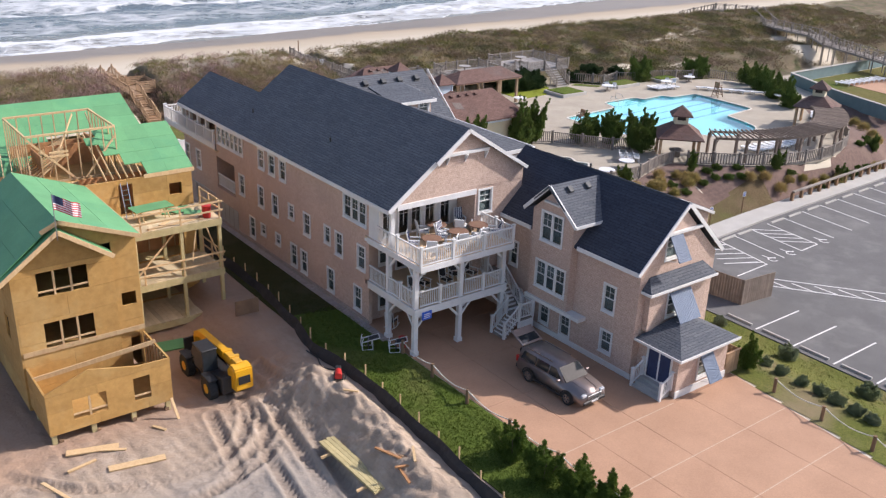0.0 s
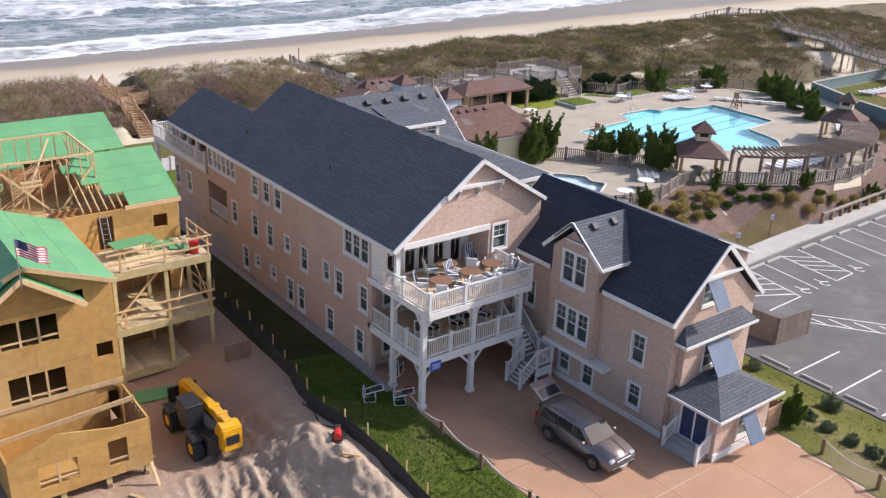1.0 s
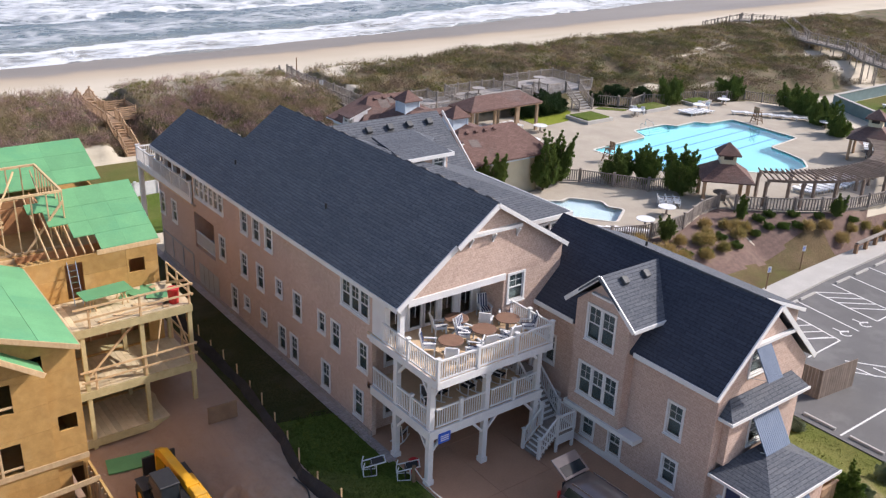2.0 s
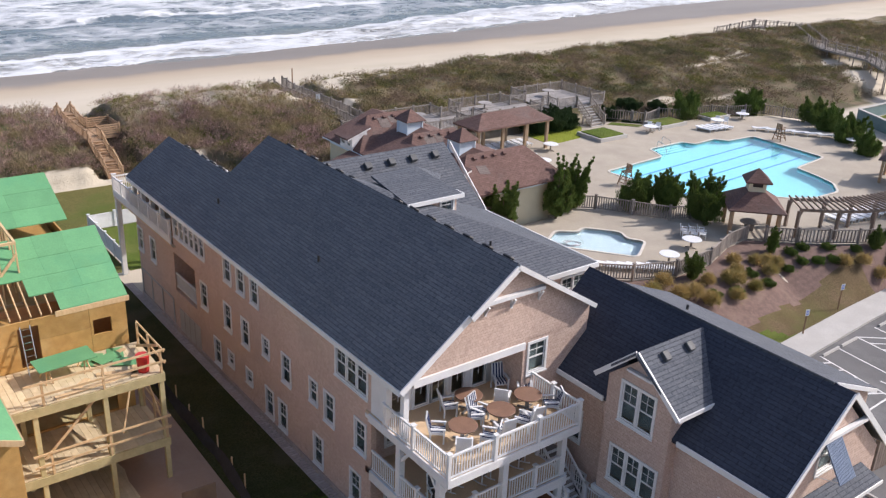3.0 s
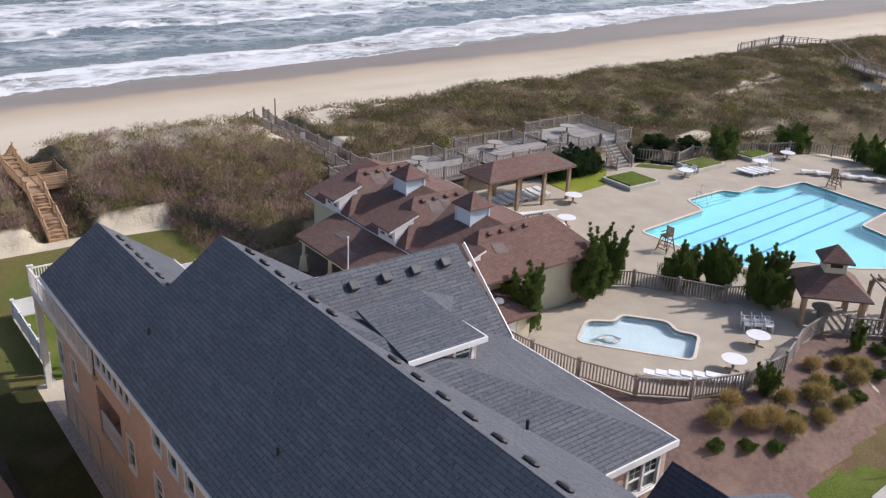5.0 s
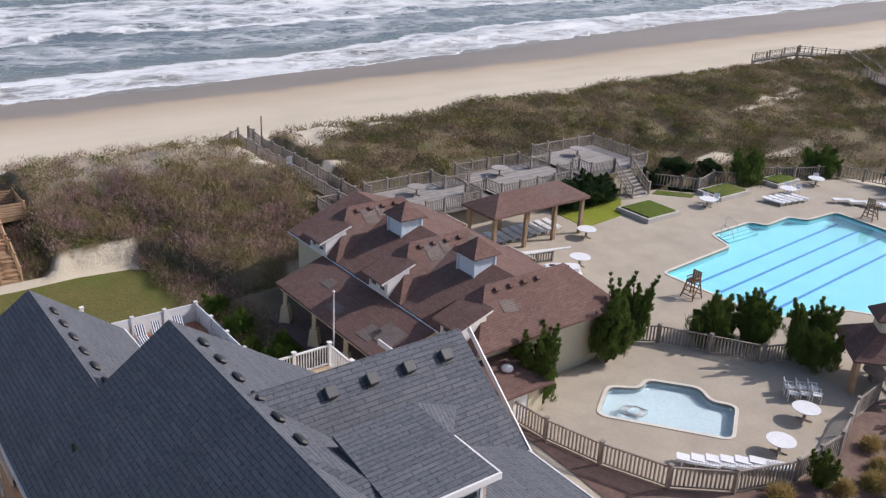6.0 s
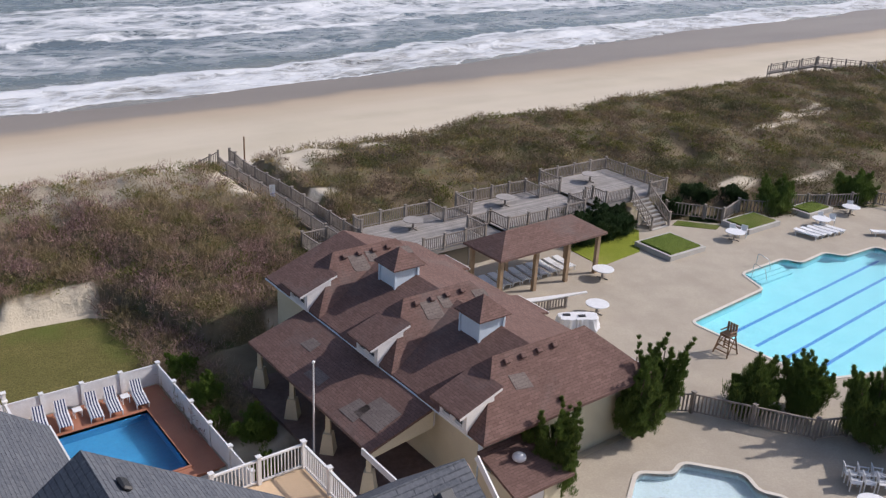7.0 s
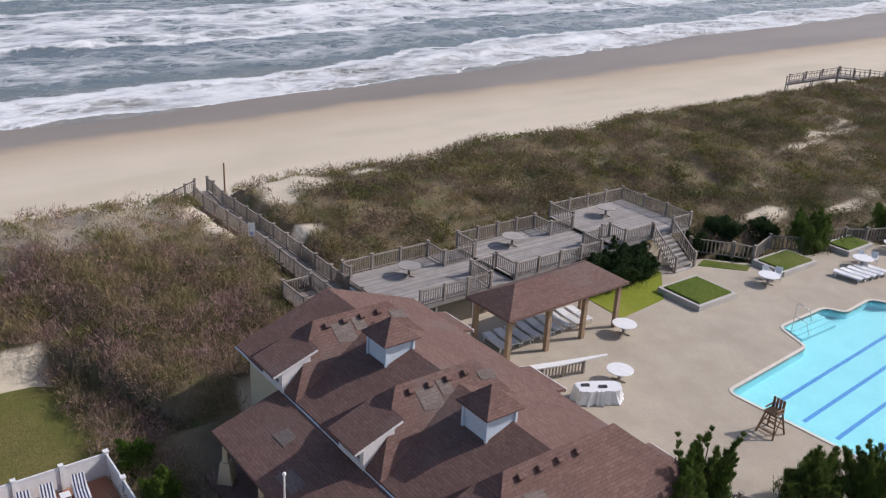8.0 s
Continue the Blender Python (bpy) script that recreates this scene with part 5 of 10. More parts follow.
railing(house, (6.33, -0.55, F3), (6.33, 2.25, F3), 1.05, every=1.4, ends=False)
railing(house, (0.2, -0.16, F2), (2.95, -0.16, F2), 1.05, every=1.4, ends=False)
railing(house, (3.3, -0.16, F2), (6.1, -0.16, F2), 1.05, every=1.4, ends=False)
railing(house, (-0.1, 0.2, F2), (-0.1, 2.45, F2), 1.05, every=1.2, ends=False)
railing(house, (-0.1, 2.85, F2), (-0.1, 4.5, F2), 1.05, every=3, ends=False)
railing(house, (6.4, 1.5, F2), (6.4, 4.9, F2), 1.05, every=1.7)
for x, y in ((0.0, 0.0), (3.13, 0.0), (6.28, 0.0), (0.0, 2.63), (3.13, 3.6), (6.28, 3.6)):
    bm = bbox(x - 0.14, y - 0.14, 0.03, x + 0.14, y + 0.14, F3 - 0.3, 0.015)
    box(bm, x - 0.18, y - 0.18, 0.03, x + 0.18, y + 0.18, 0.3)
    part("post", bm, "white_paint", house)
for z, yy in ((F2 - 0.42, 0.0), (F3 - 0.32, 0.0)):
    for x in (0.0, 3.13, 6.28):
        for sx in (-1, 1):
            if (x == 0 and sx < 0) or (x > 6 and sx > 0):
                continue
            bm = B()
            beam(bm, (x + sx * 0.14, yy, z - 0.75), (x + sx * 0.8, yy, z - 0.05), 0.12)
            part("brace", bm, "white_paint", house)
    for y in (0.14, 2.5):
        bm = B()
        s = 1 if y < 1 else -1
        beam(bm, (0, y, z - 0.75), (0, y + s * 0.62, z - 0.05), 0.12)
        part("brace", bm, "white_paint", house)
part("column", bbox(-0.1, 2.32, F3, 0.14, 2.56, 7.98), "white_paint", house)
part("side_panel", bbox(-0.1, 3.55, F3, 0.06, 4.6, 8.0), "white_paint", house)
part("side_beam", bbox(-0.12, 2.5, 7.75, 0.12, 4.6, 8.0), "white_paint", house)
part("porch_ceiling", bbox(0.0, 2.5, 8.1, 5.75, 4.9, 8.17), "white_paint", house)
part("sign", bbox(0.25, -0.34, 2.25, 0.9, -0.3, 2.75), "sign_blue", house, "small blue sign with white bars")
for k in range(3):
    part("sign_bar", bbox(0.35, -0.347, 2.36 + 0.11 * k, 0.8, -0.342, 2.41 + 0.11 * k), "white_paint", house)

# outside stair: upper flight to a landing, lower flight back
def flight(a, b, w, n, along):
    for i in range(n):
        t0 = i / n
        p = Vector(a).lerp(Vector(b), (i + 0.5) / n)
        d = (Vector(b) - Vector(a)) / n
        z = a[2] + (b[2] - a[2]) * (i + 1) / n
        if along == "y":
            part("tread", bbox(p.x - w / 2, p.y - abs(d.y) / 2 - 0.02, z - 0.05, p.x + w / 2, p.y + abs(d.y) / 2, z), "grey_wood", house)
            part("riser", bbox(p.x - w / 2, p.y + abs(d.y) / 2 - 0.03, z, p.x + w / 2, p.y + abs(d.y) / 2, z - d.z - 0.05), "white_paint", house)
        else:
            part("tread", bbox(p.x - abs(d.x) / 2 - 0.02, p.y - w / 2, z - 0.05, p.x + abs(d.x) / 2, p.y + w / 2, z), "grey_wood", house)
            part("riser", bbox(p.x + abs(d.x) / 2 - 0.03, p.y - w / 2, z, p.x + abs(d.x) / 2, p.y + w / 2, z - d.z - 0.05), "white_paint", house)


flight((7.05, 1.45, F2), (7.05, -0.35, 1.05), 1.0, 10, "y")
part("landing", bbox(6.5, -1.5, 0.95, 7.65, -0.35, 1.05), "grey_wood", house)
part("landing_skirt", bbox(6.5, -1.52, 0.45, 7.65, -1.46, 0.95), "white_paint", house)
flight((6.5, -0.92, 1.05), (5.45, -0.92, 0.1), 1.1, 6, "x")
part("landing", bbox(6.45, 1.45, F2 - 0.1, 7.6, 2.6, F2), "grey_wood", house)
railing(house, (6.52, 1.84, F2), (6.52, -0.3, 1.1), 1.0, every=3)
railing(house, (7.6, 1.84, F2), (7.6, -0.4, 1.05), 1.0, every=3)
railing(house, (7.6, -0.4, 1.05), (7.6, -1.48, 1.05), 1.0, every=3)
railing(house, (7.6, -1.48, 1.05), (6.5, -1.48, 1.05), 1.0, every=3)
railing(house, (6.5, -1.48, 1.05), (5.4, -1.48, 0.1), 1.0, every=3)
railing(house, (6.5, -0.36, 1.05), (5.4, -0.36, 0.1), 1.0, every=3)
for x, y in ((6.55, -1.45), (7.6, -1.45)):
    part("leg", bbox(x - 0.06, y - 0.06, 0.03, x + 0.06, y + 0.06, 1.0), "white_paint", house)

# wing towards the car park
WX = 8.2
wl_ = [window(house, "-x", WX, -6.72, 3.35, 0.75, 1.5), window(house, "-x", WX, -6.8, 0.9, 0.72, 1.2), window(house, "-x", WX, -1.85, 0.62, 0.7, 1.2), window(house, "-x", WX, -3.6, 0.5, 0.7, 1.25), window(house, "-x", WX, 1.15, 3.35, 0.6, 1.45), window(house, "-x", WX, 0.6, 0.6, 0.7, 1.3)]
part("wall", wall_mesh("x", WX, 0.2, -8.7, 5.0, 0.0, 6.25, wl_), "cedar", house, "cedar shingle wall of the wing")
part("plinth", bbox(WX - 0.07, -8.78, -0.05, WX, -0.6, 0.35), "white_paint", house, "white plinth board")
wf = [window(house, "-y", -8.7, 10.5, 6.75, 1.0, 1.25)]
part("wall", wall_mesh("y", -8.7, 0.2, 8.4, 14.36, 0.0, 6.25), "cedar", house, "sunlit cedar shingle front of the wing")
tri_z = lambda x: 6.45 + 0.955 * (x - 8.2 if x < 11.28 else 14.36 - x)
GX0, GX1 = 9.95, 11.05
part("gable", prism([(8.2, 6.25), (GX0, 6.25), (GX0, tri_z(GX0) - 0.15), (8.2, 6.3)], "y", -8.7, -8.5), "cedar", house)
part("gable", prism([(GX1, 6.25), (14.36, 6.25), (14.36, 6.3), (11.28, tri_z(11.28) - 0.15), (GX1, tri_z(GX1) - 0.15)], "y", -8.7, -8.5), "cedar", house)
part("gable", prism([(GX0, 6.25), (GX1, 6.25), (GX1, 6.7), (GX0, 6.7)], "y", -8.7, -8.5), "cedar", house)
part("gable", prism([(GX0, 8.02), (GX1, 8.02), (GX1, tri_z(GX1) - 0.15), (GX0, tri_z(GX0) - 0.15)], "y", -8.7, -8.5), "cedar", house)
part("wall", wall_mesh("x", 14.16, 0.2, -8.5, 4.0, 0.0, 6.25), "cedar", house)
part("wall", wall_mesh("y", 3.8, 0.2, 9.4, 14.16, 0.0, 6.25), "cedar", house)
part("floor", bbox(8.4, -8.5, 2.7, 14.1, 3.8, 2.9), "room_wall", house)
part("floor", bbox(8.4, -8.5, 5.6, 14.1, 3.8, 5.75), "room_wall", house)
part("partition", bbox(10.4, -8.4, 0.0, 10.5, 3.7, 6.2), "room_wall", house)
WR = 9.72
# The slope away from the sun carries its shade in the shingle colour.
roof([(7.85, -8.85, 6.42), (11.28, -8.85, WR), (11.28, 4.1, WR), (7.85, 4.1, 6.42)], material="roof_navy", label="slate shingle slope of the wing roof, shade darkened into its colour")
roof([(14.75, -8.85, 6.42), (11.28, -8.85, WR), (11.28, 4.1, WR), (14.75, 4.1, 6.42)], label="shingle slope of the wing roof")
# low-pitched shed dormer along the side towards the car park
roof([(11.2, -8.05, WR + 0.06), (14.6, -8.05, 8.42), (14.6, 2.0, 8.42), (11.2, 2.0, WR + 0.06)], 0.12, label="low grey shingle slope of the shed dormer in sun")
part("dormer_wall", wall_mesh("x", 14.22, 0.15, -7.9, 1.85, 6.45, 8.42), "cedar", house)
for y in (-7.9, 1.7):
    part("dormer_cheek", prism([(11.5, 9.38), (14.21, 8.4), (14.21, 6.6)], "y", y, y + 0.15), "cedar", house)
part("fascia", bbox(14.54, -8.03, 8.2, 14.59, 1.98, 8.33), "white_paint", house)
bm = B()
beam(bm, (14.6, -8.09, 8.3), (11.35, -8.09, WR - 0.08), 0.06, 0.16)
part("rake_board", bm, "white_paint", house)
bm = B()
beam(bm, (7.8, -8.88, 6.29), (11.28, -8.88, WR - 0.09), 0.06, 0.22)
part("rake_board", bm, "white_paint", house)
bm = B()
beam(bm, (14.8, -8.88, 6.29), (11.3, -8.884, WR - 0.09), 0.06, 0.22)
part("rake_board", bm, "white_paint", house)
part("fascia", bbox(7.8, -8.85, 6.22, 7.86, -4.35, 6.44), "white_paint", house)
part("fascia", bbox(7.8, -0.55, 6.22, 7.86, 4.1, 6.44), "white_paint", house)
part("gable_band", bbox(9.9, -8.9, 8.1, 12.65, -8.72, 8.24), "white_paint", house)
for x, y in ((11.9, -1.0),):
    bm = B()
    tube(bm, (x, y, 9.3), (x, y, 9.72), 0.06)
    part("vent_pipe", bm, "black_plastic", house)
# bay with its own gable
BX = 7.66
by = [window(house, "-x", BX, -2.45, 6.1, 1.6, 1.65, 2), window(house, "-x", BX, -2.6, 3.15, 2.3, 1.55, 3)]
part("bay_wall", wall_mesh("x", BX, 0.15, -4.1, -0.85, 2.35, 7.75, by), "cedar", house)
part("bay_side", wall_mesh("y", -4.1, 0.15, BX + 0.15, 9.6, 2.35, 7.75), "cedar", house)
part("bay_side", wall_mesh("y", -1.0, 0.15, BX + 0.15, 9.6, 2.35, 7.75), "cedar", house)
part("bay_floor", bbox(BX, -4.1, 2.2, 8.19, -0.85, 2.345), "white_paint", house)
part("bay_band", bbox(BX - 0.12, -5.2, 2.12, BX + 0.5, -0.7, 2.34), "white_paint", house)
part("gable", prism([(-4.1, 7.75), (-0.85, 7.75), (-2.47, 9.15)], "x", BX, BX + 0.15), "cedar", house)
part("bay_tie", bbox(BX - 0.2, -3.1, 8.4, BX - 0.02, -1.85, 8.5), "white_paint", house)
DR = 9.56
roof([(7.1, -2.45, DR), (11.3, -2.45, DR), (9.65, -4.68, 7.78), (7.25, -4.68, 7.78)], 0.12, label="grey shingle dormer slope")
roof([(7.1, -2.45, DR), (11.3, -2.45, DR), (9.6, -0.5, 7.8), (7.25, -0.5, 7.8)], 0.12)
for y, s in ((-4.7, 0), (-0.48, 0)):
    bm = B()
    beam(bm, (7.22, y, 7.7), (7.22, -2.45, DR - 0.06), 0.06, 0.2)
    part("rake_board", bm, "white_paint", house)
part("fascia", bbox(7.25, -4.74, 7.63, 9.6, -4.68, 7.8), "white_paint", house)
for x in (8.35, 9.75):
    bm = bbox(-0.17, -0.2, 0.0, 0.17, 0.2, 0.2, 0.03)
    bm.transform(pose(x, -2.85, 9.2, 38, 0, 0))
    part("roof_vent", bm, "vent_grey", house, "square grey roof vent")
# boxed bay on the front, with hipped roof
b2 = [window(house, "-y", -9.05, 11.0, 3.45, 1.5, 1.25)]
part("bay_wall", wall_mesh("y", -9.05, 0.15, 8.75, 13.4, 2.9, 5.3, b2), "cedar", house)
part("bay_side", wall_mesh("x", 8.75, 0.15, -8.9, -8.7, 2.9, 5.3), "cedar", house)
part("bay_side", wall_mesh("x", 13.25, 0.15, -8.9, -8.7, 2.9, 5.3), "cedar", house)
roof([(8.35, -9.4, 5.3), (13.85, -9.4, 5.3), (13.3, -8.72, 5.95), (8.9, -8.72, 5.95)], 0.12, label="grey shingle bay roof")
roof([(8.35, -9.4, 5.3), (8.9, -8.72, 5.95), (8.35, -8.72, 5.3)], 0.12)
roof([(13.85, -9.4, 5.3), (13.3, -8.72, 5.95), (13.85, -8.72, 5.3)], 0.12)
part("fascia", bbox(8.3, -9.45, 5.16, 13.9, -9.4, 5.3), "white_paint", house)
part("fascia", bbox(8.3, -9.4, 5.16, 8.35, -8.72, 5.3), "white_paint", house)
# entry
EXL, EXR, EYF = 8.7, 12.85, -11.45
en = [window(house, "-x", EXL, -10.2, 0.5, 1.5, 1.85, 2, door=True)]
part("entry_wall", wall_mesh("x", EXL, 0.15, EYF, -8.7, 0.0, 2.55, en), "cedar", house)
ef = [window(house, "-y", EYF, 10.85, 0.75, 0.9, 1.2)]
part("entry_wall", wall_mesh("y", EYF, 0.15, EXL + 0.15, EXR, 0.0, 2.55, ef), "cedar", house, "sunlit cedar shingle entry wall")
part("entry_wall", wall_mesh("x", EXR - 0.15, 0.15, EYF + 0.15, -8.7, 0.0, 2.55), "cedar", house)
part("plinth", bbox(EXL - 0.05, EYF - 0.06, -0.05, EXR + 0.05, EYF, 0.42), "white_paint", house, "white plinth board")
for y in (-10.93, -10.19):
    part("door_leaf", bbox(8.672, y, 0.54, 8.692, y + 0.71, 2.33), "navy_cloth", house, "plain dark navy door leaf")
APX = (10.85, -9.5, 3.6)
for q in (((EXL - 0.4, EYF - 0.4), (EXR + 0.4, EYF - 0.4)), ((EXL - 0.4, -8.72), (EXL - 0.4, EYF - 0.4)), ((EXR + 0.4, EYF - 0.4), (EXR + 0.4, -8.72))):
    roof([(*q[0], 2.55), (*q[1], 2.55), APX], 0.12, label="grey shingle entry roof")
part("fascia", bbox(EXL - 0.45, EYF - 0.45, 2.42, EXR + 0.45, EYF - 0.4, 2.56), "white_paint", house)
part("fascia", bbox(EXL - 0.45, EYF - 0.4, 2.42, EXL - 0.4, -8.72, 2.56), "white_paint", house)
for i in range(3):
    part("step", bbox(8.65 - 0.3 * (i + 1), -11.15, 0.035, 8.65 - 0.3 * i, -9.3, 0.46 - 0.15 * i), "concrete_pale", house)
for y in (-11.2, -9.25):
    railing(house, (8.6, y, 0.45), (7.8, y, 0.05), 0.95, every=3)


def awning(u, at, z, w, drop):
    """A ribbed shutter hinged at the head and propped out."""
    m = pose(u, at, z, -33, 0, 0)
    bm = bbox(-w / 2, 0.016, -drop, w / 2, 0.03, 0)
    bm.transform(m)
    a = part("awning", bm, "awning_blue", house, "blue ribbed storm awning propped open")
    n = 14
    for i in range(n):
        x0 = -w / 2 + w * i / n
        bm = bbox(x0 + 0.01, -0.02, -drop, x0 + w / n - 0.01, 0.015, 0)
        bm.transform(m)
        part("rib", bm, "awning_blue", a)
    for s in (-1, 1):
        bm = B()
        tube(bm, (u + s * w * 0.45, at - 0.02, z - drop * 0.95), (u + s * w * 0.45, at - drop * math.sin(radians(33)) * 0.95, z - drop * math.cos(radians(33)) * 0.95), 0.015, n=5)
        part("prop", bm, "white_paint", a)


awning(10.5, -8.78, 8.15, 1.0, 1.6)
awning(11.1, -9.12, 4.85, 1.75, 1.75)
awning(10.85, EYF - 0.08, 2.15, 1.05, 1.6)

# ---- the house under construction ----
site = thing("unfinished_house", "half-built timber house with plywood walls, open framing and green roof sheathing", "house")
GS = -1.25


def sheets(pts_fn, us, vs, material, name="roof_sheet", thick=0.05, skip=()):
    """Boards laid edge to edge over a slope; pts_fn gives the place of (u, v)."""
    for i in range(len(us) - 1):
        for j in range(len(vs) - 1):
            if (i, j) in skip:
                continue
            g = 0.002
            q = [pts_fn(us[i] + g, vs[j] + g), pts_fn(us[i + 1] - g, vs[j] + g), pts_fn(us[i + 1] - g, vs[j + 1] - g), pts_fn(us[i] + g, vs[j + 1] - g)]
            part(name, slab(q, thick), material, site)


def plane(origin, du, dv):
    o, a, b = Vector(origin), Vector(du), Vector(dv)
    return lambda u, v: o + a * u + b * v


def opening_bars(x0, x1, y, z0, z1, n, material="lumber"):
    for k in range(1, n):
        x = x0 + (x1 - x0) * k / n
        part("stud", bbox(x - 0.05, y + 0.02, z0, x + 0.05, y + 0.12, z1), material, site)
    part("sill_board", bbox(x0, y + 0.03, z0 + 0.22, x1, y + 0.07, z0 + 0.31), material, site)


def boarded(axis, at, thick, u0, u1, z0, z1, holes=(), w=1.22, h=2.44):
    """A wall of plywood boards with open joints, each board its own piece."""
    us, zs = [u0], [z0]
    while us[-1] < u1 - 0.05:
        us.append(min(u1, us[-1] + h))
    while zs[-1] < z1 - 0.05:
        zs.append(min(z1, zs[-1] + w))
    for i in range(len(us) - 1):
        for j in range(len(zs) - 1):
            bm = wall_mesh(axis, at, thick, us[i] + 0.006, us[i + 1] - 0.006, zs[j] + 0.006, zs[j + 1] - 0.006, holes)
            if len(bm.faces):
                part("plywood_board", bm, "osb", site)
            else:
                bm.free()


# front block
FY = 7.45
h3 = (-17.6, -15.15, 5.2, 6.5)
h2 = (-17.55, -15.1, 2.35, 3.75)
boarded("y", FY, 0.12, -18.7, -13.85, -0.9, 6.75, [h3, h2])
opening_bars(h3[0], h3[1], FY, h3[2], h3[3], 3)
opening_bars(h2[0], h2[1], FY, h2[2], h2[3], 3)
hd = (-13.3, -12.8, 0.0, 1.9)
boarded("y", FY + 0.15, 0.12, -13.84, -12.55, -0.9, 7.5, [(-13.55, -12.8, 3.62, 4.36), hd])
part("gable", prism([(-18.7, 6.76), (-13.95, 6.76), (-16.5, 8.55)], "y", FY, FY + 0.1), "osb", site, "plywood gable")
part("gable", prism([(-18.7, 7.1), (-18.0, 7.1), (-12.55, 7.4), (-16.35, 9.0)], "y", FY + 0.14, FY + 0.24), "osb", site, "plywood gable")
boarded("x", -12.6, 0.1, FY + 0.28, 15.8, -0.9, 7.5)
boarded("x", -18.8, 0.1, FY, 16.0, -0.9, 7.2, [(9.3, 10.1, 2.4, 3.7), (9.3, 10.1, 5.2, 6.4), (12.5, 13.4, 5.2, 6.4)])
part("floor", bbox(-18.68, FY + 0.3, 1.6, -12.62, 15.8, 1.85), "osb", site)
part("floor", bbox(-18.68, FY + 0.3, 4.5, -12.62, 15.8, 4.75), "osb", site)
# Added sheet behind the openings; its colour stands for the rooms' shade.
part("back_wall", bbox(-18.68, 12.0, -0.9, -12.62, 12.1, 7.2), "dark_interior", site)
# roofs of the front block, laid in green boards
PK = (-16.35, 9.2)
rs = plane((PK[0], 7.05, PK[1]), (0, 1, 0), (3.9, 0, -1.5))
sheets(rs, [0, 2.44, 4.88, 7.32, 9.0], [0, 0.31, 0.62, 1.0], "green_sheathing")
ls_ = plane((PK[0], 7.05, PK[1]), (0, 1, 0), (-3.3, 0, -2.68))
sheets(ls_, [0, 2.44, 4.88, 7.32, 9.0], [0, 0.31, 0.62, 1.0], "green_sheathing")
r2 = plane((-16.5, 6.7, 8.8), (0, 1, 0), (2.55, 0, -1.8))
sheets(r2, [0, 0.98], [0, 0.5, 1.0], "green_sheathing")
l2 = plane((-16.5, 6.7, 8.8), (0, 1, 0), (-3.1, 0, -2.3))
sheets(l2, [0, 0.98], [0, 0.5, 1.0], "green_sheathing")
for a, b in (((-16.5, 6.68, 8.7), (-13.95, 6.68, 6.9)), ((-16.5, 6.68, 8.7), (-19.6, 6.68, 6.4)), ((PK[0], 7.03, 9.08), (-12.45, 7.03, 7.58)), ((PK[0], 7.03, 9.08), (-17.2, 7.03, 8.68))):
    bm = B()
    beam(bm, a, b, 0.05, 0.22)
    part("rake_board", bm, "lumber", site, "pale new rake board")
bm = B()
beam(bm, (-12.43, 7.05, 7.59), (-12.43, 16.0, 7.59), 0.05, 0.2)
part("fascia", bm, "lumber", site)
# low porch room, open to the sky
bx0, bx1, by0 = -18.7, -12.55, 4.05
ph = [(-17.5, -15.85, -0.05, 1.05), (-14.5, -13.65, -0.05, 1.25)]
boarded("y", by0, 0.1, bx0, bx1, -0.62, 1.55, ph)
opening_bars(-17.5, -15.85, by0, -0.05, 1.05, 2)
opening_bars(-14.5, -13.65, by0, -0.05, 1.25, 1)
part("gable", prism([(bx0, 1.56), (bx1, 1.56), (bx1, 1.85), (-14.2, 1.9), (-16.6, 2.45), (bx0, 1.7)], "y", by0, by0 + 0.1), "osb", site, "plywood parapet")
boarded("x", bx1 - 0.1, 0.1, by0 + 0.11, FY + 0.1, -0.62, 1.9)
boarded("x", bx0, 0.1, by0 + 0.11, FY, -0.62, 1.6)
part("floor", bbox(bx0 + 0.1, by0 + 0.1, -0.6, bx1 - 0.1, FY, -0.45), "osb", site)
for x in (-18.5, -16.6, -14.6, -12.8):
    for y in (by0 + 0.2, FY - 0.6):
        part("pile", bbox(x - 0.12, y - 0.12, -1.7, x + 0.12, y + 0.12, -0.62), "treated_lumber", site, "short timber pile")
part("ledger", bbox(bx0, FY - 0.06, 2.15, bx1, FY - 0.01, 2.4), "lumber", site)
bm = B()
beam(bm, (bx0, 6.2, 1.5), (bx1, 6.0, 1.95), 0.08, 0.24)
part("beam", bm, "lumber", site)
for i in range(7):
    y = by0 + 0.4 + 0.45 * i
    part("stud", bbox(bx1 - 0.2, y, -0.95, bx1 - 0.11, y + 0.05, 1.85), "lumber", site)
for x in (-18.2, -16.4, -14.6, -12.9):
    for y in (4.2, 7.0):
        part("pile", bbox(x - 0.1, y - 0.1, GS - 0.3, x + 0.1, y + 0.1, -1.0), "brown_wood", site)
# side decks on posts
dx0, dx1, dy0, dy1 = -11.9, -5.65, 12.55, 15.85
for z, m in ((5.5, "treated_lumber"), (2.2, "treated_lumber"), (-0.5, "treated_lumber")):
    n = 22
    for i in range(n):
        x0 = dx0 + (dx1 - dx0) * i / n
        part("deck_board", bbox(x0 + 0.006, dy0 + 0.05, z - 0.04, x0 + (dx1 - dx0) / n - 0.006, dy1, z), "pale_board", site)
    part("rim_joist", bbox(dx0, dy0 - 0.02, z - 0.45, dx1 + 0.02, dy0 + 0.03, z - 0.045), m, site)
    part("rim_joist", bbox(dx1 - 0.03, dy0 + 0.04, z - 0.45, dx1 + 0.03, dy1, z - 0.045), m, site)
    for i in range(14):
        x = dx0 + 0.3 + i * 0.42
        part("joist", bbox(x, dy0 + 0.04, z - 0.3, x + 0.05, dy1, z - 0.045), m, site)
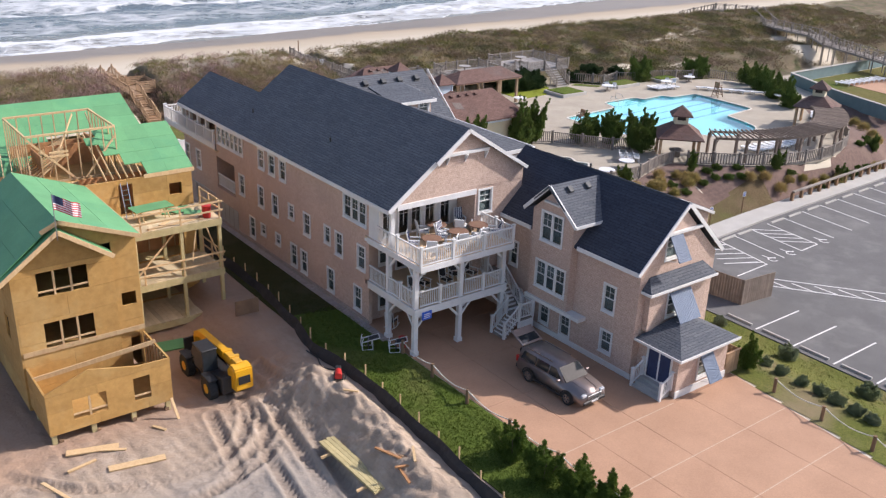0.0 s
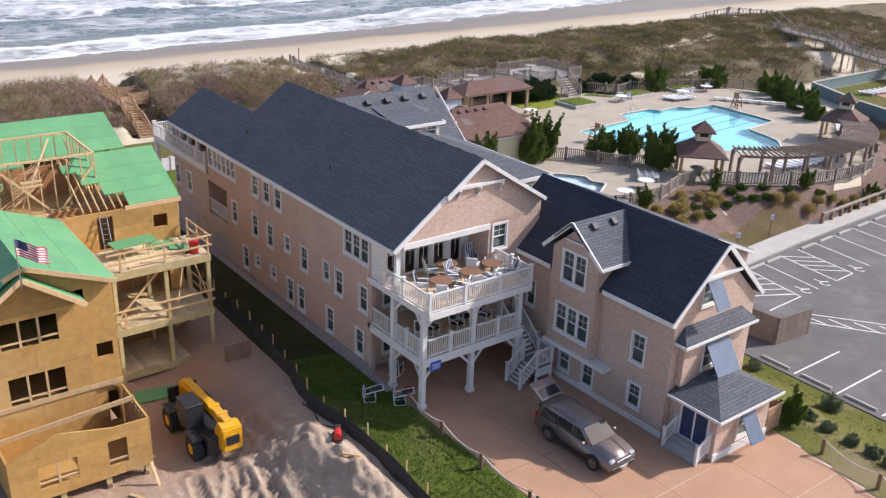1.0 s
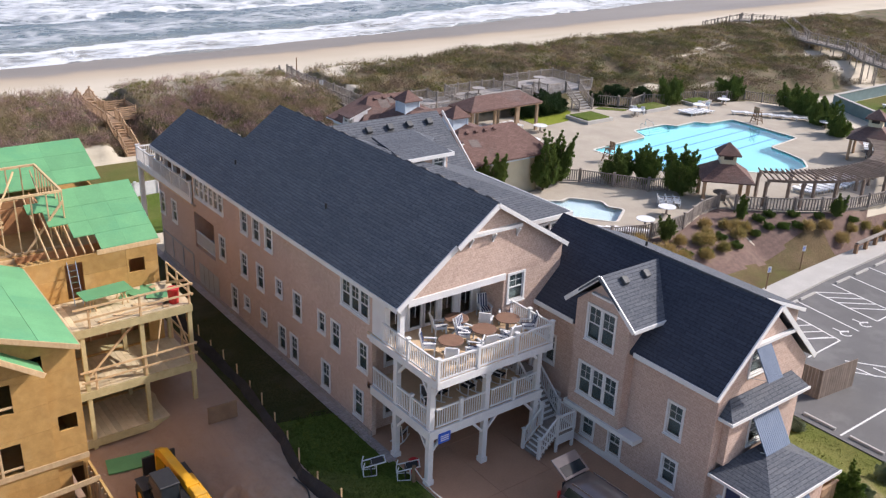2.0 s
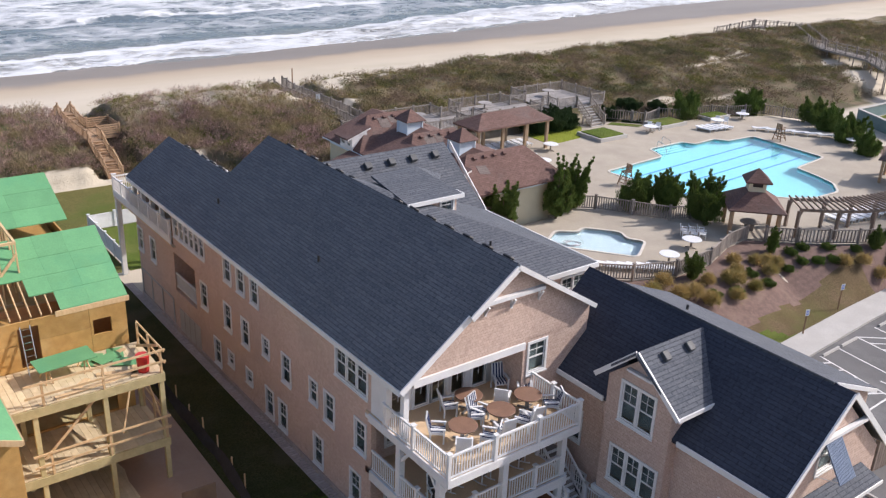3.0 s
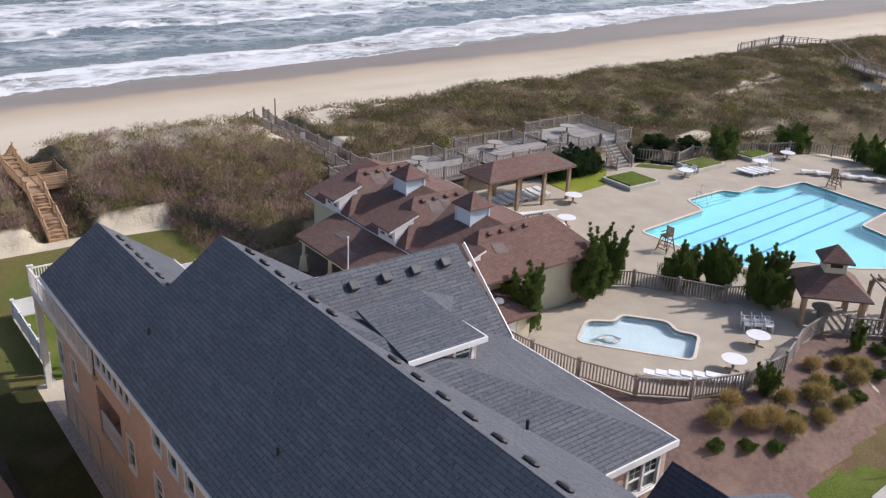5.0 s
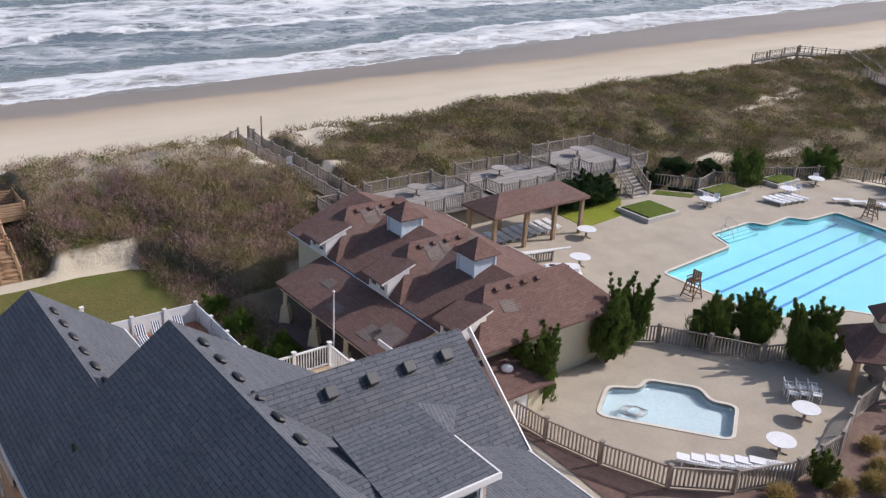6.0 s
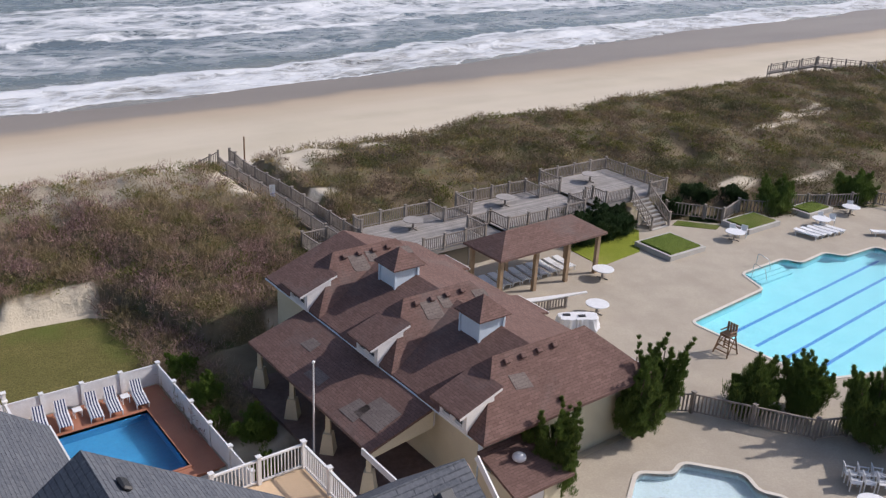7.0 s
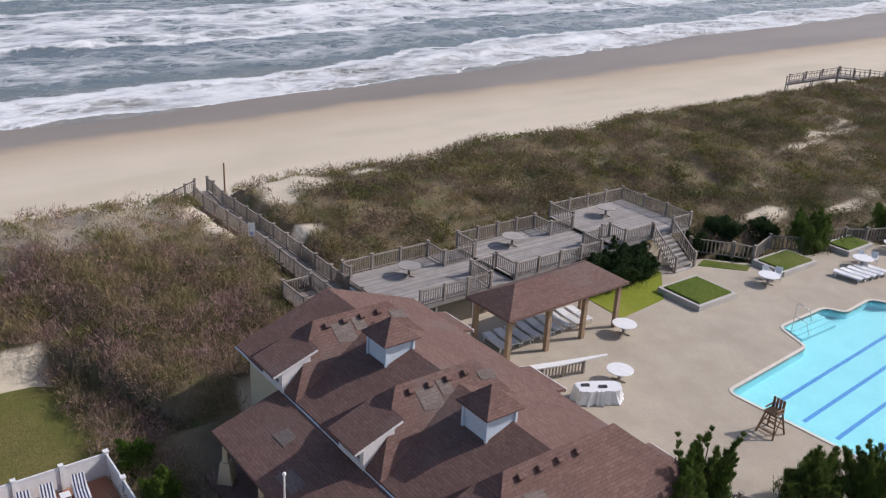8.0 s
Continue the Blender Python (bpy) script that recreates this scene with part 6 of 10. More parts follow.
for x in (-11.0, -8.2, -5.78):
    part("post", bbox(x - 0.1, dy0 + 0.04, GS - 0.2, x + 0.1, dy0 + 0.24, 5.05), "treated_lumber", site)
    part("post", bbox(x - 0.1, dy1 - 0.25, GS - 0.2, x + 0.1, dy1 - 0.05, 5.05), "treated_lumber", site)
for z in (5.5, 2.2):
    for x in (-10.6, -8.2, -5.75):
        part("rail_post", bbox(x - 0.045, dy0 + 0.0, z - 0.3, x + 0.045, dy0 + 0.09, z + 1.1), "lumber", site)
    for y in (14.2, 15.6):
        part("rail_post", bbox(dx1 - 0.1, y - 0.045, z - 0.3, dx1 - 0.01, y + 0.045, z + 1.1), "lumber", site)
    for dz in (0.5, 1.05):
        bm = B()
        beam(bm, (dx0 + 0.6, dy0 - 0.03, z + dz), (dx1 + 0.1, dy0 - 0.03, z + dz + 0.03), 0.04, 0.1)
        part("guard_board", bm, "lumber", site)
        bm = B()
        beam(bm, (dx1 + 0.02, dy0 - 0.1, z + dz), (dx1 + 0.02, dy1, z + dz - 0.04), 0.04, 0.1)
        part("guard_board", bm, "lumber", site)
for a, b in (((-7.6, 12.7, 3.0), (-5.9, 15.6, 5.1)), ((-5.8, 12.8, 2.7), (-5.8, 15.6, 5.0)), ((-10.8, 13, 2.7), (-8.4, 13, 5.0)), ((-5.7, 13.0, 6.6), (-5.9, 15.3, 5.6))):
    bm = B()
    beam(bm, a, b, 0.05, 0.12)
    part("brace", bm, "lumber", site)
# rear block behind the decks
boarded("y", 15.9, 0.12, -12.5, -6.0, -0.6, 7.75, [(-7.5, -6.7, 6.3, 7.05), (-10.6, -9.75, 5.55, 7.45), (-11.8, -6.8, 2.25, 4.8), (-11.8, -6.8, -0.45, 1.7)])
part("wall_behind", bbox(-12.4, 17.6, -0.6, -6.2, 17.7, 7.6), "osb_warm", site)
for z in (2.2, -0.5):
    part("floor", bbox(-12.4, 16.03, z - 0.1, -6.2, 17.58, z - 0.01), "treated_lumber", site)
    for i in range(7):
        part("stud", bbox(-12.0 + 0.85 * i, 17.4, z, -11.95 + 0.85 * i, 17.5, z + 2.5), "lumber", site)
boarded("x", -6.1, 0.1, 16.03, 29.0, -0.6, 7.8, [(19, 20, 3.2, 4.6), (23, 24, 3.2, 4.6)])
part("rear_mass", bbox(-24.0, 17.8, -0.9, -6.3, 28.5, 7.4), "osb", site)
zr2 = plane((-5.85, 15.95, 7.9), (-1, 0, 0), (0, 4.0, 2.05))
sheets(zr2, [0, 1.6, 2.9], [0, 0.24, 0.46, 0.7, 1.0], "green_sheathing")
sheets(plane((-8.75, 15.95, 7.9), (-1, 0, 0), (0, 4.0, 2.05)), [0, 1.0, 1.9], [0.24, 0.46, 0.7, 1.0], "green_sheathing", skip=((1, 0),))
sheets(plane((-10.65, 15.95, 7.9), (-1, 0, 0), (0, 4.0, 2.05)), [0, 0.7], [0.7, 0.85], "green_sheathing")
for i in range(12):
    x = -11.2 + i * 0.42
    bm = B()
    beam(bm, (x, 16.05, 7.78), (x, 19.9, 9.75), 0.045, 0.18)
    part("rafter", bm, "lumber", site)
part("fascia", bbox(-9.0, 15.88, 7.64, -5.82, 15.94, 7.88), "lumber", site)
zr1 = plane((-5.7, 25.6, 8.4), (-1, 0, 0), (0, 3.7, 1.55))
sheets(zr1, [0, 2.44, 4.88, 7.32, 9.76, 12.2, 14.6, 17.1], [0, 0.32, 0.65, 1.0], "green_sheathing")
sheets(plane((-5.7, 29.3, 9.95), (-1, 0, 0), (0, 4.0, -1.9)), [0, 5, 10, 17.1], [0, 0.5, 1.0], "green_sheathing")
sheets(plane((-12.2, 21.0, 7.3), (-1, 0, 0), (0, 4.6, 1.5)), [0, 2.44, 4.88, 8], [0, 0.5, 1.0], "green_sheathing")
# open stud tower
tx0, tx1, ty0, ty1, tz0, tz1 = -14.9, -9.75, 18.2, 23.3, 7.55, 10.45


def stud(a, b, w=0.06, h=0.1, name="stud"):
    bm = B()
    beam(bm, a, b, w, h)
    part(name, bm, "lumber", site)


for y in (ty0, ty1):
    stud((tx0, y, tz1), (tx1, y, tz1), 0.1, 0.12, "top_plate")
    stud((tx0, y, tz0), (tx1, y, tz0), 0.1, 0.12, "sole_plate")
    for i in range(8):
        x = tx0 + (tx1 - tx0) * i / 7
        stud((x, y, tz0), (x, y, tz1))
for x in (tx0, tx1):
    stud((x, ty0, tz1), (x, ty1, tz1), 0.1, 0.12, "top_plate")
    for i in range(1, 8):
        y = ty0 + (ty1 - ty0) * i / 8
        stud((x, y, tz0), (x, y, tz1))
for a, b in (((tx0, ty0, tz1 - 0.1), (tx0 + 2.6, ty0 - 0.06, tz0)), ((tx1, ty0 - 0.06, tz1 - 0.5), (tx1 - 2.0, ty0 - 0.06, tz0)), ((tx1, ty0, tz0), (tx1 + 0.05, ty0 + 2.4, tz1)), ((tx0 + 1.2, ty0 - 0.05, tz0 + 1.55), (tx0 + 2.3, ty0 - 0.05, tz0 + 1.55)), ((tx0 + 1.2, ty0 - 0.05, tz0 + 1.8), (tx0 + 2.3, ty0 - 0.05, tz0 + 1.8)), ((-13.5, 19.5, tz0), (-11.0, 22.5, tz1)), ((-10.2, 19, tz0 + 0.4), (-10.2, 22.4, tz1))):
    stud(a, b, 0.05, 0.12, "brace")
part("tower_floor", bbox(tx0 - 0.4, ty0 - 0.3, 7.3, tx1 + 0.3, ty1, tz0 - 0.06), "osb", site)
part("header", bbox(tx0, 16.1, 7.0, -10.6, 18.0, 7.28), "osb", site)
for i in range(9):
    stud((-19.0 + 0.5 * i, 17.2, 7.3 + 0.06 * i), (-18.0 + 0.5 * i, 22.6, 8.2 + 0.05 * i), 0.05, 0.14, "rafter")
for i in range(10):
    y = 18.8 + 0.48 * i
    stud((tx0 + 0.3, y, 7.5), (tx0 + 2.2 + 0.12 * i, y, 8.9), 0.05, 0.1, "rafter")
for x0, y0, x1, y1, z1 in ((-10.35, 19.0, -10.28, 22.8, 9.1), (-13.2, 21.2, -10.4, 21.28, 8.9), (-14.8, 23.0, -10.0, 23.08, 8.7), (-13.9, 19.6, -13.82, 21.8, 8.8)):
    part("inner_panel", bbox(x0, y0, tz0, x1, y1, z1), "osb_warm", site, "orange-brown interior sheathing")
part("rim_board", bbox(tx0 + 0.5, ty0 - 0.42, 7.02, tx1 + 0.2, ty0 - 0.34, 7.5), "lumber", site)
# flag on the front gable
fl = thing("flag", "small striped flag with a blue corner on a thin pole", "flag", (-16.55, 6.55, 9.05))
fl.scale = (1.15, 1.15, 1.15)
bm = B()
tube(bm, (0, 0, -0.6), (0, 0, 1.45), 0.02, n=6)
part("pole", bm, "steel_grey", fl)


def cloth(x0, x1, z0, z1):
    bm = B()
    n = 8
    rows_ = []
    for i in range(n + 1):
        x = x0 + (x1 - x0) * i / n
        yy = 0.12 * math.sin(x * 7.0) + 0.05 * math.sin(x * 15.0)
        rows_.append((bm.verts.new((x, yy, z0 - 0.55 * x)), bm.verts.new((x, yy + 0.01, z1 - 0.55 * x))))
    for a, b in zip(rows_, rows_[1:]):
        bm.faces.new([a[0], b[0], b[1], a[1]])
    return bm


for k in range(13):
    x0 = 0.42 if k > 5 else 0.02
    part("stripe", cloth(x0, 1.1, 0.75 + 0.05 * k, 0.798 + 0.05 * k), "flag_red" if k % 2 == 0 else "canvas", fl)
part("canton", cloth(0.02, 0.42, 1.05, 1.398), "navy_cloth", fl)

# things lying on the upper deck
st = thing("sawhorse_table", "green sheathing board laid on timber sawhorses", "work table", (-9.2, 14.55, 5.5), 4)
part("top", bbox(-1.2, -0.6, 0.74, 1.2, 0.6, 0.78), "green_sheathing", st)
for x in (-0.8, 0.8):
    for s in (-1, 1):
        bm = B()
        beam(bm, (x - 0.15, s * 0.4, 0), (x, s * 0.2, 0.72), 0.05)
        part("leg", bm, "lumber", st)
        bm = B()
        beam(bm, (x + 0.15, s * 0.4, 0), (x, s * 0.2, 0.72), 0.05)
        part("leg", bm, "lumber", st)
    part("crosspiece", bbox(x - 0.04, -0.5, 0.64, x + 0.04, 0.5, 0.735), "lumber", st)
for x, y, r in ((-7.3, 14.9, 20), (-6.7, 14.2, -25), (-7.9, 15.2, 60), (-6.9, 15.2, 75)):
    bm = bbox(-0.6, -0.35, 0.0, 0.6, 0.35, 0.03)
    bm.transform(pose(x, y, 5.505 + 0.035 * (abs(r) % 3), 0, 2, r))
    tagged(link_mesh("sheathing_offcut", bm, "green_sheathing"), "green sheathing offcut lying on the deck", "board", "offcuts")
for x, y, r, ln in ((-8.3, 13.0, 6, 3.6), (-7.6, 13.6, -20, 1.2), (-8.9, 13.4, 40, 0.9), (-6.6, 13.5, 70, 1.6), (-7.2, 15.0, 30, 1.8)):
    bm = bbox(-ln / 2, -0.13, 0.0, ln / 2, 0.13, 0.045)
    bm.transform(pose(x, y, 5.51, 0, 0, r))
    tagged(link_mesh("plank", bm, "lumber"), "pale loose plank lying on the deck", "plank", "loose planks")


def bucket(x, y, z, s=1.0, lab="red plastic barrel standing on the deck"):
    b = thing("barrel", lab, "barrel", (x, y, z))
    bm = B()
    tube(bm, (0, 0, 0), (0, 0, 0.75 * s), 0.24 * s, 0.28 * s, 16)
    part("body", bm, "red_plastic", b)
    bm = B()
    tube(bm, (0, 0, 0.75 * s), (0, 0, 0.79 * s), 0.3 * s, 0.3 * s, 16)
    part("rim", bm, "red_plastic", b)


bucket(-6.35, 13.1, 5.5)
ld = thing("ladder", "aluminium ladder leaning against the plywood wall", "ladder", (-10.3, 15.2, 5.5))
for s in (-1, 1):
    bm = B()
    beam(bm, (s * 0.2, 0, 0), (s * 0.2, 0.6, 2.1), 0.04, 0.07)
    part("rail", bm, "chrome", ld)
for i in range(7):
    part("rung", bbox(-0.19, 0.07 + 0.08 * i, 0.25 + 0.28 * i, 0.19, 0.11 + 0.08 * i, 0.28 + 0.28 * i), "chrome", ld)

# ---- telehandler ----
th = thing("telehandler", "dusty yellow telehandler with lowered boom and big black tyres", "telehandler", (-9.6, 5.6, GS + 0.05), 0)
bm = prism([(-2.5, 0.5), (2.3, 0.5), (2.3, 1.0), (0.9, 1.15), (-1.2, 1.2), (-2.5, 1.5)], "x", -0.62, 0.5)
bmesh.ops.bevel(bm, geom=bm.edges[:], offset=0.05, segments=1, affect="EDGES")
part("chassis", bm, "black_plastic", th)
bm = prism([(-3.0, 0.75), (-2.1, 0.7), (-2.0, 1.7), (-2.35, 2.15), (-2.95, 2.0)], "x", -0.1, 0.95)
bmesh.ops.bevel(bm, geom=bm.edges[:], offset=0.07, segments=2, affect="EDGES")
part("counterweight", bm, "machine_yellow", th)
part("rear_grille", bbox(0.1, -3.03, 1.15, 0.75, -2.99, 1.6), "black_plastic", th)
bm = B()
beam(bm, (0.42, -2.5, 2.0), (0.42, 2.6, 1.75), 0.42, 0.46)
bmesh.ops.bevel(bm, geom=bm.edges[:], offset=0.03, segments=1, affect="EDGES")
boom = part("boom", bm, "machine_yellow", th)
bm = B()
beam(bm, (0.42, 2.6, 1.74), (0.42, 3.25, 1.4), 0.32, 0.36)
part("boom_head", bm, "machine_yellow", boom)
bm = B()
beam(bm, (0.42, 3.15, 1.4), (0.42, 3.35, 0.45), 0.4, 0.22)
part("boom_foot", bm, "machine_yellow", boom)
part("rib", bbox(0.15, -1.0, 1.98, 0.7, -0.75, 2.2), "machine_yellow", boom)
part("rib", bbox(0.15, -1.9, 2.0, 0.7, -1.7, 2.28), "machine_yellow", boom)
cab = prism([(-0.9, 1.1), (0.75, 1.05), (0.85, 1.75), (0.45, 2.35), (-0.8, 2.4)], "x", -0.95, -0.1)
bmesh.ops.bevel(cab, geom=cab.edges[:], offset=0.05, segments=1, affect="EDGES")
cb = part("cab", cab, "car_glass", th, "dark glazed operator's cab")
part("cab_roof", bbox(-0.98, -0.85, 2.38, -0.08, 0.5, 2.46, 0.03), "black_plastic", cb)
part("engine_cover", bbox(0.68, -1.6, 0.9, 1.1, 0.9, 1.45, 0.06), "machine_yellow", th)
for y in (-1.55, 1.45):
    for s in (-1, 1):
        bm = B()
        tube(bm, (s * 0.72, y, 0.62), (s * 1.15, y, 0.62), 0.62, 0.62, 20)
        for k in range(20):
            a = k * math.tau / 20
            m = Matrix.Translation((s * 0.935, y, 0.62)) @ Matrix.Rotation(a, 4, "X")
            box(bm, -0.22, -0.05, 0.58, 0.22, 0.05, 0.66, m)
        wh = part("wheel", bm, "tyre", th, "lugged black tyre")
        bm = B()
        tube(bm, (s * 1.1, y, 0.62), (s * 1.17, y, 0.62), 0.3, 0.27, 16)
        part("rim", bm, "machine_yellow", wh)
        part("mudguard", bbox(s * 0.93 - 0.24, y - 0.55, 1.26, s * 0.93 + 0.24, y + 0.55, 1.31), "black_plastic", th)
part("fork_carriage", bbox(-0.35, 3.3, 0.3, 1.2, 3.42, 1.25), "black_plastic", th)
for s in (0.1, 0.75):
    part("fork", bbox(s, 3.42, 0.3, s + 0.12, 4.5, 0.36), "steel_grey", th)

# boards, lumber and rubbish on the sand
def board(x, y, w, l, r, material, label, h=0.05, z=None, tilt=0, cat="board", nm="board"):
    z = gz(x, y) + 0.03 if z is None else z
    bm = bbox(-w / 2, -l / 2, 0, w / 2, l / 2, h)
    bm.transform(pose(x, y, z, tilt, 0, r))
    tagged(link_mesh(nm, bm, material), label, cat, "boards on the sand")


board(-5.5, 9.9, 1.5, 0.06, -3, "brown_wood", "red-brown formwork panel standing on edge", 0.95)
board(-9.9, 10.6, 1.2, 2.4, 80, "green_sheathing", "green sheathing board on the sand beside a deck", 0.06)
for x, y, r, l in ((-15.8, 0.4, 78, 2.6), (-17.2, 2.6, 72, 2.4), (-16.4, 2.0, 60, 1.2), (-13.9, 2.6, 30, 0.8), (-19.5, 0.2, 20, 2.2), (-19.9, -1.2, 15, 2.2), (-18.0, 1.6, 100, 1.4)):
    board(x, y, 0.45 if l > 2.3 else 0.16, l, r, "lumber", "pale offcut board lying on the sand", 0.06, cat="board")
board(-12.75, 3.0, 0.14, 2.2, 12, "lumber", "pale plank propped on the porch wall", 0.05, z=-1.1, tilt=62)
pile_ = thing("lumber_stack", "stack of pale yellow planks on bearers on the sand", "lumber stack", (-7.85, -6.1, gz(-7.85, -6.1) + 0.02), 1)
for i in range(4):
    for j in range(2):
        part("plank", bbox(-0.42 + 0.21 * i, -2.45 + 0.08 * ((i + j) % 3), 0.12 + 0.06 * j, -0.225 + 0.21 * i, 2.3 + 0.08 * ((i * 2 + j) % 3), 0.175 + 0.06 * j), "treated_lumber", pile_)
for y in (-1.7, 1.4):
    part("bearer", bbox(-0.9, y - 0.05, 0.0, 0.5, y + 0.05, 0.115), "lumber", pile_)
for x, y, r, l, m in ((-6.3, -7.9, 28, 1.7, "brown_wood"), (-6.0, -8.4, -30, 1.2, "lumber"), (-6.75, -7.4, 20, 1.5, "osb_warm"), (-6.9, -8.8, -12, 1.6, "osb_warm"), (-6.6, -8.6, 70, 1.0, "osb_warm"), (-5.5, -2.1, 40, 0.8, "lumber")):
    board(x, y, 0.12, l, r, m, "broken board lying on the sand heap", 0.06, cat="board")

# red compactor and black hose by the silt fence
cp = thing("pump", "small red petrol pump lying on the sand", "pump", (-5.3, -0.55, gz(-5.3, -0.55)), 60)
bm = B()
tube(bm, (-0.32, 0, 0.2), (0.3, 0, 0.2), 0.2, 0.17, 12)
part("tank", bm, "red_plastic", cp)
part("frame", bbox(-0.35, -0.25, 0.0, 0.4, 0.25, 0.06), "black_plastic", cp)
part("motor", bbox(0.3, -0.16, 0.05, 0.62, 0.16, 0.36, 0.04), "black_plastic", cp)


def curve_tube(name, pts, r, material, label, category, parent=None):
    cu = bpy.data.curves.new(name, "CURVE")
    cu.dimensions = "3D"
    cu.bevel_depth, cu.bevel_resolution = r, 2
    sp = cu.splines.new("POLY")
    sp.points.add(len(pts) - 1)
    for q, p in zip(sp.points, pts):
        q.co = (*p, 1)
    cu.materials.append(MATS[material])
    ob = new(name, cu)
    dg = bpy.context.evaluated_depsgraph_get()
    me = bpy.data.meshes.new_from_object(ob.evaluated_get(dg))
    bpy.data.objects.remove(ob)
    o = new(name, me)
    if parent:
        o.parent = parent
        return o
    return tagged(o, label, category)


curve_tube("hose", [(-4.8 + 0.5 * math.sin(i * 0.5) * (i / 20), 3.8 - 0.22 * i, gz(-4.8, 3.8 - 0.22 * i) + 0.06) for i in range(20)], 0.04, "black_plastic", "black hose lying along the silt fence", "hose")

# silt fence: black cloth on stakes
sf = thing("silt_fence", "sagging black silt fence on wooden stakes", "fence")
pts = [(-3.7, 30), (-3.3, 20), (-3.35, 12), (-3.9, 6.5), (-4.45, 3.6), (-4.2, 1.0), (-3.95, -0.8), (-4.05, -3), (-4.2, -5.5), (-4.35, -8), (-4.6, -11), (-4.9, -14), (-5.2, -20), (-5.4, -34)]
bm = B()
prev = None
for i in range(len(pts) - 1):
    for k in range(8):
        t = k / 8
        x, y = pts[i][0] * (1 - t) + pts[i + 1][0] * t, pts[i][1] * (1 - t) + pts[i + 1][1] * t
        sag = 0.12 * math.sin(y * 2.1) + 0.05 * math.sin(y * 5)
        top = 0.62 + 0.08 * math.sin(y * 1.3)
        cur = [bm.verts.new((x - 0.28 + sag * 0.4, y, gz(x - 0.28, y) - 0.08)), bm.verts.new((x - 0.14 + sag * 0.5, y, 0.3)), bm.verts.new((x, y, top))]
        if prev:
            for a in (0, 1):
                bm.faces.new([prev[a], prev[a + 1], cur[a + 1], cur[a]])
        prev = cur
part("cloth", bm, "silt_cloth", sf)
for i in range(30):
    y = 20 - 1.75 * i
    xs_, ys_ = [p[0] for p in pts][::-1], [p[1] for p in pts][::-1]
    x = float(np.interp(y, ys_, xs_)) + 0.06
    part("stake", bbox(x - 0.03, y - 0.03, -0.2, x + 0.03, y + 0.03, 1.05 + 0.12 * math.sin(i * 2.3)), "lumber", sf)

# ---- bath house of the pool ----
club = thing("bath_house", "cream bath house with brown hipped shingle roofs and two pale cupolas", "building")
CE, CX0, CX1, CY0, CY1 = 4.5, 21.6, 31.2, 26.8, 45.2


def croof(pts, thick=0.14, label=""):
    return roof(pts, thick, "roof_brown", club, label=label)


cw = [window(club, "-x", CX0, y, 3.2, 0.8, 0.9) for y in (30.4, 33.9, 41.0)]
part("wall", wall_mesh("x", CX0, 0.2, CY0, CY1, 0.5, CE, cw), "cream_wall", club, "cream wall")
part("wall", wall_mesh("y", CY0, 0.2, CX0 + 0.2, CX1, 0.5, CE), "cream_wall", club, "sunlit cream wall")
part("wall", wall_mesh("y", CY1 - 0.2, 0.2, CX0 + 0.2, CX1, 0.5, CE), "cream_wall", club)
part("wall", wall_mesh("x", CX1 - 0.2, 0.2, CY0 + 0.2, CY1 - 0.2, 0.5, CE), "cream_wall", club)
part("frieze", bbox(CX0 - 0.05, CY0 - 0.05, 3.95, CX1 + 0.05, CY0, 4.25), "pale_blue", club, "pale blue frieze board")
part("frieze", bbox(CX0 - 0.05, CY0, 3.95, CX0, CY1, 4.25), "pale_blue", club, "pale blue frieze board")
part("corner_board", bbox(CX0 - 0.06, CY0 - 0.07, 0.5, CX0 + 0.2, CY0 - 0.051, 3.95), "pale_blue", club)
part("floor", bbox(CX0 + 0.2, CY0 + 0.2, 0.9, CX1 - 0.2, CY1 - 0.2, 1.0), "concrete", club)
MR = 6.4
croof([(21.1, 28.2, CE), (26.2, 28.2, MR), (26.2, 45.6, MR), (21.1, 45.6, CE)], label="brown shingle roof slope")
croof([(31.7, 28.2, CE - 0.05), (26.2, 28.2, MR), (26.2, 45.6, MR), (31.7, 45.6, CE - 0.05)], label="brown shingle roof slope in sun")


def hip(yc, x0=23.25, x1=27.4, half=2.35, rise=6.95, xe0=21.05, xe1=29.3, ze=4.9):
    """Steep hip across the ridge, longer towards the drive."""
    a, b = (x0, yc, rise), (x1, yc, rise)
    s, n = yc - half, yc + half
    k = half * (rise - ze) / (rise - CE)
    croof([(xe0, s, CE + 0.06), (xe1, yc - k, ze), b, a], label="brown shingle hip with a grey patch")
    croof([(xe0, n, CE + 0.06), (xe1, yc + k, ze), b, a])
    croof([(xe0, s, CE + 0.06), (xe0, n, CE + 0.06), a])
    croof([(xe1, yc - k, ze), (xe1, yc + k, ze), b])
    part("fascia", bbox(xe1 - 0.02, yc - k, ze - 0.25, xe1 + 0.05, yc + k, ze - 0.03), "cream_wall", club)
    for i in range(4):
        bm = bbox(-0.15, -0.13, 0, 0.15, 0.13, 0.17, 0.03)
        bm.transform(pose(x0 + 0.55 + 0.95 * i, yc - 0.3, rise - 0.3, 42, 0, 0))
        part("roof_vent", bm, "roof_brown", club, "small brown roof vent")


HIPS = (28.2, 35.0, 41.8)
hip(HIPS[0], x1=28.9, xe1=31.75, ze=CE + 0.06)
hip(HIPS[1])
hip(HIPS[2])


